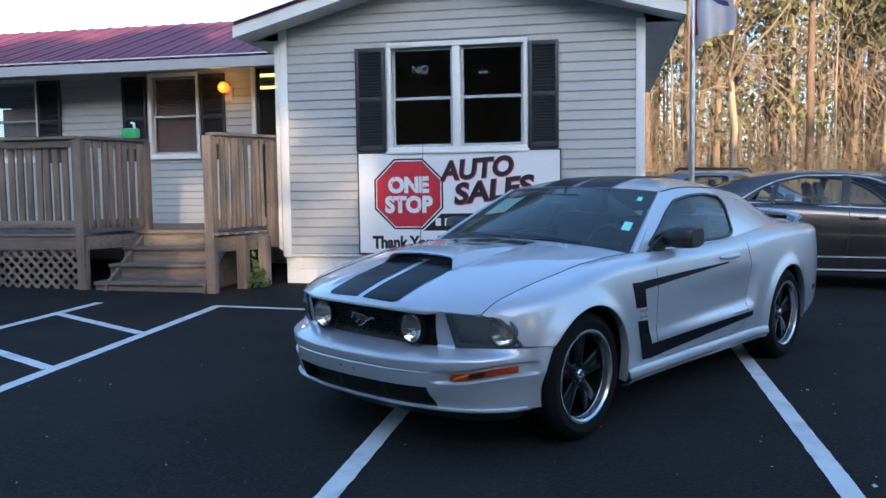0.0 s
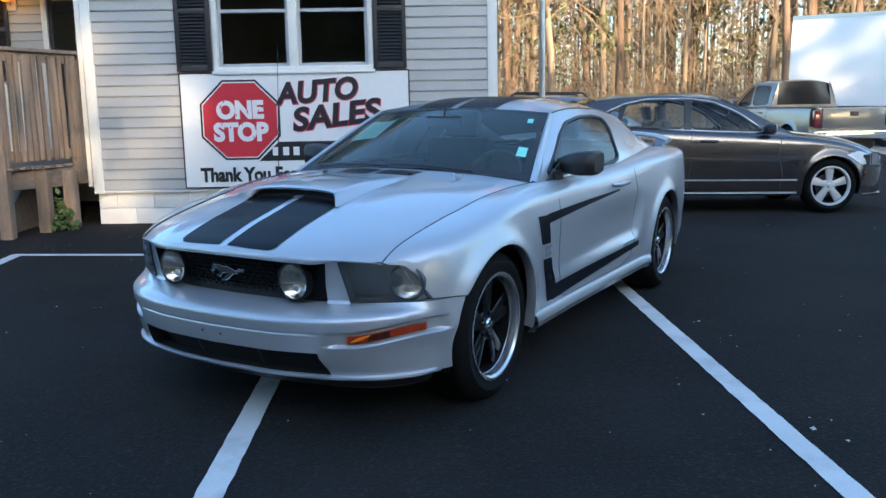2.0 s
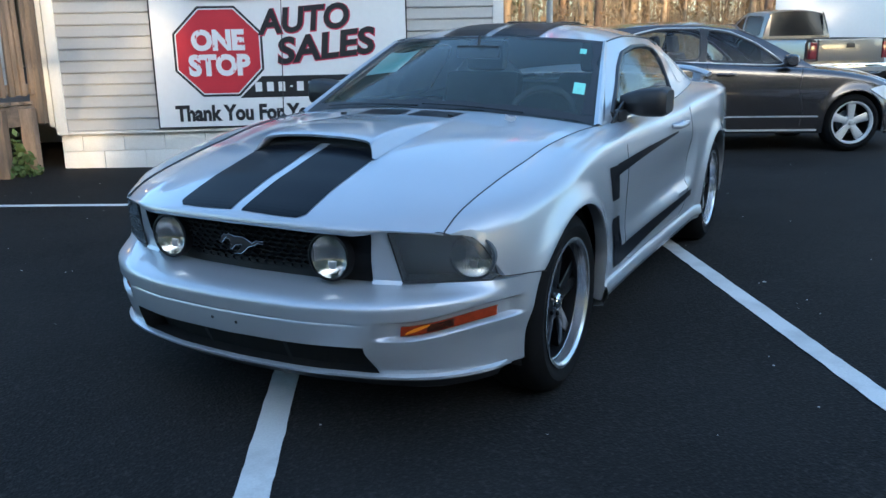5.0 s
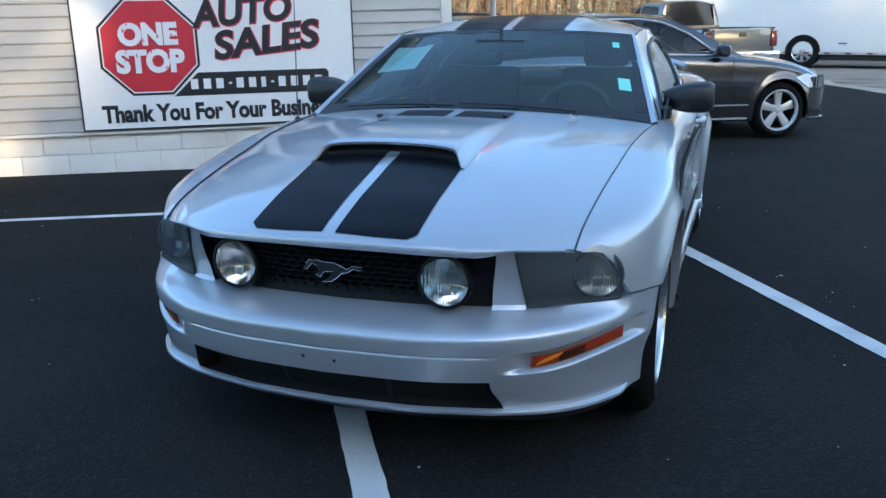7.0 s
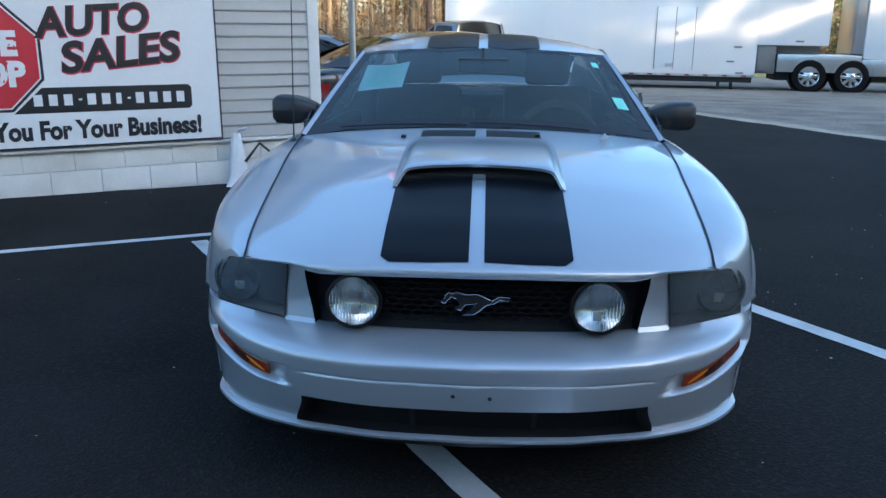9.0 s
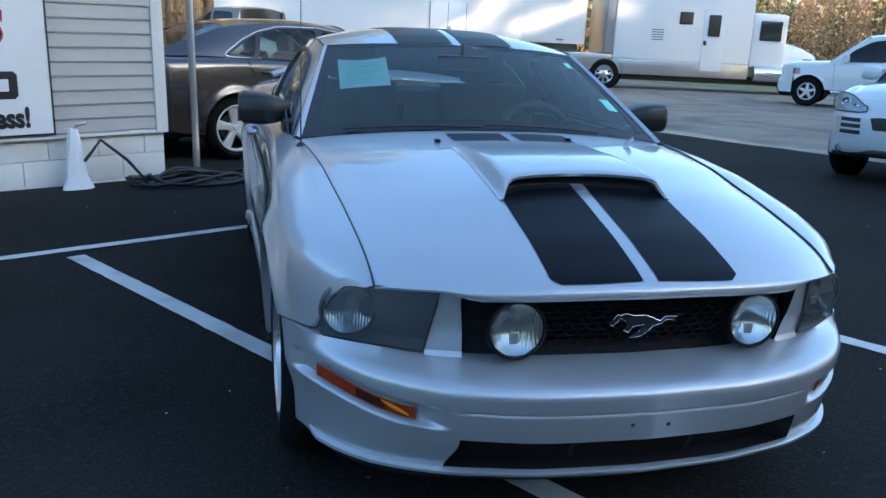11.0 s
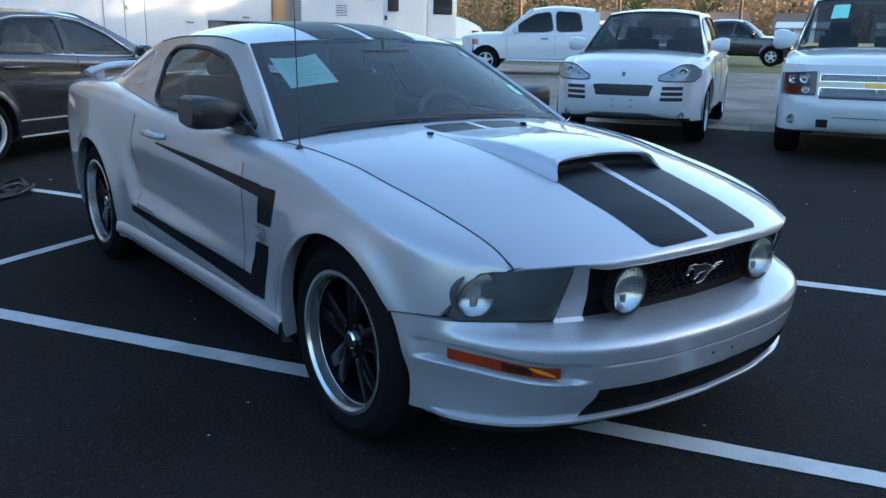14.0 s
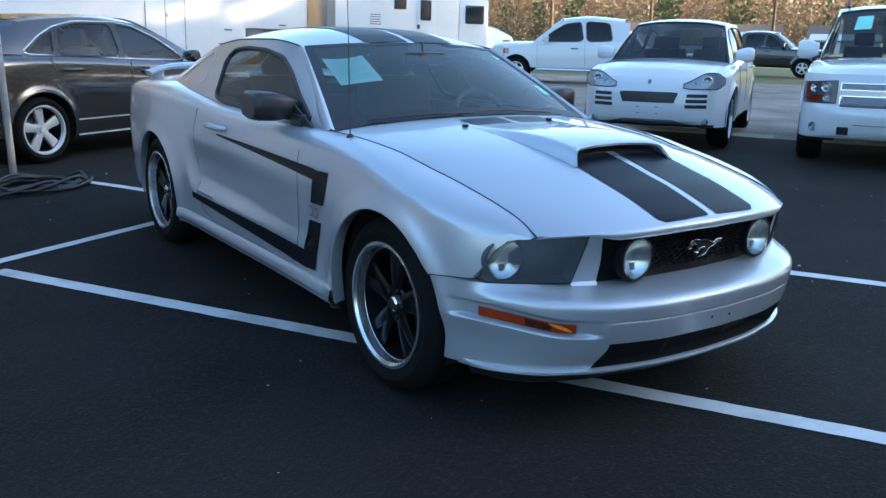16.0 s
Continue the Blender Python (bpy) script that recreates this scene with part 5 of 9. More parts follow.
# mesh of the grille: hexagon bars in one piece
bm = bmesh.new()
hw, hh = 0.036, 0.023
zz, row = G_BOT + 0.012, 0
while zz < G_TOP - 0.005:
    y = -0.27 + (hw / 2 if row % 2 else 0)
    while y < 0.27:
        for (a, b) in (((-0.5, -0.18), (0, -0.42)), ((0, -0.42), (0.5, -0.18)), ((0.5, -0.18), (0.5, 0.18))):
            q = []
            for p in (a, b):
                yy, z1 = y + p[0] * hw, zz + p[1] * hh
                q.append(SHP.front(SHP.u_of(abs(yy)), min(z1, G_TOP), -0.032, 1 if yy >= 0 else -1))
            d = (q[1] - q[0]).normalized()
            sd = Vector((1, 0, 0)).cross(d) * 0.0022
            vs = [bm.verts.new(p) for p in (q[0] - sd, q[1] - sd, q[1] + sd, q[0] + sd)]
            ws = [bm.verts.new(v.co + Vector((-0.01, 0, 0))) for v in vs]
            bm.faces.new(vs)
            bm.faces.new((vs[0], vs[1], ws[1], ws[0]))
            bm.faces.new((vs[2], vs[3], ws[3], ws[2]))
        y += hw
    zz += hh * 0.75
    row += 1
part("grille_mesh", bm, M["grille_black"], grille, "honeycomb mesh")


def round_lamp(parent, centre, r, deep, name, label, rim=None, turn=0.0):
    """A bowl, a bulb and a ribbed glass that faces forwards."""
    m = Matrix.Translation(centre) @ Matrix.Rotation(radians(-90 + turn), 4, "Z")
    bm = bmesh.new()
    cols = []
    for i in range(35):
        y = -r + 2 * r * (i + 0.5) / 35
        hgt = math.sqrt(r * r - y * y)
        cols.append([m @ Vector((y, -deep * 0.5 * (1 - (y * y + z * z) / (r * r)) - (0.0035 if i % 2 else 0.0), z)) for z in frange(-hgt, hgt, 12)])
    sheet(bm, cols)
    lamp = part(name, bm, M["reflector"], parent, label, 20)
    bm = bmesh.new()
    lathe(bm, [(r + 0.008, -0.03), (r + 0.007, 0.002), (r, 0.005), (r - 0.003, 0.0)], m, 32)
    part("lamp_rim", bm, rim or M["grille_black"], lamp, "", 40)
    bm = bmesh.new()
    box(bm, -0.012, 0.012, -deep * 0.5, -deep * 0.3, -r * 0.62, -r * 0.25, 0.004, m)
    part("bulb_shield", bm, M["alloy"], lamp, "", 40)
    bm = bmesh.new()
    n = 26
    rows = []
    for i in range(n + 1):
        for k, dz in ((0, 0.0), (0.5, 0.003)):
            y = -r + 2 * r * (i + k) / (n + 0.5)
            if abs(y) < r:
                hgt = math.sqrt(r * r - y * y)
                rows.append([m @ Vector((y, 0.004 + 0.012 * (1 - (y * y + z * z) / (r * r)) + dz, z)) for z in frange(-hgt, hgt, 8)])
    sheet(bm, rows)
    g = part("lamp_lens", bm, M["lamp_glass"], lamp, "ribbed clear lens", 60)
    g.visible_shadow = False
    return lamp


for s in (1, -1):
    c = SHP.front(SHP.u_of(0.338), 0.634, 0.0, s)
    round_lamp(grille, c + Vector((0.004, 0, 0)), 0.072, 0.06, "driving_lamp", "round driving lamp in the grille")

# emblem: a plain running shape in chrome
run = [(0.094, 0.003), (0.084, 0.018), (0.073, 0.031), (0.066, 0.026), (0.051, 0.032), (0.029, 0.025), (-0.006, 0.026), (-0.034, 0.014), (-0.046, 0.008), (-0.062, 0.02), (-0.094, 0.019), (-0.088, 0.009), (-0.066, 0.012), (-0.051, 0.001), (-0.03, -0.004), (-0.012, -0.02), (0.003, -0.031), (0.034, -0.034), (0.012, -0.02), (-0.004, 0.0), (0.028, -0.004), (0.04, -0.02), (0.056, -0.014), (0.044, -0.004), (0.051, 0.012), (0.066, 0.019), (0.084, -0.001)]
em = Matrix.Translation((SHP.front(0.0, 0.645, -0.012).x, 0.0, 0.642)) @ Matrix.Rotation(radians(90), 4, "Z") @ Matrix.Diagonal((-1, 1, 1, 1))
bm = bmesh.new()
prism(bm, run, -0.003, 0.002, em)
emblem = part("emblem", bm, M["plastic"], grille, "small dark chrome emblem")
bm = bmesh.new()
tube(bm, [em @ Vector((u, -0.002, v)) for u, v in run], 0.0013, 6, closed=True)
part("emblem_edge", bm, M["chrome"], emblem, "bright chrome outline", 60)

# nose panels between grille and headlamps
HL_IN = lambda z: 0.532 + 0.024 * (1 - sstep(0.56, 0.72, z))


def lamp_top(t, s):
    """From the inner corner along the hood's edge, then down the fender's edge."""
    tc = 0.36
    if t < tc:
        p = hood_pt(0, 0.785 + 0.215 * t / tc)
        return Vector((p.x - 0.004, s * p.y, p.z - 0.010 * (1 - t / tc) - 0.002))
    x = 0.612 - 0.132 * math.sin(math.pi / 2 * (t - tc) / (1 - tc)) ** 0.9
    return Vector((x + 0.001, s * (SHP.side_y(x, SHP.sill(x)) - 0.006), SHP.sill(x) + 0.001))


def lamp_low(t, s):
    """Along the bumper's ledge."""
    e = lamp_top(1.0, s)
    if t > 0.9:
        p = lamp_low(0.9, s)
        return p.lerp(e, (t - 0.9) / 0.1)
    return SHP.front(SHP.u_of(0.556 + (abs(e.y) - 0.012 - 0.556) * t / 0.9), SEAM(0.7) + 0.002, 0.0, s)


def lamp_face(bm, s, inset, shrink=1.0):
    """The lens's surface, moved inwards; returns its rim."""
    back = Vector((-0.86, -0.5 * s, 0)) * inset
    mid = lamp_low(0.45, s).lerp(lamp_top(0.45, s), 0.5)
    fit = lambda p: mid + (p - mid) * shrink + back
    grid = []
    for j in range(11):
        v = j / 10
        bow = lambda t: Vector((0.8, 0.6 * s, 0)) * 0.012 * math.sin(math.pi * v) * math.sin(math.pi * t)
        grid.append([fit(lamp_low(i / 30, s).lerp(lamp_top(i / 30, s), v) + bow(i / 30)) for i in range(31)])
    sheet(bm, grid, s < 0)
    return grid[0] + [r[-1] for r in grid][1:] + grid[-1][::-1][1:] + [r[0] for r in grid][::-1][1:-1]


for s in (1, -1):
    bm = bmesh.new()
    SHP.patch(bm, G_OUT, HL_IN, 0.54, 0.730, 6, 10, lambda y, z: -0.006, sign=s)
    part("nose_panel", bm, M["silver"], bumper, "", 38)
    bm = bmesh.new()
    inner = lamp_face(bm, s, 0.075, 0.93)
    rim = lamp_face(bmesh.new(), s, 0.001)
    sheet(bm, [inner + inner[:1], rim + rim[:1]])
    hl = part("headlight", bm, M["smoke"], car, "smoked headlight with a round reflector", 40)
    mid = lamp_low(0.62, s).lerp(lamp_top(0.56, s), 0.5)
    round_lamp(hl, mid + Vector((-0.036, -0.004 * s, 0.002)), 0.070, 0.05, "headlight_bowl", "round ribbed reflector", M["smoke"], s * 9)
    bm = bmesh.new()
    lamp_face(bm, s, -0.001)
    g = part("headlight_lens", bm, M["hazy_sheen_lens"], hl, "clear lens", 60)
    g.visible_shadow = False
    bm = bmesh.new()
    tube(bm, rim, 0.003, 5, closed=True)
    part("headlight_seal", bm, M["plastic"], hl, "", 40)

# seam between bumper and fender
for s in (1, -1):
    bm = bmesh.new()
    tube(bm, [SHP.on_side(x, SHP.bottom(x) + 0.001, 0.001, s) for x in frange(0.312, 0.47, 14)], 0.0016, 5)
    part("bumper_gap", bm, M["plastic"], bumper, "dark panel gap")

# ---- side details ----
for s in (1, -1):
    at = lambda x, z, off: SHP.on_side(x, z, off, s)
    bm = bmesh.new()
    patch_poly(bm, [(-0.435, 0.79), (-0.468, 0.645), (-0.602, 0.638), (-0.575, 0.785)], at, 0.003, 16, 8)
    ribbon(bm, [(-0.56 - 1.14 * t, 0.765 + 0.045 * t) for t in frange(0, 1, 30)], at, [0.05 - 0.04 * t for t in frange(0, 1, 30)], 0.0035)
    part("side_stripe", bm, M["stripe"], body, "black side stripe")
    bm = bmesh.new()
    patch_poly(bm, [(-0.49, 0.568), (-0.62, 0.56), (-0.67, 0.42), (-0.68, 0.335), (-0.57, 0.335)], at, 0.003, 16, 8)
    ribbon(bm, [(-0.64 - 1.46 * t, 0.372 + 0.05 * t) for t in frange(0, 1, 30)], at, [0.085 - 0.05 * t for t in frange(0, 1, 30)], 0.0038)
    part("side_stripe", bm, M["stripe"], body, "black side stripe")
    bm = bmesh.new()
    for x0, x1 in ((-0.515, -0.558), (-0.57, -0.613)):
        for za, zb in ((0.580, 0.590), (0.618, 0.628)):
            sheet(bm, [[at(x, z, 0.006) for z in (za, zb)] for x in (x0, x1)])
        sheet(bm, [[at(x, z, 0.006) for z in (0.580, 0.628)] for x in (x0, x0 - 0.011)])
    part("badge", bm, M["badge_grey"], body, "small grey badge")
    # door gap
    gap = [(-0.735, 0.85), (-0.74, 0.75), (-0.735, 0.55), (-0.74, 0.42), (-0.78, 0.335), (-0.86, 0.31), (-1.8, 0.32), (-1.95, 0.36), (-2.02, 0.46), (-2.06, 0.6), (-2.06, 0.76), (-2.02, 0.92)]
    bm = bmesh.new()
    pts = []
    for p, q in zip(gap, gap[1:]):
        pts += [(p[0] + (q[0] - p[0]) * t / 5, p[1] + (q[1] - p[1]) * t / 5) for t in range(5)]
    tube(bm, [at(x, z, 0.0) for x, z in pts + [gap[-1]]], 0.0017, 5)
    part("door_gap", bm, M["plastic"], body, "dark door gap")
    # handle
    bm = bmesh.new()
    tube(bm, [at(-1.58, 0.85, 0.002), at(-1.60, 0.85, 0.03), at(-1.68, 0.852, 0.038), at(-1.78, 0.853, 0.034), at(-1.80, 0.853, 0.004)], [0.012, 0.016, 0.018, 0.017, 0.012], 10)
    part("door_handle", bm, M["silver"], body, "", 50)
    # side skirt
    bm = bmesh.new()
    sheet(bm, [[Vector((x, s * (SHP.side_y(x, 0.27) + o), z)) for x in frange(-2.33, -0.385, 30)] for z, o in ((0.312, 0.0), (0.306, 0.002), (0.302, 0.013), (0.298, 0.016), (0.258, 0.022), (0.252, 0.020), (0.244, 0.009), (0.222, 0.002), (0.214, -0.04))])
    part("side_skirt", bm, M["silver"], body, "silver side skirt", 38)

# ---- cabin ----
CB = Cabin(
    belt_y=[(-3.2, 0.675), (-2.7, 0.74), (-2.3, 0.778), (-1.9, 0.792), (-1.2, 0.792), (-0.75, 0.785), (-0.60, 0.787), (-0.56, 0.78)],
    belt_z=[(-3.2, 1.012), (-2.7, 1.002), (-2.4, 0.988), (-1.9, 0.953), (-1.2, 0.933), (-0.75, 0.936), (-0.56, 0.932)],
    rail_y=[(-3.2, 0.60), (-2.9, 0.595), (-2.45, 0.575), (-2.0, 0.60), (-1.6, 0.612), (-1.30, 0.605), (-0.95, 0.705), (-0.64, 0.787), (-0.56, 0.782)],
    rail_z=[(-3.2, 1.022), (-2.95, 1.11), (-2.45, 1.258), (-2.0, 1.298), (-1.6, 1.306), (-1.30, 1.282), (-0.95, 1.095), (-0.64, 0.940), (-0.56, 0.936)])
DOOR_GLASS = rounded([(-0.80, 0.955), (-1.0, 1.05), (-1.2, 1.15), (-1.38, 1.222), (-1.6, 1.252), (-1.85, 1.256), (-2.03, 1.24), (-2.08, 1.195), (-2.0, 0.965)], 3, 0.16)
QTR_GLASS = rounded([(-2.27, 1.035), (-2.35, 1.19), (-2.44, 1.215), (-2.62, 1.135), (-2.84, 1.045)], 3, 0.22)
cabin = part("cabin", both(lambda b: CB.skin(b, -3.2, -0.56, [DOOR_GLASS, QTR_GLASS])), M["silver"], car, "silver roof pillars", 40)
for s in (1, -1):
    for poly, nm in ((DOOR_GLASS, "door_window"), (QTR_GLASS, "quarter_window")):
        bm = bmesh.new()
        CB.pane(bm, poly, -0.003)
        CB_t = bmesh.new()
        CB.trim(CB_t, poly, 0.013 if nm == "door_window" else 0.004, -0.001)
        for b in (bm, CB_t):
            if s < 0:
                for v in b.verts:
                    v.co.y = -v.co.y
        if nm == "quarter_window":
            w = part("quarter_cover", bm, M["silver"], cabin, "silver cover over the quarter window", 60)
            part("cover_edge", CB_t, M["silver"], w, "", 50)
        else:
            w = part(nm, bm, M["milky_side"], cabin, "tinted side glass", 60)
            w.visible_shadow = False
            part("window_trim", CB_t, M["plastic"], w, "", 50)

roof_c = curve((-1.19, 1.308), (-1.37, 1.350), (-1.6, 1.378), (-1.9, 1.382), (-2.2, 1.365), (-2.45, 1.328))
rx_f = lambda v: -1.19 - 0.10 * v * v
rx_r = lambda v: -2.50 + 0.05 * v * v


def roof_pt(t, v, sgn, lift=0.0):
    x = rx_f(v) + (rx_r(v) - rx_f(v)) * t
    xe = rx_f(1) + (rx_r(1) - rx_f(1)) * t
    xc = rx_f(0) + (rx_r(0) - rx_f(0)) * t
    ye, ze = CB.ry(xe), CB.rz(xe)
    return Vector((x, sgn * ye * v, ze + (roof_c(xc) - ze) * (1 - v ** 2.6) + lift))


bm = bmesh.new()
sheet(bm, [[roof_pt(t, abs(v), 1 if v >= 0 else -1) for v in frange(-1, 1, 36)] for t in frange(0, 1, 26)])
roof = part("roof", bm, M["silver"], car, "silver roof with twin black stripes", 40)
for s in (1, -1):
    bm = bmesh.new()
    sheet(bm, [[roof_pt(t, y / 0.60, s, 0.003) for y in frange(0.022, 0.272, 10)] for t in frange(0.006, 0.995, 20)])
    part("roof_stripe", bm, M["stripe"], roof, "glossy black stripe")
    bm = bmesh.new()
    tube(bm, [roof_pt(t, 1.0, s, 0.002) for t in frange(0, 1, 20)], 0.004, 6)
    part("drip_rail", bm, M["plastic"], roof, "", 50)

ws_low = lambda a: Vector((-0.555 - 0.082 * (2 * a - 1) ** 2, 0.757 * (2 * a - 1), 0.988 - 0.052 * abs(2 * a - 1) ** 2.2))
ws_high = lambda a: roof_pt(0, abs(2 * a - 1) * 0.97, 1 if a >= 0.5 else -1, -0.002)
ws_bulge = lambda a, t: Vector((0.014, 0, 0.012)) * math.sin(math.pi * t) * math.cos((a - 0.5) * 2.4)
bm = bmesh.new()
lerp_patch(bm, ws_low, ws_high, 30, 14, ws_bulge)
shield = part("windshield", bm, M["windshield"], car, "large tinted windshield with a paper behind it", 70)
shield.visible_shadow = False


def ws(a, t, off=0.0):
    p = ws_low(a).lerp(ws_high(a), t) + ws_bulge(a, t)
    return p + Vector((0.45, 0, 0.89)) * off


for s in (1, -1):
    bm = bmesh.new()
    rows = []
    for t in frange(0, 1, 16):
        i = ws(0.5 + 0.5 * s, t, 0.003)
        o_ = Vector((-0.648, s * 0.789, 0.938)).lerp(roof_pt(0, 1.0, s), t) + ws_bulge(0.5 + 0.5 * s, t)
        rows.append([i, i.lerp(o_, 0.45) + Vector((0.006, s * 0.004, 0.008)), o_, o_ + Vector((-0.02, s * 0.004, -0.02))])
    sheet(bm, rows)
    part("windshield_pillar", bm, M["silver"], cabin, "", 50)
bm = bmesh.new()
for a0, a1, t0, t1 in ((0, 1, 0, 0.10), (0, 1, 0.955, 1), (0, 0.035, 0.10, 0.955), (0.965, 1, 0.10, 0.955)):
    sheet(bm, [[ws(a0 + (a1 - a0) * i / 24, t0 + (t1 - t0) * j / 10, 0.0015) for i in range(25)] for j in range(11)])
bmesh.ops.remove_doubles(bm, verts=bm.verts, dist=0.02)
part("windshield_band", bm, M["plastic"], shield, "black band round the glass")
bm = bmesh.new()
sheet(bm, [[ws(0.076 + 0.154 * i / 6 - (0.026 - 0.013 * i / 6) * (j / 6), 0.475 + 0.355 * j / 6 + 0.012 * i / 6, -0.008 - 0.012 * math.sin(i * 0.5) * (j / 6)) for i in range(7)] for j in range(7)])
note = part("paper_note", bm, M["paper"], shield, "mint paper sheet behind the glass")
for k in range(9):
    bm = bmesh.new()
    sheet(bm, [[ws(0.092 + (0.115 if k % 3 else 0.08) * i / 4 - 0.0015 * k, 0.515 + 0.032 * k + e + 0.012 * i / 4, -0.005 - 0.012 * math.sin(i * 0.7) * (k / 9)) for i in range(5)] for e in (0, 0.007)])
    part("text_bar", bm, M["sticker"], note)
for a0, a1, t0, t1 in ((0.925, 0.962, 0.30, 0.43), (0.92, 0.945, 0.80, 0.87)):
    bm = bmesh.new()
    sheet(bm, [[ws(a, t, 0.002) for a in frange(a0, a1, 3)] for t in frange(t0, t1, 3)])
    part("sticker", bm, M["sticker"], shield, "small mint sticker")
# wipers and cowl
bm = bmesh.new()
sheet(bm, [[ws_low(a) + Vector((d, 0, -0.012 + e)) for a in frange(0.0, 1, 24)] for d, e in ((0.10, -0.02), (0.0, 0.012), (-0.03, 0.006))])
part("cowl", bm, M["plastic"], car, "black cowl panel", 40)
for a0, a1, t1 in ((0.80, 0.47, 0.022), (0.46, 0.10, 0.02)):
    bm = bmesh.new()
    tube(bm, [ws(a0 + (a1 - a0) * t, 0.01 + t1 * math.sin(t * 1.5), 0.012) for t in frange(0, 1, 12)], [0.005 - 0.002 * t for t in frange(0, 1, 12)], 6)
    part("wiper", bm, M["plastic"], car, "", 50)

# rear glass, deck, tail
rg_low = lambda a: Vector((-3.15 - 0.03 * (1 - (2 * a - 1) ** 2), 0.585 * (2 * a - 1), 1.035 + 0.02 * (1 - (2 * a - 1) ** 2)))
rg_high = lambda a: roof_pt(1, abs(2 * a - 1) * 0.985, 1 if a >= 0.5 else -1, -0.002)
bm = bmesh.new()
lerp_patch(bm, rg_high, rg_low, 24, 10)
part("rear_window", bm, M["car_glass"], car, "tinted rear glass", 70).visible_shadow = False
bm = bmesh.new()
sheet(bm, [[Vector((x, SHP.ty(x) * v, SHP.tz(x) + 0.035 * (1 - abs(v) ** 2.5))) for v in frange(-1, 1, 20)] for x in frange(-3.10, -3.80, 10)])
sheet(bm, [[Vector((-3.80 - 0.03 * (1 - abs(v) ** 3), SHP.ty(-3.8) * v if k == 0 else SHP.wid(-3.8) * v, z)) for v in frange(-1, 1, 20)] for k, z in ((0, SHP.tz(-3.8) + 0.01), (1, 0.92), (1, 0.7), (1, 0.45), (1, 0.3))])
part("trunk_lid", bm, M["silver"], car, "silver trunk lid", 38)
bm = bmesh.new()
tube(bm, [(-3.62 - 0.10 * (1 - (y / 0.72) ** 2) + 0.05, y, 1.092 - 0.07 * (abs(y) / 0.72) ** 6) for y in frange(-0.72, 0.72, 30)], 0.03, 8)
for v in bm.verts:
    v.co.x = -3.66 + (v.co.x + 3.66) * 1.9
    v.co.z = 1.07 + (v.co.z - 1.07) * 0.7
for y in (-0.62, 0.62):
    box(bm, -3.70, -3.56, y - 0.03, y + 0.03, 1.0, 1.07, 0.01)
part("spoiler", bm, M["silver"], car, "silver rear spoiler", 40)
for s in (1, -1):
    bm = bmesh.new()
    for k in range(3):
        box(bm, -3.835, -3.80, s * (0.64 - 0.115 * k) - 0.045, s * (0.64 - 0.115 * k) + 0.045, 0.74, 0.90, 0.008)
    part("tail_light", bm, M["red_lens"], car, "triple bar tail light", 40)
    bm = bmesh.new()
    sheet(bm, [[SHP.on_side(x, z, 0.004, s) for z in (0.46, 0.50)] for x in frange(-3.50, -3.36, 4)])
    part("marker_lamp", bm, M["red_lens"], body, "red side marker")

# mirrors
for s in (1, -1):
    bm = bmesh.new()
    grid = []
    for t in frange(0, 1, 10):
        y = 0.775 + 0.21 * t
        a = 0.5 + 0.5 * math.sin(min(1, t * 1.6) * math.pi / 2)
        k = a * (1 - 0.22 * sstep(0.9, 1, t))
        cx, cz, rx, rz = -1.01 - 0.04 * t, 1.012 + 0.006 * t, 0.10 * k, 0.066 * k
        grid.append([Vector((cx + rx * math.copysign(abs(math.cos(q)) ** 0.5, math.cos(q)), s * y, cz + rz * math.copysign(abs(math.sin(q)) ** 0.4, math.sin(q)))) for q in frange(0, 2 * math.pi, 20)])
    sheet(bm, grid)
    bm.faces.new([bm.verts.new(p) for p in grid[-1][:-1]])
    bm.faces.new([bm.verts.new(p) for p in grid[0][:-1]])
    mirror = part("side_mirror", bm, M["plastic"], car, "black side mirror", 45)
    bm = bmesh.new()
    box(bm, -0.97, -0.85, s * 0.785 - 0.03, s * 0.785 + 0.03, 0.928, 0.985, 0.014)
    part("mirror_foot", bm, M["plastic"], mirror, "", 45)
    bm = bmesh.new()
    prism(bm, [(-0.74, 0.925), (-0.98, 0.93), (-0.98, 1.035), (-0.86, 0.985)], s * 0.796 - 0.004, s * 0.796 + 0.004)
    part("mirror_base", bm, M["plastic"], mirror)
# antenna on the passenger fender
bm = bmesh.new()
c = Vector((-0.47, -0.772, SHP.tz(-0.47) - 0.008))
lathe(bm, [(0.022, 0.0), (0.02, 0.012), (0.009, 0.03), (0.001, 0.032)], Matrix.Translation(c + Vector((0, 0, -0.012))) @ Matrix.Rotation(radians(90), 4, "X"), 14)
tube(bm, [c + Vector((0, 0, 0.0)), c + Vector((-0.015, 0.0, 0.35)), c + Vector((-0.03, 0.0, 0.74))], [0.003, 0.0022, 0.0016], 6)
part("antenna", bm, M["plastic"], car, "thin black whip antenna", 50)

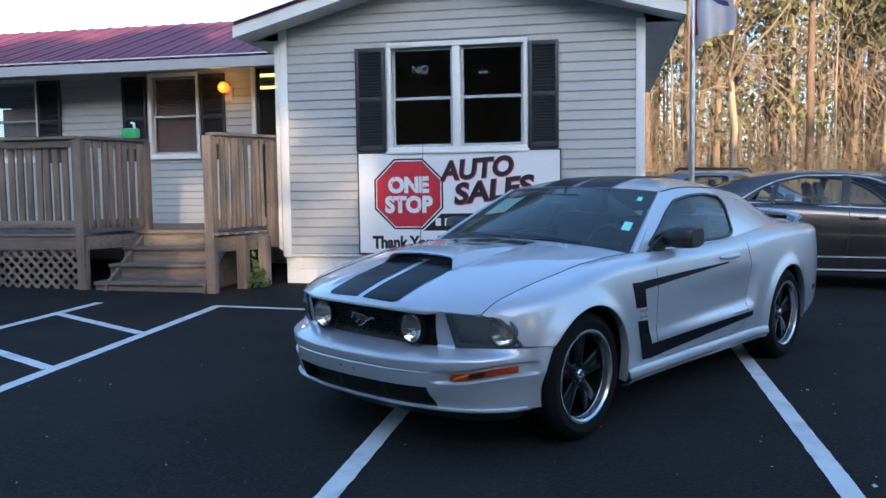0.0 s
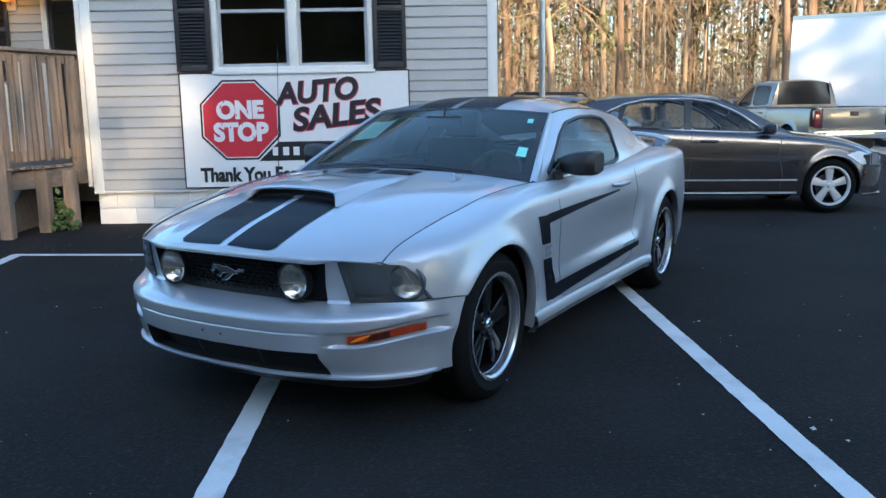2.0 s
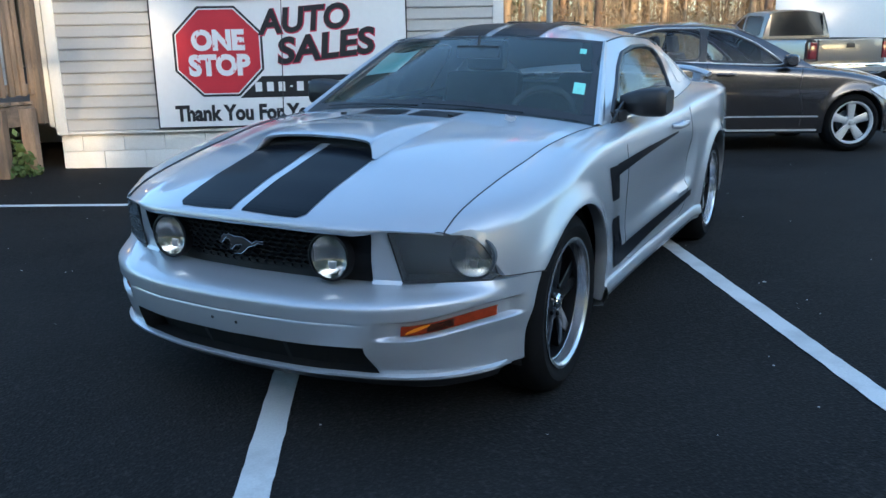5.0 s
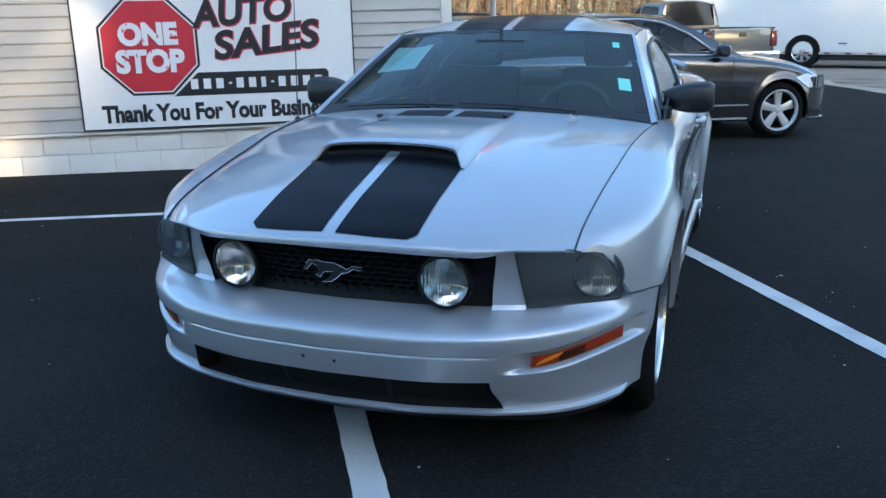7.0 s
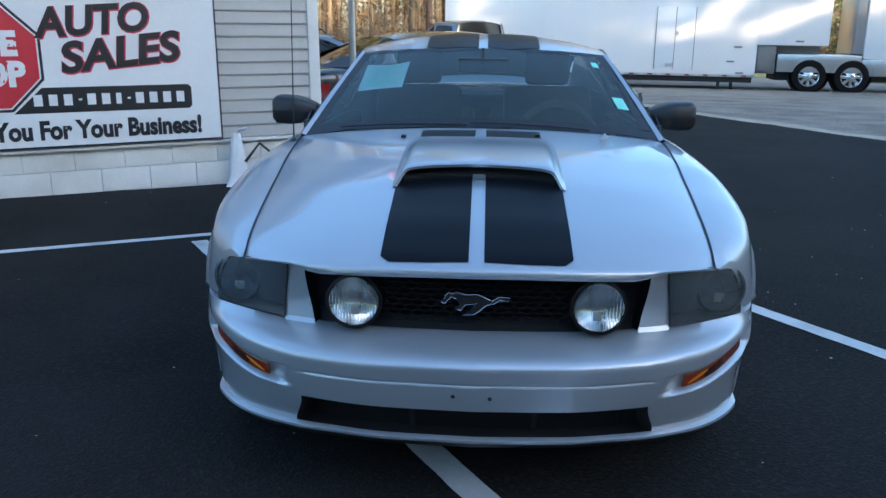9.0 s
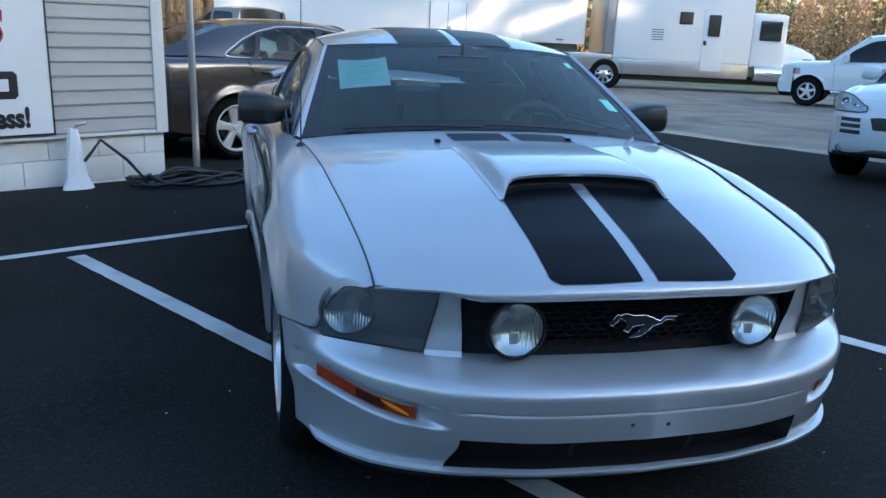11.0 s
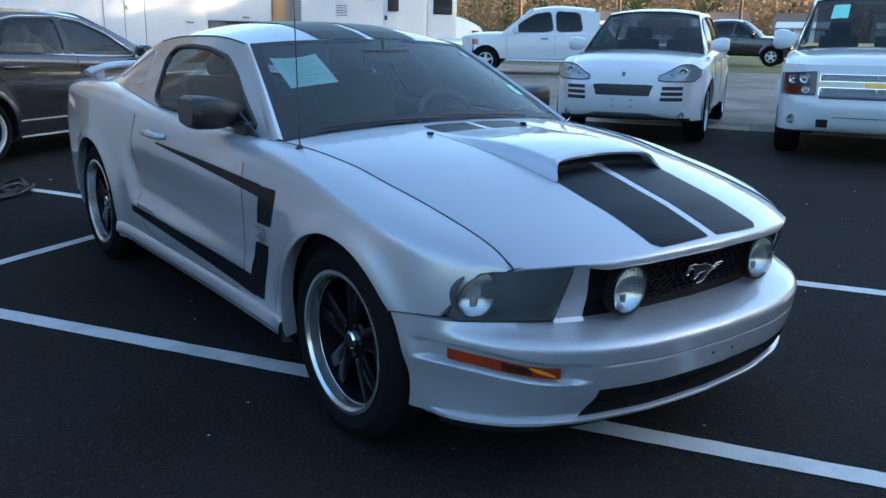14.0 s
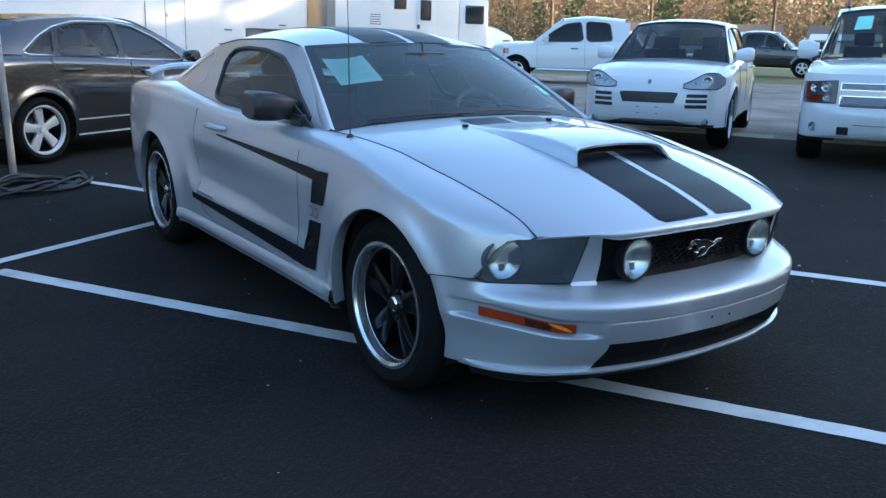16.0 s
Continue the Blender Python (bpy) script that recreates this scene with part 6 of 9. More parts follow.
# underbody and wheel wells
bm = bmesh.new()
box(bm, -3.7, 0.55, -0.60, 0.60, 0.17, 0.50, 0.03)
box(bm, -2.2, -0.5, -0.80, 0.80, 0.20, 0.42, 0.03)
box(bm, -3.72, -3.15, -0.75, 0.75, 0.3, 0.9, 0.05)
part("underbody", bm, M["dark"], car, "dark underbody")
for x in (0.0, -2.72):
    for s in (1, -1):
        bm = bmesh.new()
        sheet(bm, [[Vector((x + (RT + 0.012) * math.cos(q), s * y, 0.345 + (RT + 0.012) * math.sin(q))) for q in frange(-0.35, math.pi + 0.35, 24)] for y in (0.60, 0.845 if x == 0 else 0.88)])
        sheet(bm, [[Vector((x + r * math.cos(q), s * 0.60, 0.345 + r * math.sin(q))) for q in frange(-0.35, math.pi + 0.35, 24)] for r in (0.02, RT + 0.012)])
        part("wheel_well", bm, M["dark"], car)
GT_STYLE = dict(lug=M["rim_black"], lip=M["polished_lip"], lip_label="polished rim lip", face=M["rim_black"], dish=0.042, cone=0.012, w0=0.03, w1=0.022, split=(-1, 1), fan=0.042, cap=M["chrome"], cap_label="chrome centre cap")
for x in (0.0, -2.72):
    for s in (1, -1):
        wheel(car, x, s * (0.768 if x == 0 else 0.796), 0.342, 0.342, 0.235, 0.238, 5, GT_STYLE, 0.35)

# inside
bm = bmesh.new()
box(bm, -0.95, -0.46, -0.70, 0.70, 0.66, 0.92, 0.06)
box(bm, -0.98, -0.72, 0.12, 0.60, 0.80, 0.965, 0.05)
part("dashboard", bm, M["cloth"], car, "dark dashboard", 50)
bm = bmesh.new()
box(bm, -2.95, -0.5, -0.74, 0.74, 0.30, 0.40)
for s in (1, -1):
    box(bm, -2.1, -0.6, s * 0.76 - 0.03, s * 0.76 + 0.03, 0.4, 0.93)
box(bm, -3.15, -2.75, -0.66, 0.66, 0.90, 1.0, 0.02)
part("cabin_tub", bm, M["cloth"], car, "dark cabin lining")
bm = bmesh.new()
tube(bm, [Vector((-1.03, 0.36, 0.90)) + Matrix.Rotation(radians(-28), 3, "Y") @ Vector((0, 0.18 * math.cos(q), 0.18 * math.sin(q))) for q in frange(0, 2 * math.pi, 28)[:-1]], 0.016, 8, closed=True)
tube(bm, [(-1.03, 0.20, 0.90), (-1.02, 0.36, 0.88), (-1.03, 0.52, 0.90)], 0.02, 8)
tube(bm, [(-1.02, 0.36, 0.88), (-0.8, 0.36, 0.80)], 0.03, 8)
part("steering_wheel", bm, M["cloth"], car, "", 50)
for y in (0.37, -0.37):
    seat(car, -1.55, y, 0.40)
seat(car, -2.35, 0.30, 0.42, 0.5, 0.42, rest=False)
seat(car, -2.35, -0.30, 0.42, 0.5, 0.42, rest=False)
bm = bmesh.new()
box(bm, -1.10, -1.07, -0.12, 0.12, 1.20, 1.265, 0.012)
tube(bm, [(-1.08, 0, 1.25), (-1.10, 0, 1.31)], 0.008, 6)
part("rear_view_mirror", bm, M["plastic"], car, "", 40)


# ---- the other vehicles ----
M["grey_paint"] = paint("dark_grey_paint", (0.083, 0.077, 0.080), rough=0.24, metal=0.75)
M["white_paint"] = paint("white_paint", (0.655, 0.675, 0.70), rough=0.3, metal=0.0)
M["black_paint"] = paint("black_paint", (0.008, 0.008, 0.009), rough=0.2, metal=0.0)
M["pewter_paint"] = paint("pewter_paint", (0.145, 0.15, 0.155), rough=0.33, metal=0.55)
M["blue_paint"] = paint("blue_grey_paint", (0.16, 0.19, 0.23), rough=0.3, metal=0.55)
M["grey_plastic"] = mat("grey_plastic", (0.14, 0.145, 0.15), 0.5, vary=0.15)
ALLOY = dict(lip=M["alloy"], lip_label="silver alloy rim", face=M["alloy"], dish=0.03, cone=0.004, w0=0.034, w1=0.036, split=(0,), cap=M["alloy"])
ALLOY_WIDE = dict(ALLOY, w0=0.030, w1=0.052, cone=0.012)
ALLOY_DARK = dict(ALLOY, face=M["alloy"], w0=0.028, w1=0.03)


def stand(x, y, heading):
    """On the sloping lot, facing a heading in degrees."""
    h = radians(heading)
    f = Vector((math.cos(h), math.sin(h), 0))
    z0 = ground_z(x, y)
    z1 = ground_z(x - 2.8 * f.x, y - 2.8 * f.y)
    return Matrix.Translation((x, y, z0)) @ Matrix.Rotation(h, 4, "Z") @ Matrix.Rotation(math.atan2(z1 - z0, 2.8), 4, "Y")


def make_car(name, m, label, category, s):
    """A car from a table of lines. Returns the thing, its skin and its parts."""
    shp = Shape(s["wid"], s["top_y"], s["top_z"], s["sill"], s["arches"], s["x_front"], s["x_rear"], s["plan"], s["nose"], tuck=s.get("tuck", 0.05), tumble=s.get("tumble", 0.04), round_top=s.get("round_top", 0.08), inset=s.get("inset"))
    col = s["paint"]
    c = thing(name, m, label, category)
    o = {"thing": c, "shp": shp}
    o["body"] = part("body", both(lambda b: shp.side_panel(b, 90, 14)), col, c, "", 38)
    zlo, zhi = s["front_z"]
    bm = bmesh.new()
    for k in (1, -1):
        sheet(bm, [[shp.front(u, z, 0, k) for u in frange(0, 1, 30)] for z in frange(zlo, zhi, 20)], k < 0)
    bmesh.ops.remove_doubles(bm, verts=bm.verts, dist=0.0006)
    o["front"] = part("front_bumper", bm, col, c, "", 38)
    # hood
    cx = s["cowl_x"]
    crown = s.get("crown", 0.05)
    bm = bmesh.new()
    rows = []
    for t in frange(0, 1, 24):
        row = []
        for v in frange(-1, 1, 28):
            u = shp.u_of(shp.ty(shp.x1) * abs(v))
            xf = shp.front(u, zhi, 0).x if abs(v) < 0.999 else shp.x1
            x = xf + (cx - 0.1 * abs(v) ** 2 - xf) * t
            xe = shp.x1 + (cx - 0.1 - shp.x1) * t
            ye, ze = shp.ty(xe), shp.tz(xe)
            zf = zhi
            k = 1 - (1 - min(1, t / 0.12)) ** 2 if t < 0.12 else 1
            z = ze + crown * (1 - abs(v) ** 2.4)
            z = zf + (z - zf) * k if t < 0.12 else z
            row.append(Vector((x, (1 if v >= 0 else -1) * ye * abs(v), z)))
        rows.append(row)
    sheet(bm, rows)
    o["hood"] = part("hood", bm, col, c, "", 38)
    # cabin
    cb = Cabin(s["belt_y"], s["belt_z"], s["rail_y"], s["rail_z"])
    xa, xb = s["belt_y"][0][0], s["belt_y"][-1][0]
    polys = [rounded(p, 3, 0.2) for p in s["glass"]]
    o["cabin"] = part("cabin", both(lambda b: cb.skin(b, xa, xb, polys, 100, 18)), s.get("pillar", col), c, "", 40)
    for k in (1, -1):
        for poly in polys:
            bm, tb = bmesh.new(), bmesh.new()
            cb.pane(bm, poly, -0.003)
            cb.trim(tb, poly, s.get("trim_r", 0.012), 0.0)
            for b in (bm, tb):
                if k < 0:
                    for v in b.verts:
                        v.co.y = -v.co.y
            w = part("side_window", bm, s.get("glass_mat", M["side_glass"]), o["cabin"], "", 60)
            w.visible_shadow = False
            part("window_trim", tb, s.get("trim", M["plastic"]), w, "", 50)
    o["cb"] = cb
    rc, f0, r0 = curve(*s["roof"]), s["roof_x"][0], s["roof_x"][1]

    def roof_pt(t, v, sg, lift=0.0):
        fx, rx = f0 - 0.08 * v * v, r0 + 0.04 * v * v
        x = fx + (rx - fx) * t
        xe = f0 - 0.08 + (r0 + 0.04 - f0 + 0.08) * t
        xc = f0 + (r0 - f0) * t
        return Vector((x, sg * cb.ry(xe) * v, cb.rz(xe) + (rc(xc) - cb.rz(xe)) * (1 - v ** 2.8) + lift))
    bm = bmesh.new()
    sheet(bm, [[roof_pt(t, abs(v), 1 if v >= 0 else -1) for v in frange(-1, 1, 24)] for t in frange(0, 1, 20)])
    o["roof"] = part("roof", bm, col, c, "", 40)
    lx, lz, ly, dz = s["shield"]
    low = lambda a: Vector((lx - 0.10 * (2 * a - 1) ** 2, ly * (2 * a - 1), lz - dz * (2 * a - 1) ** 2))
    high = lambda a: roof_pt(0, abs(2 * a - 1) * 0.985, 1 if a >= 0.5 else -1, -0.003)
    bm = bmesh.new()
    lerp_patch(bm, low, high, 24, 10, lambda a, t: Vector((0.02, 0, 0.015)) * math.sin(math.pi * t))
    o["shield"] = part("windshield", bm, M["car_glass"], c, "", 70)
    o["shield"].visible_shadow = False
    bm = bmesh.new()
    bulge = lambda a, t: Vector((0.02, 0, 0.015)) * math.sin(math.pi * t) + Vector((0.002, 0, 0.003))
    wsp = lambda a, t: low(a).lerp(high(a), t) + bulge(a, t)
    o["ws"] = wsp
    grid = [wsp(a, 0.0) for a in frange(0, 1, 20)] + [wsp(1, t) for t in frange(0.1, 1, 8)] + [wsp(a, 1) for a in frange(0.95, 0, 19)] + [wsp(0, t) for t in frange(0.9, 0.1, 8)]
    tube(bm, grid, 0.014, 5, closed=True)
    part("windshield_seal", bm, M["plastic"], o["shield"], "", 50)
    bm = bmesh.new()
    sheet(bm, [[low(a) + Vector((d, 0, e)) for a in frange(0, 1, 20)] for d, e in ((0.13, -0.035), (0.0, 0.012))])
    part("cowl", bm, M["plastic"], c, "", 40)
    # back
    bx, bz, by = s["back_glass"]
    bm = bmesh.new()
    lo2 = lambda a: Vector((bx, by * (2 * a - 1), bz))
    hi2 = lambda a: roof_pt(1, abs(2 * a - 1) * 0.97, 1 if a >= 0.5 else -1, -0.003)
    lerp_patch(bm, hi2, lo2, 16, 8)
    part("rear_window", bm, s.get("rear_mat", M["side_glass"]), c, "", 70).visible_shadow = False
    bm = bmesh.new()
    xr = shp.x0
    if s.get("deck", True):
        sheet(bm, [[Vector((x, shp.ty(x) * v, shp.tz(x) + 0.03 * (1 - abs(v) ** 2.5))) for v in frange(-1, 1, 16)] for x in frange(bx + 0.06, xr, 10)])
    sheet(bm, [[Vector((xr - 0.05 * (1 - abs(v) ** 3) * (1 if z < shp.tz(xr) else 0), (shp.ty(xr) if k == 0 else shp.wid(xr)) * v, z)) for v in frange(-1, 1, 16)] for k, z in ((0, shp.tz(xr)), (1, shp.tz(xr) - 0.1), (1, shp.tz(xr) - 0.3), (1, 0.5), (1, shp.sill(xr)))])
    o["rear"] = part("rear_panel", bm, col, c, "", 38)
    # wells, floor, wheels
    r, w, rim, ns, style = s["wheel"]
    bm = bmesh.new()
    zf = s.get("floor", 0.22)
    box(bm, xr + 0.15, 0.4, -0.62, 0.62, zf, zf + 0.3, 0.03)
    part("underbody", bm, M["dark"], c, "dark underbody")
    for cx_, cz, ra in s["arches"]:
        for k in (1, -1):
            bm = bmesh.new()
            wv = shp.wid(cx_) - 0.035
            sheet(bm, [[Vector((cx_ + (ra + 0.012) * math.cos(q), k * y, cz + (ra + 0.012) * math.sin(q))) for q in frange(-0.3, math.pi + 0.3, 20)] for y in (0.58, wv)])
            sheet(bm, [[Vector((cx_ + q2 * math.cos(q), k * 0.58, cz + q2 * math.sin(q))) for q in frange(-0.3, math.pi + 0.3, 20)] for q2 in (0.02, ra + 0.012)])
            part("wheel_well", bm, M["dark"], c)
            wheel(c, cx_, k * (shp.wid(cx_) - w / 2 - 0.015), r, r, w, rim, ns, style, 0.3 + 0.9 * cx_)
    # seats and dash
    bm = bmesh.new()
    zb = s["belt_z"][-1][1]
    box(bm, lx - 0.45, lx - 0.02, -ly * 0.92, ly * 0.92, zb - 0.3, zb - 0.02, 0.05)
    part("dashboard", bm, M["cloth"], c, "", 50)
    for sx in s["seats"]:
        for y in (0.37, -0.37):
            seat(c, sx, y, zb - 0.52, 0.5, 0.62)
    mx, mz, mw, mh = s["mirror"]
    for k in (1, -1):
        bm = bmesh.new()
        yb = cb.by(mx)
        grid = []
        for t in frange(0, 1, 8):
            a = (0.55 + 0.45 * math.sin(min(1, t * 1.7) * math.pi / 2)) * (1 - 0.3 * sstep(0.85, 1, t))
            grid.append([Vector((mx + 0.08 * a * math.copysign(abs(math.cos(q)) ** 0.7, math.cos(q)) - 0.02 * t, k * (yb + 0.02 + mw * t), mz + mh * a * math.copysign(abs(math.sin(q)) ** 0.7, math.sin(q)))) for q in frange(0, 2 * math.pi, 16)])
        sheet(bm, grid)
        bm.faces.new([bm.verts.new(p) for p in grid[-1][:-1]])
        bm.faces.new([bm.verts.new(p) for p in grid[0][:-1]])
        part("side_mirror", bm, s.get("mirror_paint", col), c, "", 45)
    for dx, dz_ in s.get("handles", ()):
        for k in (1, -1):
            bm = bmesh.new()
            tube(bm, [shp.on_side(dx + d, dz_, e, k) for d, e in ((0.1, 0.0), (0.08, 0.03), (0.0, 0.038), (-0.08, 0.03), (-0.1, 0.0))], 0.016, 8)
            part("door_handle", bm, s.get("handle_mat", col), o["body"], "", 50)
    for gap in s.get("gaps", ()):
        for k in (1, -1):
            bm = bmesh.new()
            pts = []
            for p, q in zip(gap, gap[1:]):
                pts += [(p[0] + (q[0] - p[0]) * t / 4, p[1] + (q[1] - p[1]) * t / 4) for t in range(4)]
            tube(bm, [shp.on_side(x, z, 0.0005, k) for x, z in pts + [gap[-1]]], 0.004, 5)
            part("door_gap", bm, M["plastic"], o["body"])
    return o


def front_piece(o, name, y0, y1, z0, z1, material, off=0.006, label="", parent=None, nu=12, nz=4, depth=0.02, sides=(1, -1)):
    """A lamp, grille or badge laid on the front skin."""
    out = []
    for k in sides:
        bm = bmesh.new()
        o["shp"].patch(bm, y0, y1, z0, z1, nu, nz, lambda y, z: off, k, depth)
        out.append(part(name, bm, material, parent or o["thing"], label, 40))
    return out


def lamp_unit(o, y0, y1, z0, z1, label="clear headlight", bowls=((0.5, 0.5, 0.06),), amber=(), off=0.004, bucket=None):
    shp = o["shp"]
    for k in (1, -1):
        bm = bmesh.new()
        shp.patch(bm, y0, y1, z0, z1, 14, 6, lambda y, z: off - 0.002, k, 0.01)
        hl = part("headlight", bm, bucket or M["lamp_bucket"], o["thing"], label, 40)
        for fy, fz, r in bowls:
            yy = y0 + (y1 - y0) * fy
            lo, hi = z0(yy) if callable(z0) else z0, z1(yy) if callable(z1) else z1
            p = shp.front(shp.u_of(yy), lo + (hi - lo) * fz, off + 0.004, k)
            bm = bmesh.new()
            lathe(bm, [(r, 0.0), (r * 0.92, 0.004), (r * 0.8, -0.002), (r * 0.5, -0.006), (0.001, 0.002)], Matrix.Translation(p) @ Matrix.Rotation(radians(-90 + k * 20), 4, "Z"), 20)
            part("headlight_bowl", bm, M["reflector"], hl, "", 40)
        for box_ in amber:
            bm = bmesh.new()
            shp.patch(bm, *box_, 6, 3, lambda y, z: off + 0.004, k)
            part("turn_signal", bm, M["amber"], hl, "amber signal", 40)
        bm = bmesh.new()
        g = shp.patch(bm, y0, y1, z0, z1, 14, 6, lambda y, z: off + 0.012, k)
        part("headlight_lens", bm, M["lamp_glass"], hl, "", 60).visible_shadow = False
        bm = bmesh.new()
        tube(bm, g[0] + [r[-1] for r in g][1:] + g[-1][::-1][1:] + [r[0] for r in g][::-1][1:-1], 0.0055, 5, closed=True)
        part("headlight_seal", bm, M["plastic"], hl, "", 50)


# dark grey sedan
SEDAN = dict(
    paint=M["grey_paint"], wid=[(-4.0, 0.74), (-3.9, 0.80), (-3.6, 0.87), (-2.9, 0.925), (-1.5, 0.925), (-0.3, 0.915), (0.2, 0.895), (0.38, 0.868), (0.5, 0.80), (0.6, 0.72)],
    top_y=[(-4.0, 0.62), (-3.5, 0.68), (-2.9, 0.75), (-1.5, 0.80), (-0.4, 0.77), (0.3, 0.72), (0.6, 0.64)],
    top_z=[(-4.0, 0.98), (-3.6, 1.04), (-2.9, 1.045), (-1.5, 0.985), (-0.4, 0.93), (0.1, 0.87), (0.6, 0.72)],
    sill=[(-4.0, 0.42), (-3.4, 0.28), (-2.4, 0.22), (-0.4, 0.21), (0.36, 0.22), (0.38, 0.5), (0.48, 0.56), (0.6, 0.66)],
    arches=[(0, 0.33, 0.355), (-2.9, 0.33, 0.36)], x_front=0.6, x_rear=-4.0,
    plan=[(0, 0), (0.3, 0.03), (0.5, 0.09), (0.65, 0.17), (0.77, 0.28), (0.84, 0.4), (0.868, 0.5)], nose=[(0.2, 0.80), (0.3, 0.88), (0.5, 0.88), (0.62, 0.82), (0.72, 0.75)], front_z=(0.2, 0.70), cowl_x=-0.32, crown=0.05,
    belt_y=[(-3.75, 0.69), (-3.2, 0.75), (-2.5, 0.79), (-1.5, 0.805), (-0.7, 0.79), (-0.42, 0.765)], belt_z=[(-3.75, 1.045), (-3.2, 1.05), (-2.5, 1.02), (-1.5, 0.985), (-0.7, 0.95), (-0.42, 0.93)],
    rail_y=[(-3.75, 0.66), (-3.3, 0.60), (-2.7, 0.57), (-2.0, 0.585), (-1.3, 0.58), (-0.8, 0.69), (-0.42, 0.762)], rail_z=[(-3.75, 1.055), (-3.3, 1.20), (-2.7, 1.37), (-2.0, 1.415), (-1.3, 1.36), (-0.8, 1.14), (-0.42, 0.935)],
    glass=[[(-0.82, 0.985), (-1.12, 1.2), (-1.4, 1.32), (-1.66, 1.355), (-1.71, 1.01)], [(-1.77, 1.015), (-1.73, 1.36), (-2.2, 1.355), (-2.46, 1.30), (-2.57, 1.04)], [(-2.61, 1.045), (-2.51, 1.285), (-2.68, 1.215), (-2.92, 1.065)]],
    trim=M["plastic"], trim_r=0.012, glass_mat=M["sedan_glass"], rear_mat=M["sedan_glass"], roof=[(-1.2, 1.42), (-1.8, 1.465), (-2.4, 1.45), (-2.85, 1.39)], roof_x=(-1.2, -2.85), shield=(-0.38, 0.985, 0.75, 0.05), back_glass=(-3.55, 1.07, 0.58),
    wheel=(0.325, 0.235, 0.232, 5, ALLOY_WIDE), seats=(-1.5, -2.45), mirror=(-0.78, 1.02, 0.2, 0.07), handles=((-1.5, 0.87), (-2.5, 0.90)), handle_mat=M["grey_paint"],
    gaps=[[(-0.62, 0.93), (-0.66, 0.7), (-0.6, 0.45), (-0.62, 0.3)], [(-1.71, 0.98), (-1.72, 0.6), (-1.75, 0.3)], [(-2.75, 1.03), (-2.68, 0.85), (-2.55, 0.68), (-2.48, 0.45)]])
o = make_car("sedan", stand(5.10, 12.2, -2.0), "dark grey four-door sedan with five-spoke alloy wheels", "car", SEDAN)
for k in (1, -1):
    bm = bmesh.new()
    loop = [o["cb"].on(x, z, 0.004) for x, z in rounded([(-0.76, 0.965), (-1.1, 1.215), (-1.4, 1.345), (-1.68, 1.38), (-2.2, 1.378), (-2.48, 1.318), (-2.7, 1.225), (-2.98, 1.055), (-2.4, 1.02), (-1.7, 0.995)], 3, 0.2)]
    tube(bm, [Vector((p.x, k * p.y, p.z)) for p in loop], 0.007, 6, closed=True)
    for pts, w in (([(-1.745, 1.0), (-1.69, 1.37)], 0.085), ([(-2.595, 1.035), (-2.485, 1.31)], 0.055)):
        pb = bmesh.new()
        ribbon(pb, [(pts[0][0] + (pts[1][0] - pts[0][0]) * t, pts[0][1] + (pts[1][1] - pts[0][1]) * t) for t in frange(0, 1, 8)], lambda x, z, e: (lambda q: Vector((q.x, k * q.y, q.z)))(o["cb"].on(x, z, e)), w, 0.006)
        part("door_pillar", pb, M["plastic"], o["cabin"], "black pillar between the windows")
    part("window_chrome", bm, M["bright_trim"], o["cabin"], "chrome line round the windows", 50)
    bm = bmesh.new()
    ribbon(bm, [(x, 0.40) for x in frange(-2.5, -0.42, 16)], lambda x, z, e: o["shp"].on_side(x, z, e, k), 0.014, 0.006)
    part("chrome_strip", bm, M["bright_trim"], o["body"], "thin chrome strip")
    bm = bmesh.new()
    ribbon(bm, [(x, 0.245) for x in frange(-2.5, -0.42, 16)], lambda x, z, e: o["shp"].on_side(x, z, e, k), 0.02, 0.012)
    part("sill_strip", bm, M["bright_trim"], o["body"], "bright sill strip")
    bm = bmesh.new()
    sheet(bm, [[o["shp"].on_side(x, z, 0.006, k) for z in frange(0.72, 0.88, 4)] for x in frange(-3.97, -3.68, 6)])
    part("tail_light", bm, M["red_lens"], o["thing"], "red tail light", 40)
    bm = bmesh.new()
    sheet(bm, [[o["shp"].on_side(x, z, 0.008, k) for z in frange(0.47, 0.50, 2)] for x in frange(0.40, 0.52, 4)])
    part("marker_lamp", bm, M["amber"], o["body"], "amber side marker")
    bm = bmesh.new()
    patch_poly(bm, [(0.16, 0.70), (0.36, 0.58), (0.52, 0.60), (0.50, 0.69), (0.32, 0.745)], lambda x, z, e: o["shp"].on_side(x, min(z, o["shp"].tz(x) - 0.04), e, k), 0.008, 12, 6)
    part("headlight_side", bm, M["lamp_bucket"], o["thing"], "clear wrap-round headlight end", 40)
lamp_unit(o, 0.50, 0.84, lambda y: 0.56 + 0.03 * (y - 0.5), lambda y: 0.69 + 0.03 * sstep(0.5, 0.8, y), bowls=((0.35, 0.5, 0.05), (0.7, 0.5, 0.05)))
front_piece(o, "grille", 0.0, 0.42, 0.46, 0.68, M["grey_plastic"], 0.004, "dark grille")
bm = bmesh.new()
for k in (1, -1):
    sheet(bm, [[o["shp"].front(u, z, e, k) for u in frange(0, 1, 20)] for z, e in ((0.235, -0.01), (0.23, 0.03), (0.205, 0.03), (0.2, -0.02))], k < 0)
part("front_lip", bm, M["grey_paint"], o["front"], "", 40)

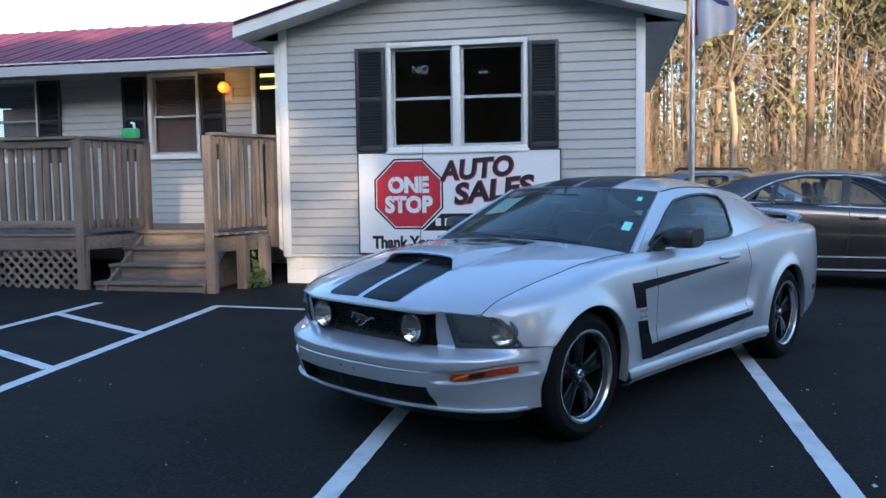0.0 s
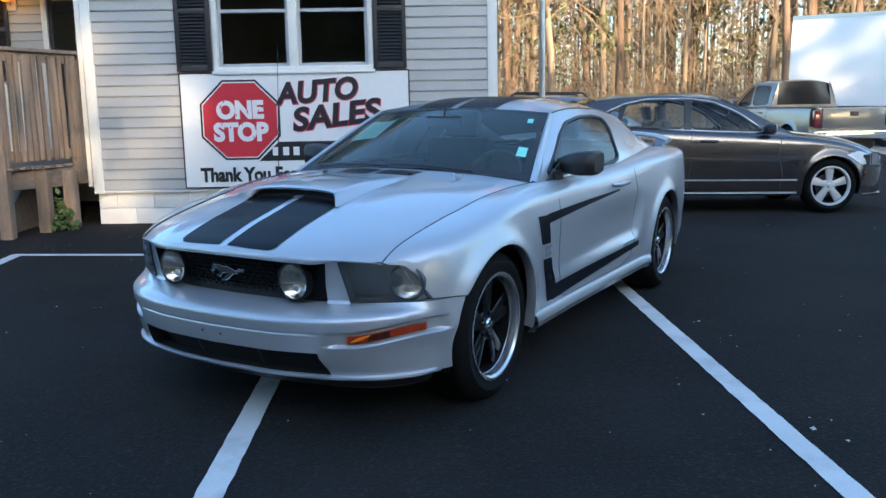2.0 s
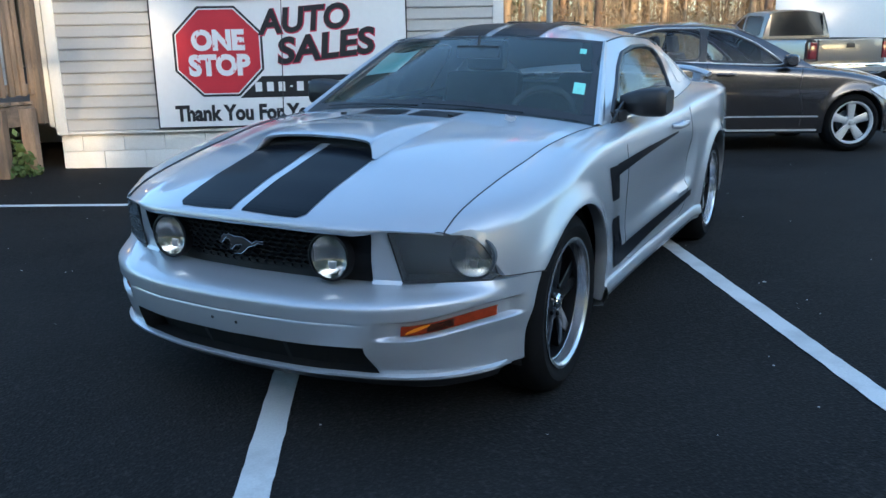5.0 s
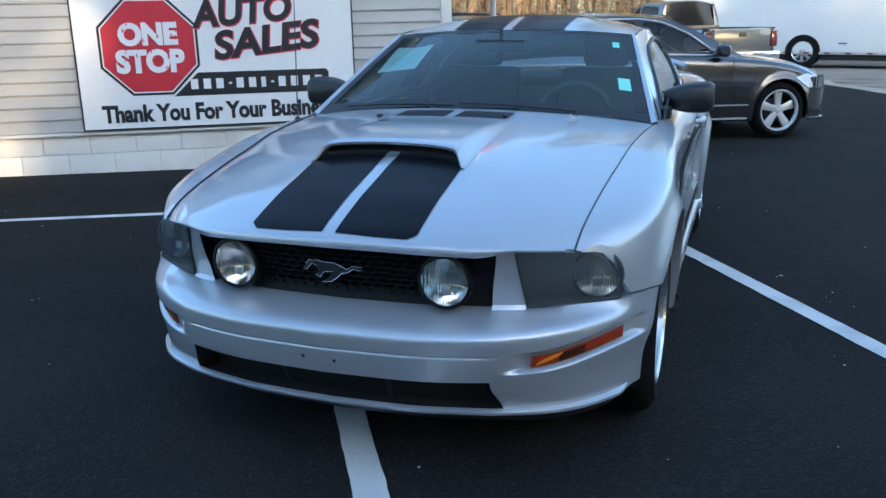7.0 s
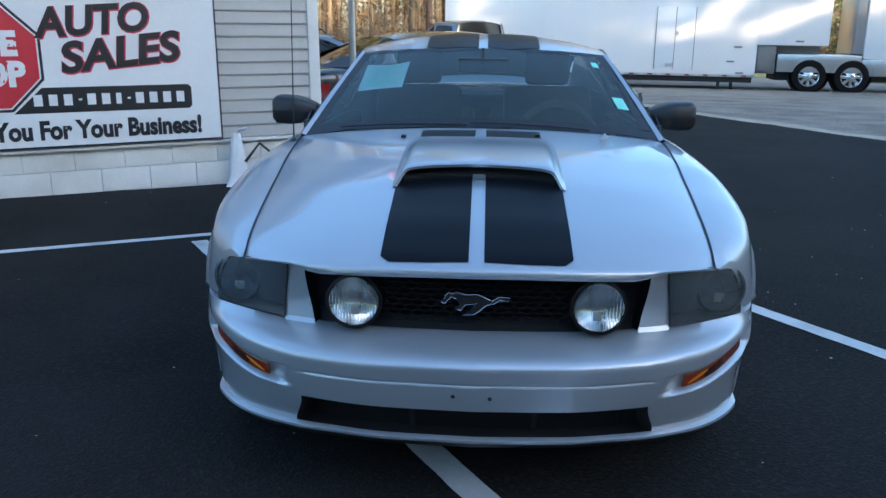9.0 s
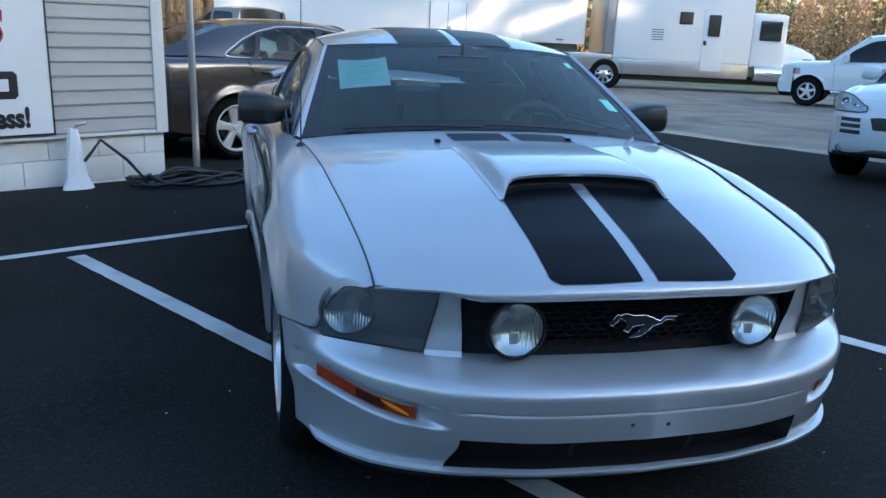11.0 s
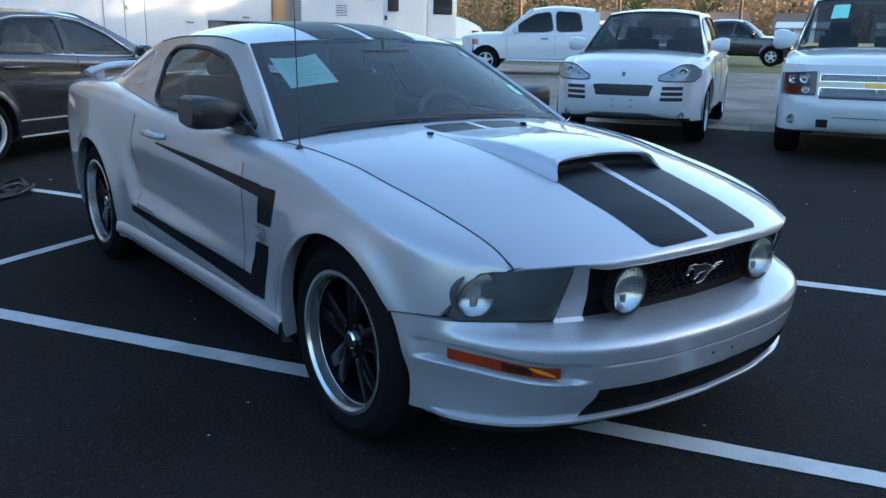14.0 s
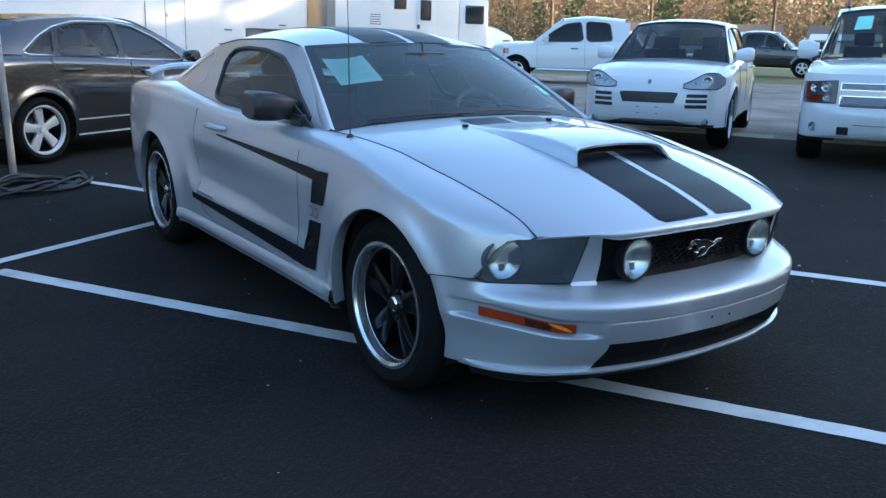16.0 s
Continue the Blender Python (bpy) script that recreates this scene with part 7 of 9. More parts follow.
# blue-grey car with roof bars behind the sedan
EST = dict(SEDAN, paint=M["blue_paint"], trim=M["plastic"])
o = make_car("estate_car", stand(4.3, 16.0, -4), "blue grey car with black roof bars behind the sedan", "car", EST)
for k in (1, -1):
    bm = bmesh.new()
    tube(bm, [(-1.35, k * 0.5, 1.42), (-1.42, k * 0.5, 1.49), (-2.55, k * 0.5, 1.49), (-2.62, k * 0.5, 1.42)], 0.016, 8)
    part("roof_bar", bm, M["plastic"], o["thing"], "black roof bar", 50)

# white sport utility with slatted vents
SUV = dict(
    paint=M["white_paint"], wid=[(-3.85, 0.80), (-3.75, 0.86), (-3.3, 0.93), (-2.85, 0.965), (-1.4, 0.955), (-0.3, 0.96), (0.1, 0.955), (0.3, 0.93), (0.45, 0.87), (0.55, 0.81)],
    top_y=[(-3.85, 0.75), (-3.0, 0.82), (-1.4, 0.85), (-0.5, 0.82), (0.2, 0.75), (0.55, 0.70)],
    top_z=[(-3.85, 1.12), (-2.8, 1.16), (-1.4, 1.12), (-0.5, 1.07), (0, 1.045), (0.35, 0.98), (0.55, 0.915)],
    sill=[(-3.85, 0.45), (-3.3, 0.36), (-2.3, 0.32), (-0.45, 0.31), (0.36, 0.33), (0.385, 0.62), (0.45, 0.75), (0.55, 0.855)],
    arches=[(0, 0.385, 0.41), (-2.855, 0.385, 0.41)], x_front=0.55, x_rear=-3.85,
    plan=[(0, 0), (0.3, 0.02), (0.5, 0.06), (0.66, 0.13), (0.78, 0.23), (0.86, 0.35), (0.91, 0.47), (0.93, 0.56)], nose=[(0.30, 0.78), (0.38, 0.87), (0.55, 0.90), (0.70, 0.89), (0.83, 0.84), (0.93, 0.75)], front_z=(0.30, 0.915), cowl_x=-0.5, crown=0.05,
    belt_y=[(-3.8, 0.78), (-3.2, 0.80), (-1.4, 0.845), (-0.75, 0.83), (-0.5, 0.81)], belt_z=[(-3.8, 1.14), (-3.2, 1.16), (-1.4, 1.12), (-0.75, 1.08), (-0.5, 1.065)],
    rail_y=[(-3.8, 0.70), (-3.55, 0.62), (-2.6, 0.645), (-1.6, 0.645), (-1.3, 0.63), (-0.9, 0.72), (-0.5, 0.805)], rail_z=[(-3.8, 1.18), (-3.55, 1.50), (-2.6, 1.62), (-1.6, 1.62), (-1.3, 1.57), (-0.9, 1.33), (-0.5, 1.072)],
    glass=[[(-0.82, 1.12), (-1.1, 1.38), (-1.35, 1.53), (-1.6, 1.57), (-1.68, 1.15)], [(-1.78, 1.155), (-1.72, 1.575), (-2.6, 1.565), (-2.72, 1.18)], [(-2.82, 1.185), (-2.72, 1.55), (-3.3, 1.47), (-3.45, 1.2)]],
    roof=[(-1.2, 1.625), (-1.8, 1.685), (-2.6, 1.685), (-3.55, 1.58)], roof_x=(-1.22, -3.55), shield=(-0.42, 1.125, 0.80, 0.05), back_glass=(-3.83, 1.16, 0.66), deck=False,
    wheel=(0.375, 0.26, 0.245, 10, ALLOY_DARK), seats=(-1.55, -2.5), mirror=(-0.85, 1.19, 0.24, 0.095), handles=((-1.55, 0.98), (-2.5, 1.0)),
    gaps=[[(-0.7, 1.05), (-0.74, 0.8), (-0.66, 0.5)], [(-1.73, 1.1), (-1.75, 0.5)]], floor=0.3)
o = make_car("sport_utility", stand(7.90, 6.42, 179.5), "white sport utility with slatted side vents and no plate", "car", SUV)
lamp_unit(o, 0.42, 0.868, lambda y: 0.778 + 0.012 * (1 - sstep(0.43, 0.50, y)) + 0.05 * sstep(0.78, 0.862, y) ** 2, lambda y: 0.842 + 0.135 * sstep(0.40, 0.70, y) - 0.055 * sstep(0.77, 0.862, y) ** 1.5, bowls=((0.30, 0.42, 0.034), (0.60, 0.48, 0.058)))
front_piece(o, "central_grille", 0.0, lambda z: 0.325 + 0.04 * sstep(0.60, 0.735, z), 0.600, lambda y: 0.735 - 0.008 * sstep(0.28, 0.36, y), M["plastic"], 0.003, "black central grille", depth=0.012)
for z in (0.652, 0.682, 0.712):
    front_piece(o, "grille_bar", 0.01, 0.335, z - 0.035, z - 0.030, M["plastic"], 0.006, depth=0.004)
for z in (0.542, 0.608, 0.674):
    front_piece(o, "vent_slot", 0.455 + 0.1 * (z - 0.542), 0.705, z, z + 0.042, M["plastic"], 0.003, "black vent slot", depth=0.012)
front_piece(o, "vent_lamp", lambda z: 0.735 - 0.02 * sstep(0.65, 0.72, z), lambda z: 0.79 - 0.02 * sstep(0.65, 0.72, z), 0.548, 0.722, M["alloy"], 0.007, "clear lamp beside the vents", depth=0.012)
front_piece(o, "skid_plate", 0.0, lambda z: 0.30 + 0.25 * sstep(0.39, 0.33, z), 0.335, lambda y: 0.392 - 0.03 * sstep(0.28, 0.5, y), M["grey_plastic"], 0.004, "grey skid plate", depth=0.01)
front_piece(o, "valance", 0.0, 0.80, 0.302, 0.334, M["plastic"], 0.003, "black lower valance", depth=0.01)
for k in (1, -1):
    c = o["shp"].front(o["shp"].u_of(0.70), 0.372, 0.002, k)
    round_lamp(o["front"], c, 0.034, 0.02, "fog_lamp", "small round fog lamp", M["grey_plastic"], k * 20)
front_piece(o, "badge", 0.0, 0.02, 0.833, 0.88, M["grey_plastic"], 0.006, "small crest badge", depth=0.01)
for y in (0.10, 0.12):
    for z in (0.46, 0.54):
        front_piece(o, "plate_screw", y, y + 0.012, z, z + 0.012, M["plastic"], 0.003, depth=0.004, nu=2, nz=2)

# large white sport utility with a split chrome mesh grille
BIG = dict(
    SUV, wid=[(-3.9, 0.88), (-3.8, 0.94), (-3.3, 1.0), (-1.4, 1.005), (0.0, 1.0), (0.3, 0.985), (0.5, 0.94), (0.62, 0.87)],
    top_y=[(-3.9, 0.80), (-3.0, 0.87), (-1.4, 0.89), (-0.5, 0.87), (0.2, 0.84), (0.62, 0.80)], top_z=[(-3.9, 1.2), (-1.4, 1.2), (-0.5, 1.19), (0.2, 1.14), (0.62, 1.06)],
    sill=[(-3.9, 0.5), (-3.3, 0.4), (-0.45, 0.38), (0.38, 0.40), (0.41, 0.7), (0.5, 0.74), (0.62, 0.78)], arches=[(0, 0.4, 0.43), (-2.95, 0.4, 0.43)], x_front=0.62, x_rear=-3.9,
    plan=[(0, 0), (0.4, 0.02), (0.65, 0.06), (0.78, 0.12), (0.87, 0.2), (0.93, 0.3), (0.965, 0.42), (0.98, 0.52)], nose=[(0.30, 0.84), (0.42, 0.93), (0.60, 0.96), (0.70, 0.94), (0.72, 0.88), (0.95, 0.86), (1.1, 0.82)], front_z=(0.34, 1.06), cowl_x=-0.55, crown=0.05,
    belt_y=[(-3.85, 0.83), (-3.2, 0.86), (-1.4, 0.885), (-0.75, 0.875), (-0.5, 0.865)], belt_z=[(-3.85, 1.21), (-3.2, 1.22), (-1.4, 1.205), (-0.75, 1.19), (-0.5, 1.185)],
    rail_y=[(-3.85, 0.78), (-3.65, 0.70), (-2.6, 0.715), (-1.6, 0.715), (-1.3, 0.70), (-0.9, 0.79), (-0.5, 0.862)], rail_z=[(-3.85, 1.25), (-3.65, 1.75), (-2.6, 1.85), (-1.6, 1.85), (-1.3, 1.79), (-0.9, 1.50), (-0.5, 1.192)],
    glass=[[(-0.82, 1.24), (-1.1, 1.52), (-1.35, 1.72), (-1.6, 1.79), (-1.72, 1.25)], [(-1.84, 1.25), (-1.8, 1.8), (-2.8, 1.79), (-2.85, 1.26)], [(-2.95, 1.26), (-2.92, 1.78), (-3.55, 1.7), (-3.7, 1.27)]],
    roof=[(-1.2, 1.84), (-1.8, 1.915), (-2.6, 1.93), (-3.65, 1.85)], roof_x=(-1.22, -3.65), shield=(-0.45, 1.225, 0.85, 0.03), back_glass=(-3.85, 1.25, 0.7), wheel=(0.40, 0.27, 0.225, 6, ALLOY), seats=(-1.6, -2.5), mirror=(-0.8, 1.32, 0.26, 0.12), handles=((-1.6, 1.05), (-2.6, 1.06)), gaps=[[(-0.7, 1.18), (-0.74, 0.5)], [(-1.78, 1.2), (-1.8, 0.5)]])
o = make_car("large_sport_utility", stand(7.60, 3.64, 178.0), "large white sport utility with a chrome mesh grille", "car", BIG)
lamp_unit(o, 0.60, 0.935, 0.735, lambda y: 0.985 - 0.02 * sstep(0.6, 0.9, y), bowls=((0.36, 0.72, 0.058), (0.70, 0.70, 0.05), (0.30, 0.24, 0.045)), amber=((0.885, 0.932, 0.76, 0.95), (0.74, 0.88, 0.748, 0.822)), bucket=M["smoke"])
for z0, z1 in ((0.884, 0.965), (0.700, 0.822)):
    fr = front_piece(o, "grille", 0.0, 0.565, z0, z1, M["chrome"], 0.006, "chrome framed mesh grille", depth=0.02, nu=16)
    for k, g in zip((1, -1), fr):
        front = o["shp"]
        bm = bmesh.new()
        front.patch(bm, 0.0, 0.557, z0 + 0.007, z1 - 0.007, 14, 3, lambda y, z: 0.009, k)
        part("grille_backing", bm, M["plastic"], g)
        bm = bmesh.new()
        yy = 0.012
        while yy < 0.54:
            for d in (-1, 1):
                a = front.front(front.u_of(yy), z0 + 0.012, 0.013, k)
                b = front.front(front.u_of(min(0.55, max(0, yy + d * (z1 - z0 - 0.024)))), z1 - 0.012, 0.013, k)
                tube(bm, [a, b], 0.0017, 4)
            yy += 0.026
        part("grille_mesh", bm, M["chrome"], g, "chrome mesh")
front_piece(o, "emblem", 0.0, 0.115, 0.832, 0.872, M["gold_trim"], 0.018, "plain gold bar emblem", depth=0.01)
for k in (1, -1):
    c = o["shp"].front(o["shp"].u_of(0.81), 0.462, 0.004, k)
    round_lamp(o["front"], c, 0.045, 0.03, "fog_lamp", "round fog lamp", M["grey_plastic"])
front_piece(o, "tow_pocket", 0.44, 0.56, 0.385, 0.475, M["plastic"], 0.004, "black tow hook opening", depth=0.01)
front_piece(o, "skid_strip", 0.0, 0.80, 0.342, 0.368, M["alloy"], 0.006, "bright skid strip", depth=0.01)
front_piece(o, "bumper_seam", 0.0, 0.40, 0.50, 0.506, M["plastic"], 0.006, depth=0.004)
bm = bmesh.new()
sheet(bm, [[o["ws"](a, t) + Vector((0.008, 0, 0.008)) for a in frange(0.16, 0.29, 4)] for t in frange(0.55, 0.84, 4)])
part("paper_note", bm, M["sticker"], o["shield"], "mint paper sheet behind the glass")
for k in (1, -1):
    bm = bmesh.new()
    tube(bm, [(-1.5, k * 0.62, 1.88), (-1.6, k * 0.62, 1.955), (-3.3, k * 0.62, 1.965), (-3.4, k * 0.62, 1.90)], 0.018, 8)
    part("roof_bar", bm, M["plastic"], o["thing"], "black roof bar", 50)


def pickup_spec(col, long_cab=False, **kw):
    d = dict(
        paint=col, wid=[(-4.75, 0.95), (-4.65, 0.97), (-3.7, 0.985), (-1.5, 0.985), (0.0, 0.985), (0.3, 0.97), (0.45, 0.93), (0.58, 0.88)],
        top_y=[(-4.75, 0.92), (-2.9, 0.925), (-2.7, 0.87), (-1.5, 0.88), (-0.5, 0.87), (0.2, 0.84), (0.58, 0.80)], top_z=[(-4.75, 1.27), (-2.5, 1.27), (-1.4, 1.22), (-0.5, 1.19), (0.2, 1.15), (0.58, 1.08)],
        sill=[(-4.75, 0.62), (-4.2, 0.52), (-0.5, 0.47), (0.40, 0.48), (0.44, 0.75), (0.5, 0.78), (0.58, 0.8)], arches=[(0, 0.40, 0.45), (-3.68, 0.40, 0.44)], x_front=0.58, x_rear=-4.75,
        plan=[(0, 0), (0.5, 0.02), (0.7, 0.06), (0.82, 0.13), (0.9, 0.22), (0.95, 0.34), (0.97, 0.46)], nose=[(0.35, 0.86), (0.5, 0.93), (0.7, 0.92), (0.75, 0.84), (1.1, 0.82)], front_z=(0.36, 1.08), cowl_x=-0.6, crown=0.05,
        belt_y=[(-2.62, 0.87), (-1.4, 0.885), (-0.75, 0.875), (-0.52, 0.865)], belt_z=[(-2.62, 1.26), (-1.4, 1.225), (-0.75, 1.195), (-0.52, 1.185)],
        rail_y=[(-2.62, 0.70), (-2.45, 0.70), (-1.6, 0.715), (-1.35, 0.70), (-0.9, 0.79), (-0.52, 0.862)], rail_z=[(-2.62, 1.76), (-2.45, 1.82), (-1.6, 1.85), (-1.35, 1.79), (-0.9, 1.47), (-0.52, 1.19)],
        glass=[[(-0.82, 1.24), (-1.1, 1.50), (-1.38, 1.70), (-1.55, 1.77), (-1.62, 1.27)], [(-1.7, 1.27), (-1.64, 1.78), (-2.4, 1.75), (-2.48, 1.30)]],
        roof=[(-1.25, 1.84), (-1.8, 1.92), (-2.4, 1.90), (-2.6, 1.86)], roof_x=(-1.25, -2.58), shield=(-0.46, 1.225, 0.85, 0.03), back_glass=(-2.64, 1.28, 0.72), deck=False,
        wheel=(0.40, 0.26, 0.225, 5, ALLOY), seats=(-1.45,), mirror=(-0.82, 1.32, 0.24, 0.13), mirror_paint=col, handles=((-1.5, 1.07), (-2.3, 1.09)), handle_mat=M["plastic"], gaps=[[(-0.7, 1.18), (-0.74, 0.55)], [(-1.65, 1.2), (-1.68, 0.55)], [(-2.6, 1.25), (-2.6, 0.55)]], floor=0.38)
    if long_cab:
        far = curve((-4.75, -5.43), (-2.62, -3.30), (-2.48, -2.83), (-1.70, -2.05), (-1.62, -1.97), (-1.55, -1.85), (-1.40, -1.40), (0.6, 0.6))
        pts = lambda q: [(far(x), *r) for x, *r in q]
        for key in ("wid", "top_y", "top_z", "sill", "arches", "belt_y", "belt_z", "rail_y", "rail_z", "roof", "handles"):
            d[key] = pts(d[key])
        d["glass"], d["gaps"] = [pts(q) for q in d["glass"]], [pts(q) for q in d["gaps"]]
        tall = lambda z: z + 0.17 * max(0.0, z - 1.25)
        for key in ("rail_z", "roof"):
            d[key] = [(x, tall(z)) for x, z in d[key]]
        d["glass"] = [[(x, tall(z)) for x, z in q] for q in d["glass"]]
        d["roof_x"], d["x_rear"] = (-1.25, far(-2.58)), -5.43
        d["back_glass"] = (far(-2.64), 1.28, 0.72)
        d["seats"] = (-1.5, -2.5)
    d.update(kw)
    return d


def bed(o, x0=-4.72, x1=-2.72, z=0.85, top=1.27, lamp=None, high=1.86):
    bm = bmesh.new()
    box(bm, x0, x1, -0.83, 0.83, z - 0.05, z)
    box(bm, x1 - 0.03, x1 + 0.03, -0.88, 0.88, z, top)
    for k in (1, -1):
        box(bm, x0, x1, k * 0.84 - 0.05, k * 0.84 + 0.05, z, top - 0.02)
        box(bm, x0, x1, k * 0.885 - 0.045, k * 0.885 + 0.045, top - 0.02, top + 0.012, 0.01)
    part("bed", bm, M["plastic"], o["thing"], "open cargo bed")
    bm = bmesh.new()
    for k in (1, -1):
        sheet(bm, [[(x1 + 0.09, k * 0.875, 1.25), (x1 + 0.075, k * 0.715, 1.28)], [(x1 + 0.09, k * 0.70, high - 0.08), (x1 + 0.12, k * 0.66, high)]])
    box(bm, x1 + 0.075, x1 + 0.12, -0.87, 0.87, 0.6, 1.285)
    part("cab_back", bm, o["body"].data.materials[0], o["thing"])
    bm = bmesh.new()
    box(bm, x0 - 0.06, x0 + 0.02, -0.76, 0.76, 0.76, top - 0.01, 0.012)
    tg = part("tailgate", bm, o["body"].data.materials[0], o["thing"], "", 40)
    bm = bmesh.new()
    box(bm, x0 - 0.075, x0 - 0.055, -0.10, 0.10, top - 0.19, top - 0.09, 0.01)
    part("tailgate_handle", bm, M["plastic"], tg, "black handle", 40)
    bm = bmesh.new()
    box(bm, x0 - 0.2, x0 - 0.03, -0.95, 0.95, 0.52, 0.70, 0.03)
    part("rear_bumper", bm, M["chrome"], o["thing"], "chrome rear bumper", 40)
    for k in (1, -1):
        bm = bmesh.new()
        box(bm, x0 - 0.06, x0 + 0.05, k * 0.87 - 0.085, k * 0.87 + 0.085, 0.80, 1.16, 0.015)
        part("tail_light", bm, lamp or M["red_lens"], o["thing"], "red tail light", 40)


o = make_car("pickup_truck", stand(22.2, 13.2, 104), "white crew cab pickup with black handles on gravel", "pickup truck", pickup_spec(M["white_paint"], True, glass_mat=M["privacy_glass"]))
bed(o, -5.40, -3.40, high=1.95)
for k in (1, -1):
    bm = bmesh.new()
    tube(bm, [(-0.55, k * 1.0, 0.42), (-3.2, k * 1.0, 0.42)], 0.045, 8)
    part("running_board", bm, M["chrome"], o["thing"], "chrome running board", 40)
    bm = bmesh.new()
    sheet(bm, [[o["shp"].on_side(x, z, 0.01, k) for z in frange(0.86, 1.02, 4)] for x in frange(0.30, 0.52, 4)])
    part("headlight", bm, M["amber"], o["thing"], "amber edged headlight", 40)
o = make_car("pickup_truck", stand(36.4, 4.94, -97), "black pickup truck with a silver wheel beside the grass", "pickup truck", pickup_spec(M["black_paint"], glass_mat=M["privacy_glass"]))
bed(o)
o = make_car("pickup_truck", stand(9.53, 24.91, 95), "pewter pickup truck seen with its chrome bumper and tailgate", "pickup truck", pickup_spec(M["pewter_paint"], x_rear=-4.6, top_z=[(-4.75, 1.22), (-2.7, 1.22), (-2.5, 1.26), (-1.4, 1.22), (-0.5, 1.19), (0.2, 1.15), (0.58, 1.08)], rear_mat=M["dark_pane"], glass_mat=M["dark_pane"]))
bed(o, top=1.22, lamp=M["tail_dark"])

# ---- race trailer and its tractor, nose to the road ----
RIG = Matrix.Translation((15.4, 25.7, ground_z(15.4, 25.7) - 0.02)) @ Matrix.Rotation(radians(-42), 4, "Z") @ Matrix.Rotation(radians(1.4), 4, "Y")
M["rig_white"] = mat("white_panel", (0.72, 0.74, 0.77), 0.22, vary=0.03, scale=1, fine=12, coat=0.5, dirt=(0.62, 0.62, 0.62), dirt_amount=0.3, dirt_scale=0.4)
M["polished"] = mat("polished_aluminium", (0.6, 0.6, 0.6), 0.28, 0.9, vary=0.1, scale=2)
BIG_RIM = dict(lip=M["chrome"], lip_label="polished rim", face=M["chrome"], dish=0.07, cone=-0.05, w0=0.045, w1=0.05, split=(0,), cap=M["chrome"])
tr = thing("race_trailer", RIG, "long white enclosed race trailer with red white reflective tape", "trailer")
bm = bmesh.new()
box(bm, -4.4, 5.65, 0.0, 2.5, 0.42, 4.05, 0.05)
box(bm, 5.6, 7.75, 0.0, 2.5, 1.42, 4.05, 0.05)
part("trailer_box", bm, M["rig_white"], tr, "white panel box", 40)
for x in (-4.38, -1.2, 1.25, 3.7, 5.63, 7.7):
    bm = bmesh.new()
    box(bm, x - 0.03, x + 0.03, -0.006, 0.0, 1.45 if x > 5.64 else 0.45, 4.02)
    part("panel_seam", bm, M["rig_white"], tr)
bm = bmesh.new()
box(bm, -4.4, 5.65, -0.012, 0.0, 0.42, 0.50)
box(bm, -4.4, 7.75, -0.012, 0.0, 3.93, 4.05)
part("rub_rail", bm, M["polished"], tr, "bright rail")
for i in range(34):
    x = -4.3 + i * 0.29
    bm = bmesh.new()
    box(bm, x, x + 0.145, -0.016, -0.012, 0.44, 0.48)
    part("reflective_tape", bm, M["red_lens"] if i % 2 else M["rig_white"], tr)
bm = bmesh.new()
box(bm, 2.55, 3.75, -0.012, 0.0, 0.62, 2.55, 0.004)
dd = part("trailer_door", bm, M["rig_white"], tr, "white double side door", 40)
for x in (2.55, 3.15, 3.75):
    bm = bmesh.new()
    box(bm, x - 0.01, x + 0.01, -0.016, -0.012, 0.62, 2.55)
    part("door_gap", bm, M["grey_plastic"], dd)
for x, z in ((3.22, 1.75), (2.95, 0.75), (3.08, 0.75)):
    bm = bmesh.new()
    box(bm, x - 0.05, x + 0.05, -0.03, -0.012, z - 0.06, z + 0.06, 0.008)
    part("door_latch", bm, M["polished"], dd)
for x, z in ((4.9, 0.9), (1.1, 0.75), (5.1, 1.35), (6.9, 1.55), (5.2, 0.55)):
    bm = bmesh.new()
    box(bm, x - 0.12, x + 0.12, -0.02, 0.0, z - 0.025, z + 0.025, 0.006)
    part("marker_lamp", bm, M["grey_plastic"], tr)
for x in (-1.33, 0.0):
    bm = bmesh.new()
    lathe(bm, [(0.60, -0.01), (0.60, 0.4), (0.001, 0.4)], Matrix.Translation((x, 0.0, 0.62)), 36)
    part("wheel_opening", bm, M["dark"], tr, "dark wheel opening")
    wheel(tr, x, -0.06 - 0.0, 0.5, 0.515, 0.28, 0.30, 8, BIG_RIM, name="wheel").matrix_basis = Matrix.Translation((x, 0.12, 0.5)) @ Matrix.Rotation(math.pi, 4, "Z")
# dark blocks: shade on the trailer's nose wall, plus chassis parts, as colour
bm = bmesh.new()
box(bm, 5.652, 6.25, 0.08, 2.4, 0.55, 1.415, 0.02)
box(bm, 6.2, 7.6, 0.5, 2.0, 1.17, 1.415, 0.02)
part("gooseneck_frame", bm, M["grey_plastic"], tr, "dark blocks standing in for the shaded nose wall and chassis", 40)
bm = bmesh.new()
box(bm, 5.7, 6.1, -0.02, 0.08, 0.62, 1.35, 0.02)
part("landing_gear", bm, M["grey_plastic"], tr, "grey landing gear box", 40)
bm = bmesh.new()
box(bm, -4.3, 5.6, 0.1, 2.4, 0.25, 0.42)
for x in (4.6, 5.0):
    box(bm, x - 0.05, x + 0.05, 0.2, 0.3, 0.0, 0.42)
part("trailer_chassis", bm, M["dark"], tr, "dark chassis under the trailer")

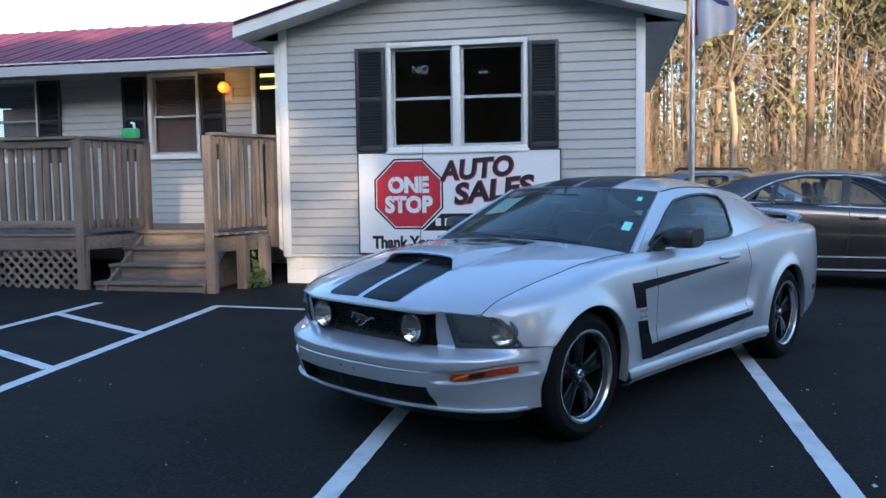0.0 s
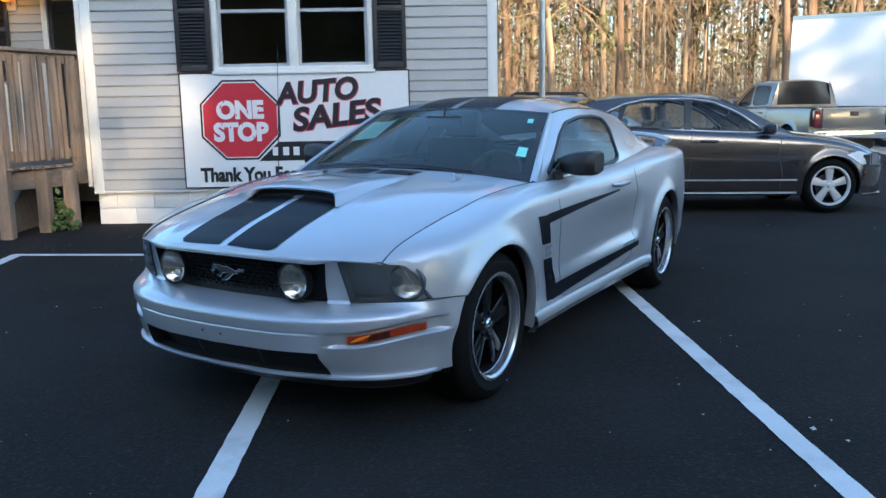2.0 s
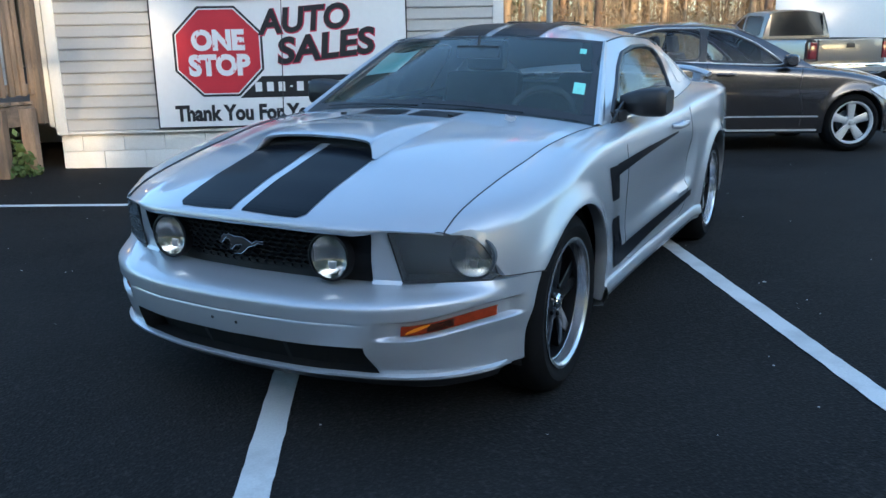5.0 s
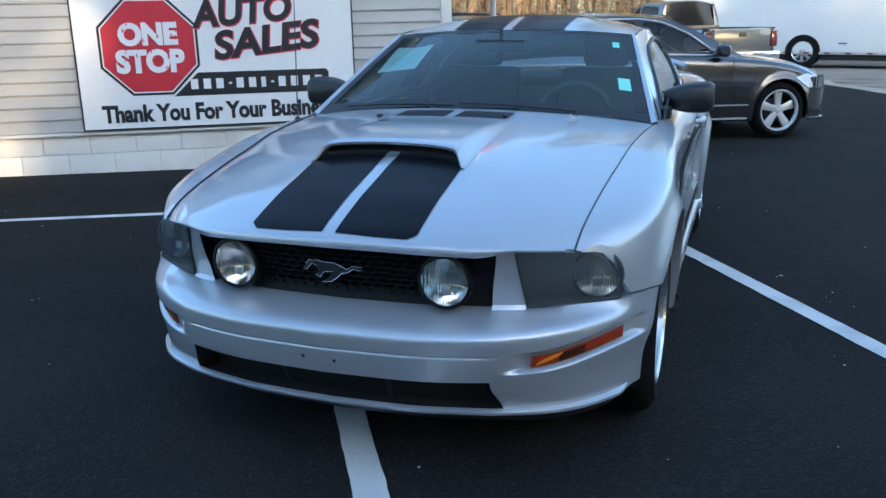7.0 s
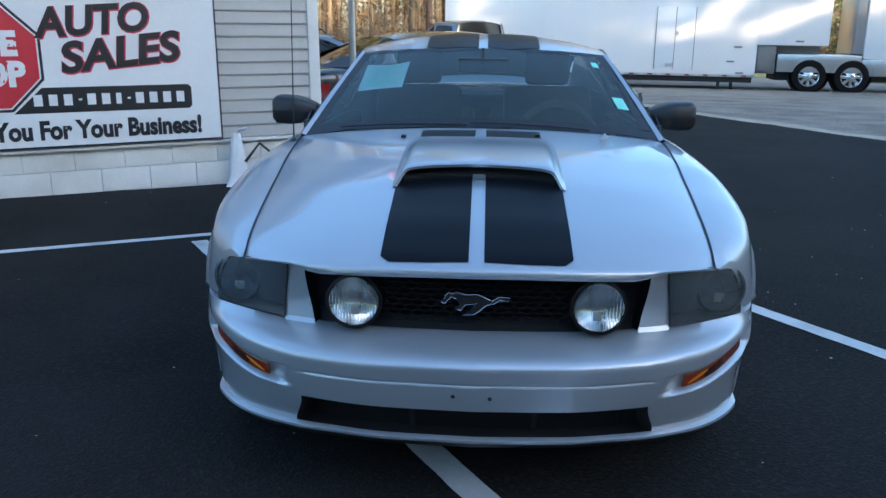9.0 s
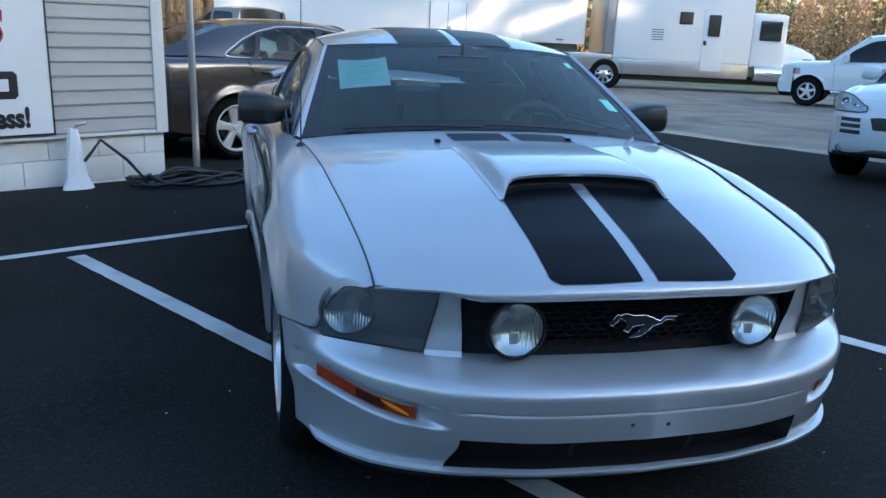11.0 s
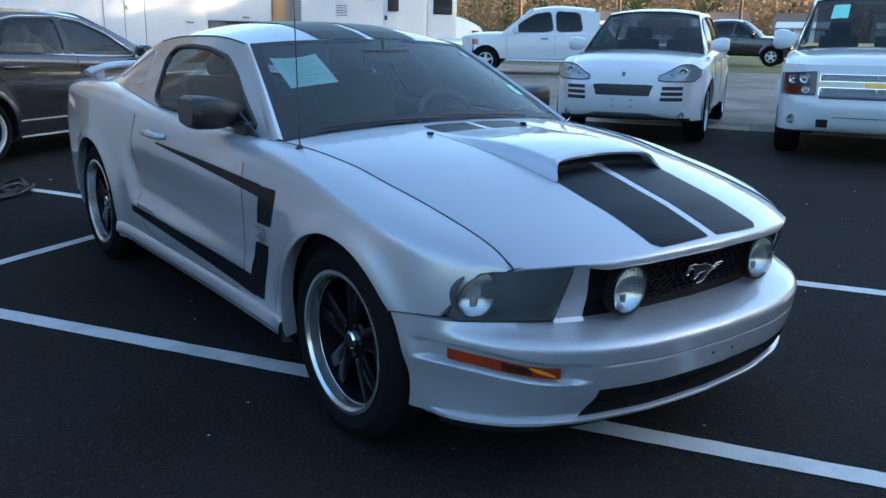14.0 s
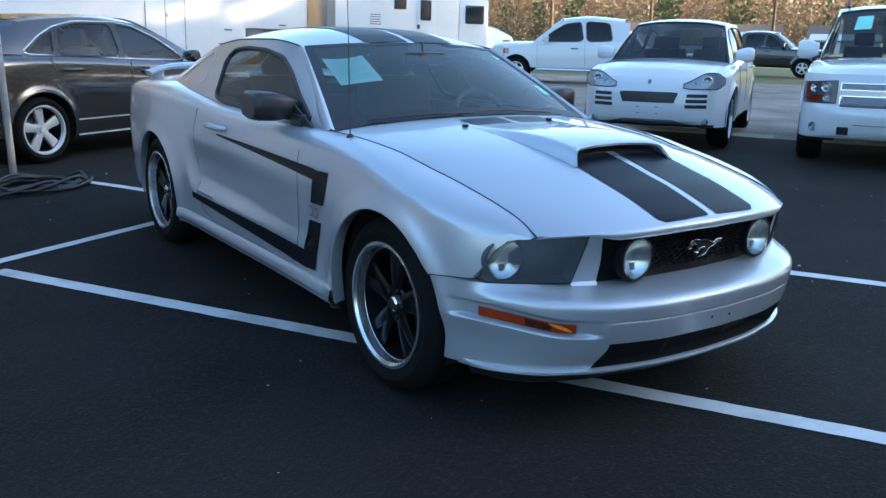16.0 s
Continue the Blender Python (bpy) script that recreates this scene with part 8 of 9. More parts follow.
tk = thing("tractor_truck", RIG, "white tractor truck with a long living quarters box", "truck")
bm = bmesh.new()
box(bm, 8.75, 13.45, 0.0, 2.5, 1.03, 3.95, 0.06)
part("quarters_box", bm, M["rig_white"], tk, "white living quarters box", 40)
bm = bmesh.new()
box(bm, 6.3, 8.74, 0.0, 2.5, 0.62, 1.16, 0.02)
box(bm, 8.75, 13.45, 0.012, 2.49, 0.54, 1.03, 0.02)
part("skirt_panel", bm, M["polished"], tk, "polished skirt panels", 40)
bm = bmesh.new()
box(bm, 8.45, 8.75, 0.05, 2.45, 1.2, 3.9, 0.05)
part("front_panel", bm, M["polished"], tk, "polished end panel", 40)
for x in (7.27, 8.5):
    bm = bmesh.new()
    lathe(bm, [(0.60, -0.012), (0.60, 0.5), (0.001, 0.5)], Matrix.Translation((x, 0.0, 0.56)), 36)
    part("wheel_opening", bm, M["dark"], tk, "dark wheel opening")
    wheel(tk, x, -0.06, 0.5, 0.515, 0.28, 0.30, 8, BIG_RIM, name="wheel").matrix_basis = Matrix.Translation((x, 0.12, 0.5)) @ Matrix.Rotation(math.pi, 4, "Z")
bm = bmesh.new()
box(bm, 11.75, 12.5, -0.015, 0.0, 0.75, 2.75, 0.01)
qd = part("quarters_door", bm, M["rig_white"], tk, "white door with a small window", 40)
bm = bmesh.new()
box(bm, 11.9, 12.3, -0.03, -0.014, 1.9, 2.6, 0.04)
part("door_window", bm, M["plastic"], qd, "dark door window", 40)
bm = bmesh.new()
box(bm, 11.78, 11.88, -0.04, -0.014, 1.6, 1.75, 0.01)
part("door_handle", bm, M["plastic"], qd)
bm = bmesh.new()
box(bm, 10.9, 11.35, -0.02, 0.0, 2.25, 2.65, 0.03)
part("side_window", bm, M["plastic"], tk, "small dark window", 40)
for k in range(5):
    bm = bmesh.new()
    box(bm, 10.0, 10.4, -0.012, 0.0, 1.7 + 0.08 * k, 1.73 + 0.08 * k)
    part("vent_slat", bm, M["grey_plastic"], tk)
# cab and hood
bm = bmesh.new()
box(bm, 13.5, 14.75, 0.12, 2.38, 0.9, 2.75, 0.15)
cabp = part("cab", bm, M["rig_white"], tk, "white truck cab", 40)
bm = bmesh.new()
box(bm, 13.75, 14.5, 0.10, 0.13, 1.85, 2.5, 0.05)
part("cab_window", bm, M["side_glass"], cabp, "cab side glass", 40)
bm = bmesh.new()
grid = [[Vector((14.7 + 1.35 * t, 1.25 + 1.0 * v * (1 - 0.12 * t), 1.0 + (0.85 - 0.35 * t * t) * (1 - abs(v) ** 4))) for v in frange(-1, 1, 16)] for t in frange(0, 1, 10)]
sheet(bm, grid)
bm.faces.new([bm.verts.new(p) for p in grid[-1]])
part("hood", bm, M["rig_white"], tk, "white sloping hood", 40)
bm = bmesh.new()
box(bm, 15.45, 15.75, 0.22, 0.30, 1.12, 1.32, 0.03)
part("headlight", bm, M["amber"], tk, "amber edged headlight", 40)
bm = bmesh.new()
tube(bm, [(13.6, 0.05, 0.75), (15.0, 0.05, 0.75)], 0.28, 14)
part("fuel_tank", bm, M["chrome"], tk, "chrome fuel tank", 40)
wheel(tk, 15.2, -0.06, 0.5, 0.515, 0.28, 0.30, 8, BIG_RIM, name="wheel").matrix_basis = Matrix.Translation((15.2, 0.3, 0.5)) @ Matrix.Rotation(math.pi, 4, "Z")
bm = bmesh.new()
box(bm, 6.3, 16.0, 0.3, 2.2, 0.35, 0.62)
part("truck_chassis", bm, M["dark"], tk, "dark chassis")


# ---- woods ----
M["bark"] = mat("pine_bark", (0.135, 0.088, 0.058), 0.9, vary=0.4, scale=3, fine=18, bump=0.02, stretch=(3, 3, 0.5), random_tint=0.3)
M["pale_bark"] = mat("pale_bark", (0.25, 0.188, 0.128), 0.85, vary=0.3, scale=2, fine=15, bump=0.01, stretch=(3, 3, 0.5), random_tint=0.25)
M["twig"] = mat("bare_twigs", (0.225, 0.168, 0.108), 0.9, vary=0.3, random_tint=0.2)
M["needles"] = mat("pine_needles", (0.105, 0.12, 0.045), 0.8, vary=0.4, scale=0.6, fine=6, random_tint=0.25)
M["dead_leaf"] = mat("dead_leaves", (0.21, 0.135, 0.07), 0.9, vary=0.4, scale=0.5, fine=5)
rng = random.Random(11)


def see_through(m, share, tint):
    """Thin leaves let part of the light pass."""
    n, l = m.node_tree.nodes, m.node_tree.links
    out = n["Material Output"]
    skin = out.inputs[0].links[0].from_socket
    tr, mx = n.new("ShaderNodeBsdfTranslucent"), n.new("ShaderNodeMixShader")
    tr.inputs[0].default_value = (*tint, 1)
    mx.inputs[0].default_value = share
    l.new(skin, mx.inputs[1])
    l.new(tr.outputs[0], mx.inputs[2])
    l.new(mx.outputs[0], out.inputs[0])


see_through(M["dead_leaf"], 0.45, (0.30, 0.19, 0.09))


def quads(points, size, material, name, lean=1.0, parent=None, aspect=1.0):
    """Many small leaves or clumps as one mesh."""
    vs, fs = [], []
    for p in points:
        s = size * rng.uniform(0.55, 1.35)
        a = Vector((rng.gauss(0, 1), rng.gauss(0, 1), rng.gauss(0, lean))).normalized()
        b = a.cross(Vector((rng.gauss(0, 1), rng.gauss(0, 1), rng.gauss(0, 1)))).normalized()
        c = Vector(p)
        i = len(vs)
        vs += [c - a * s * aspect - b * s * 0.3, c + a * s * 0.2 * aspect - b * s * 0.6, c + a * s * aspect + b * s * 0.2, c - a * s * 0.1 * aspect + b * s * 0.6]
        fs.append((i, i + 1, i + 2, i + 3))
    me = bpy.data.meshes.new(name)
    me.from_pydata([tuple(v) for v in vs], [], fs)
    me.materials.append(material)
    ob = new(name, me)
    if parent is not None:
        ob.parent = parent
    return ob


def limb(bm, p, d, length, r, depth, tips):
    """A crooked tapering limb with smaller ones on it."""
    pts, rs = [Vector(p)], [r]
    d = Vector(d).normalized()
    n = 4 if depth > 1 else 3
    for i in range(n):
        d = (d + Vector((rng.gauss(0, 0.2), rng.gauss(0, 0.2), rng.gauss(0.05, 0.16)))).normalized()
        pts.append(pts[-1] + d * length / n)
        rs.append(r * (1 - 0.8 * (i + 1) / n))
    tube(bm, pts, rs, 5 if depth > 1 else 3, caps=False)
    tips.append(pts[-1])
    if depth > 0:
        for k in range(4 if depth > 1 else 5):
            j = rng.randint(1, n)
            q = pts[j - 1].lerp(pts[j], rng.random())
            e = (d + Vector((rng.gauss(0, 0.8), rng.gauss(0, 0.8), rng.gauss(0.15, 0.5)))).normalized()
            limb(bm, q, e, length * rng.uniform(0.35, 0.6), r * 0.42, depth - 1, tips)


def tree(kind, height, r):
    """kind: pine (bare bole, high needles), hardwood (pale, forked, bare) or sapling."""
    t = thing("tree", Matrix(), {"pine": "tall pine with a bare bole at the wood's edge", "hardwood": "bare pale forked hardwood tree lit by low sun", "sapling": "thin bare sapling in dry brush"}[kind], "tree", "trees of the wood")
    bm, tips = bmesh.new(), []
    lean = Vector((rng.gauss(0, 0.03), rng.gauss(0, 0.03), 1))
    n = 9
    pts = [Vector((0, 0, -0.4))]
    for i in range(n):
        pts.append(pts[-1] + (lean + Vector((rng.gauss(0, 0.03), rng.gauss(0, 0.03), 0))) * height / n)
    rs = [r * (1.15 - 0.85 * i / n) for i in range(n + 1)]
    tube(bm, pts, rs, 9, caps=False)
    tw = bmesh.new()
    lo = {"pine": 0.45, "hardwood": 0.22, "sapling": 0.2}[kind]
    for k in range({"pine": 20, "hardwood": 15, "sapling": 9}[kind]):
        f = lo + (0.98 - lo) * rng.random() ** (0.8 if kind == "pine" else 1.1)
        i = min(n - 1, int(f * n))
        p = pts[i].lerp(pts[i + 1], f * n - i)
        a = rng.uniform(0, 2 * math.pi)
        up = {"pine": 0.12, "hardwood": 0.75, "sapling": 0.8}[kind]
        big = kind == "hardwood" and k < 5
        limb(bm if big else tw, p, (math.cos(a), math.sin(a), up), height * (0.30 if big else 0.15) * (1.15 - 0.5 * f) * rng.uniform(0.7, 1.2), r * (0.45 if big else 0.2) * (1.1 - 0.6 * f), 2 if kind != "sapling" else 1, tips)
    for k in range(6):
        a, f = rng.uniform(0, 6.28), rng.uniform(0.08, lo)
        i = min(n - 1, int(f * n))
        limb(tw, pts[i].lerp(pts[i + 1], f * n - i), (math.cos(a), math.sin(a), 0.2), rng.uniform(0.5, 1.6), r * 0.1, 1, [])
    part("trunk", bm, M["bark" if kind == "pine" else "pale_bark"], t, "", 60)
    part("twig_crown", tw, M["twig"], t)["kind"] = "stuff"
    if kind == "pine":
        pts2 = [q + Vector((rng.gauss(0, 0.28), rng.gauss(0, 0.28), rng.gauss(0, 0.2))) for q in tips for _ in range(4)]
        quads(pts2[:1500], 0.16, M["needles"], "crown", parent=t, aspect=1.3)
    elif kind == "hardwood":
        pts2 = [q + Vector((rng.gauss(0, 0.2), rng.gauss(0, 0.2), rng.gauss(0, 0.2))) for q in tips[::4]]
        quads(pts2, 0.05, M["dead_leaf"], "crown", parent=t)
    return t


kinds = [("pine", 17, 0.2), ("pine", 20, 0.24), ("hardwood", 15, 0.19), ("hardwood", 12, 0.13), ("sapling", 8, 0.06), ("pine", 15, 0.15), ("sapling", 10, 0.075), ("hardwood", 17, 0.16)]
spots = []
while len(spots) < 84:
    b, d = rng.uniform(56, 92), 36 + 26 * rng.random() ** 1.3
    x, y = d * math.cos(radians(b)), 1 + d * math.sin(radians(b))
    if all(math.hypot(x - p[0], y - p[1]) > 0.9 for p in spots) and y > 33:
        spots.append((x, y))
first = [tree(*k) for k in kinds]
for i, (x, y) in enumerate(spots):
    k = rng.choices(range(8), (3, 2, 3, 4, 4, 4, 4, 3))[0]
    m = pose(x, y, ground_z(x, y) - 0.05, 0, 0, rng.uniform(0, 360))
    if i < 8:
        first[i].matrix_basis = m
    else:
        c = copy_thing(first[k], m)
        s = rng.uniform(0.8, 1.2)
        c.scale = (s, s, s * rng.uniform(0.9, 1.15))

# the deep wood: boles too many to count
vs, fs = [], []
for _ in range(400):
    b, d = rng.uniform(50, 100), 52 + 60 * rng.random()
    x, y = d * math.cos(radians(b)), d * math.sin(radians(b))
    r, h = rng.uniform(0.04, 0.14), rng.uniform(9, 22)
    lx, ly = rng.gauss(0, 0.5), rng.gauss(0, 0.5)
    i = len(vs)
    for z, k in ((-0.5, 1.0), (h * 0.5, 0.75), (h, 0.3)):
        for q in range(5):
            vs.append((x + lx * z / h + r * k * math.cos(q * 1.2566), y + ly * z / h + r * k * math.sin(q * 1.2566), z))
    for l in (0, 5):
        for q in range(5):
            fs.append((i + l + q, i + l + (q + 1) % 5, i + l + 5 + (q + 1) % 5, i + l + 5 + q))
me = bpy.data.meshes.new("deep_wood")
me.from_pydata(vs, [], fs)
me.materials.append(M["bark"])
me.shade_smooth()
tagged(new("deep_wood", me), "dense wood of thin pine boles behind the lot", "woods", kind="stuff")
high, low = [], []
while len(high) < 48000:
    b, d = rng.uniform(50, 98), 40 + 66 * rng.random()
    x, y, z = d * math.cos(radians(b)), d * math.sin(radians(b)), rng.uniform(3.5, 17)
    if noise.noise(Vector((x * 0.28, y * 0.28, z * 0.22))) > 0.22 - 0.02 * (z - 6):
        high.append((x, y, z))
for _ in range(5200):
    b, d = rng.uniform(50, 98), 48 + 60 * rng.random()
    low.append((d * math.cos(radians(b)), d * math.sin(radians(b)), 4.5 * rng.random() ** 1.7))
tagged(quads(high, 0.17, M["needles"], "wood_foliage", aspect=1.3), "dull green pine foliage of the deep wood", "foliage", kind="stuff")
tagged(quads(low, 0.24, M["dead_leaf"], "wood_leaves"), "brown dead leaves and twigs of the deep wood", "foliage", kind="stuff")
# fine crossing twigs through the whole depth of the wood
vs, fs = [], []
for _ in range(46000):
    b, d = rng.uniform(52, 96), 36 + 40 * rng.random()
    x, y, z = d * math.cos(radians(b)), 1 + d * math.sin(radians(b)), 0.5 + 15 * rng.random() ** 1.3
    n, w = rng.uniform(0.5, 2.4), rng.uniform(0.005, 0.013)
    a = Vector((rng.gauss(0, 0.55), rng.gauss(0, 0.4), rng.gauss(0.8, 0.5))).normalized() * n
    k = Vector((rng.gauss(0, 0.12), 0, rng.gauss(0, 0.12))) * n
    s = Vector((-a.z, 0, a.x)).normalized() * w
    c, i = Vector((x, y, z)), len(vs)
    vs += [tuple(c - s), tuple(c + s), tuple(c + a * 0.5 + k + s * 0.6), tuple(c + a * 0.5 + k - s * 0.6), tuple(c + a)]
    fs += [(i, i + 1, i + 2, i + 3), (i + 3, i + 2, i + 4)]
me = bpy.data.meshes.new("wood_twigs")
me.from_pydata(vs, [], fs)
me.materials.append(M["twig"])
tagged(new("wood_twigs", me), "fine bare twigs crossing in the wood", "twigs", kind="stuff")
# brush: thin stems and dry leaves along the wood's edge
vs, fs = [], []
leaf = []
for _ in range(5200):
    b, d = rng.uniform(52, 95), 34 + 20 * rng.random()
    x, y = d * math.cos(radians(b)), 1 + d * math.sin(radians(b))
    h = rng.uniform(0.6, 4.2) * (0.5 + 0.5 * rng.random())
    lx, ly, w = rng.gauss(0, 0.35) * h, rng.gauss(0, 0.35) * h, rng.uniform(0.006, 0.02)
    i = len(vs)
    vs += [(x - w, y, -0.1), (x + w, y, -0.1), (x + lx * 0.4 + w * 0.7, y + ly * 0.4, h * 0.5), (x + lx * 0.4 - w * 0.7, y + ly * 0.4, h * 0.5), (x + lx, y + ly, h)]
    fs += [(i, i + 1, i + 2, i + 3), (i + 3, i + 2, i + 4)]
    for _ in range(2):
        leaf.append((x + lx * 0.7 + rng.gauss(0, 0.2), y + ly * 0.7 + rng.gauss(0, 0.2), h * rng.uniform(0.2, 1)))
me = bpy.data.meshes.new("brush")
me.from_pydata(vs, [], fs)
me.materials.append(M["twig"])
tagged(new("brush", me), "dry brown brush along the wood's edge", "brush", kind="stuff")
tagged(quads(leaf, 0.085, M["dead_leaf"], "brush_leaves"), "dead leaves in the brush", "leaves", kind="stuff")
# far treeline across the road
M["far_pine"] = mat("far_pine_foliage", (0.115, 0.125, 0.055), 0.8, vary=0.4, scale=0.3, fine=3)
M["far_leaf"] = mat("far_bare_crowns", (0.36, 0.25, 0.15), 0.9, vary=0.35, scale=0.3, fine=3)
see_through(M["far_pine"], 0.4, (0.14, 0.16, 0.06))
see_through(M["far_leaf"], 0.45, (0.40, 0.27, 0.16))
pts, pts2 = [], []
for _ in range(110000):
    b = rng.uniform(-25, 52)
    d = rng.uniform(145, 200)
    top = 13 + 4 * noise.noise(Vector((b * 0.35, 2.0, 0.0))) + 2.5 * noise.noise(Vector((b * 1.6, 5.0, 0.0)))
    p = (d * math.cos(radians(b)), d * math.sin(radians(b)), ground_z(150, 20) - 0.5 + top * rng.random())
    (pts if noise.noise(Vector((b * 0.5, d * 0.05, 1.0))) > 0.16 else pts2).append(p)
tagged(quads(pts, 0.42, M["far_pine"], "far_pines"), "far green pines across the road", "woods", kind="stuff")
tagged(quads(pts2, 0.38, M["far_leaf"], "far_hardwoods"), "far brown leafless hardwoods across the road", "woods", kind="stuff")
# an unseen tall wood, added behind the camera to shade the lot
def shade_wood(name, lo, hi, y0, y1, n, size, gap):
    q = []
    while len(q) < n:
        x, y = rng.uniform(lo, hi), rng.uniform(y0, y1)
        top = 11.6 + 1.2 * noise.noise(Vector((x * 0.12, 4.0, 0.0))) + 1.3 * noise.noise(Vector((x * 0.55, 9.0, 0.0)))
        z = top * rng.random() ** 0.75
        if gap(x, y, z):
            continue
        q.append((x, y, z))
    return tagged(quads(q, size, M["needles"], name), "unseen pine wood added to shade the lot", "woods", kind="stuff")


def gap(x, y, z):
    """Openings cut along the sun's way, given on the office's front plane, to put low sun where wanted."""
    u, w = x - 0.364 * (10.56 - y), z - 0.2457 * (10.56 - y)
    n = 0.35 * noise.noise(Vector((u * 0.9, w * 0.9, 0.0))) + 0.2 * noise.noise(Vector((u * 2.5, w * 2.5, 4.0)))
    lit = math.hypot((u + 3.95) / 1.95, (w - 1.15) / 1.6) < 1 + 0.6 * n or math.hypot((u - 1.75) / 0.75, (w - 0.6) / 0.5) < 1 + n
    # low clearing left so the sedan's side mirrors bright horizon sky
    if 27 < x < 55 and z < 6.2 + 1.2 * noise.noise(Vector((x * 0.6, 2.0, 8.0))):
        return rng.random() < 0.97
    return lit or math.hypot((x - 19) / 1.2, (z - 9.0) / 0.7) < 1


shade_wood("near_wood", -45, 60, -25, -17, 52000, 0.55, gap)
# fine twigs and needles added in the openings to soften the sun patches
q = []
while len(q) < 4600:
    x, y = rng.uniform(3, 17), rng.uniform(-25, -17)
    z = rng.uniform(4, 12)
    if gap(x, y, z):
        q.append((x, y, z))
tagged(quads(q, 0.085, M["needles"], "opening_twigs"), "thin needles added to soften sun through the unseen wood", "woods", kind="stuff")
# taller thin crowns, unseen, added to break the light on the trailer
q = []
while len(q) < 1700:
    x, y, z = rng.uniform(24, 46), rng.uniform(-25, -17), rng.uniform(9.5, 17.5)
    if noise.noise(Vector((x * 0.35, z * 0.35, 6.0))) < 0.2:
        q.append((x, y, z))
tagged(quads(q, 0.55, M["needles"], "tall_crowns"), "unseen thin crowns added to break sun on the trailer", "woods", kind="stuff")
# boles that go with the added shading wood, also out of view
vs, fs = [], []
for k in range(60):
    x, y, r = rng.uniform(-45, 60), rng.uniform(-24, -19), rng.uniform(0.12, 0.22)
    i = len(vs)
    for z, s in ((-0.5, 1), (12, 0.5)):
        for q in range(6):
            vs.append((x + r * s * math.cos(q * 1.047), y + r * s * math.sin(q * 1.047), z))
    for q in range(6):
        fs.append((i + q, i + (q + 1) % 6, i + 6 + (q + 1) % 6, i + 6 + q))
me = bpy.data.meshes.new("near_boles")
me.from_pydata(vs, [], fs)
me.materials.append(M["bark"])
tagged(new("near_boles", me), "boles of the unseen wood added to shade the lot", "woods", kind="stuff")

# far houses and poles across the road
M["far_roof"] = mat("grey_shingle", (0.17, 0.125, 0.095), 0.85, vary=0.2)
for x, y, w, d, h, rot in ((134, 14, 8, 7, 2.3, 8), (128, 1, 9, 7, 2.3, -6), (131, 32, 7, 6, 2.2, 15), (136, -12, 9, 7, 2.4, 0)):
    hs = thing("far_house", pose(x, y, ground_z(x, y) - 0.1, 0, 0, 90 + rot), "low pale house with a brown gable roof far off", "house", "far houses")
    bm = bmesh.new()
    box(bm, -w / 2, w / 2, -d / 2, d / 2, 0, h)
    prism(bm, [(-d / 2, h), (d / 2, h), (0, h + 1.8)], -w / 2 + 0.02, w / 2 - 0.02, Matrix.Rotation(radians(90), 4, "Z"))
    part("wall", bm, M["trim"], hs, "pale wall")
    bm = bmesh.new()
    for s in (1, -1):
        sheet(bm, [[(x2, s * (d / 2 + 0.4), h - 0.3) for x2 in (-w / 2 - 0.4, w / 2 + 0.4)], [(x2, 0, h + 1.9) for x2 in (-w / 2 - 0.4, w / 2 + 0.4)]])
    part("roof", bm, M["far_roof"], hs, "brown shingle roof")
    for k in (-0.28, 0.28):
        bm = bmesh.new()
        box(bm, w * k - 0.5, w * k + 0.5, d / 2, d / 2 + 0.03, 0.9, 2.0)
        part("window", bm, M["plastic"], hs)
for x, y in ((62, 24), (66, 17), (70, 8)):
    pl = thing("utility_pole", pose(x, y, ground_z(x, y)), "wooden utility pole across the road", "utility pole", "utility poles")
    part("pole", (lambda b: (tube(b, [(0, 0, -0.3), (0.05, 0, 10)], [0.15, 0.1], 8), b)[1])(bmesh.new()), M["bark"], pl, "", 50)
    part("crossarm", (lambda b: (box(b, -0.06, 0.06, -1.1, 1.1, 9.2, 9.32), b)[1])(bmesh.new()), M["bark"], pl)


# ---- small things round the office ----
M["hose"] = mat("black_cable", (0.015, 0.015, 0.016), 0.5, vary=0.2)
M["cloth_white"] = mat("white_plastic_bag", (0.78, 0.79, 0.82), 0.45, vary=0.06, scale=12)
M["green_plastic"] = mat("green_plastic", (0.10, 0.42, 0.13), 0.35, vary=0.1)
M["leaf_green"] = mat("weed_leaves", (0.06, 0.10, 0.03), 0.7, vary=0.3)
M["flag_white"] = mat("flag_cloth", (0.55, 0.52, 0.54), 0.8, vary=0.08, scale=6)
M["flag_red"] = mat("flag_red", (0.33, 0.04, 0.06), 0.8, vary=0.1)
M["flag_blue"] = mat("flag_blue", (0.05, 0.07, 0.2), 0.8, vary=0.1)
fp = thing("flag_pole", pose(1.53, 11.11, ground_z(1.53, 11.11)), "grey steel flag pole with a furled banner", "flag pole")
part("pole", (lambda b: (tube(b, [(0, 0, -0.05), (0, 0, 5.2)], [0.034, 0.028], 14), b)[1])(bmesh.new()), M["steel"], fp, "", 50)


def flag_pt(u, v):
    return Vector((0.03 + 0.42 * u + 0.03 * math.sin(6 * v + 3 * u), 0.09 * math.sin(9 * u + 2.2 * v), 4.3 - 1.45 * v - 0.32 * u * (1 - v) - 0.25 * u * u + 0.5 * u * v * 0.9))


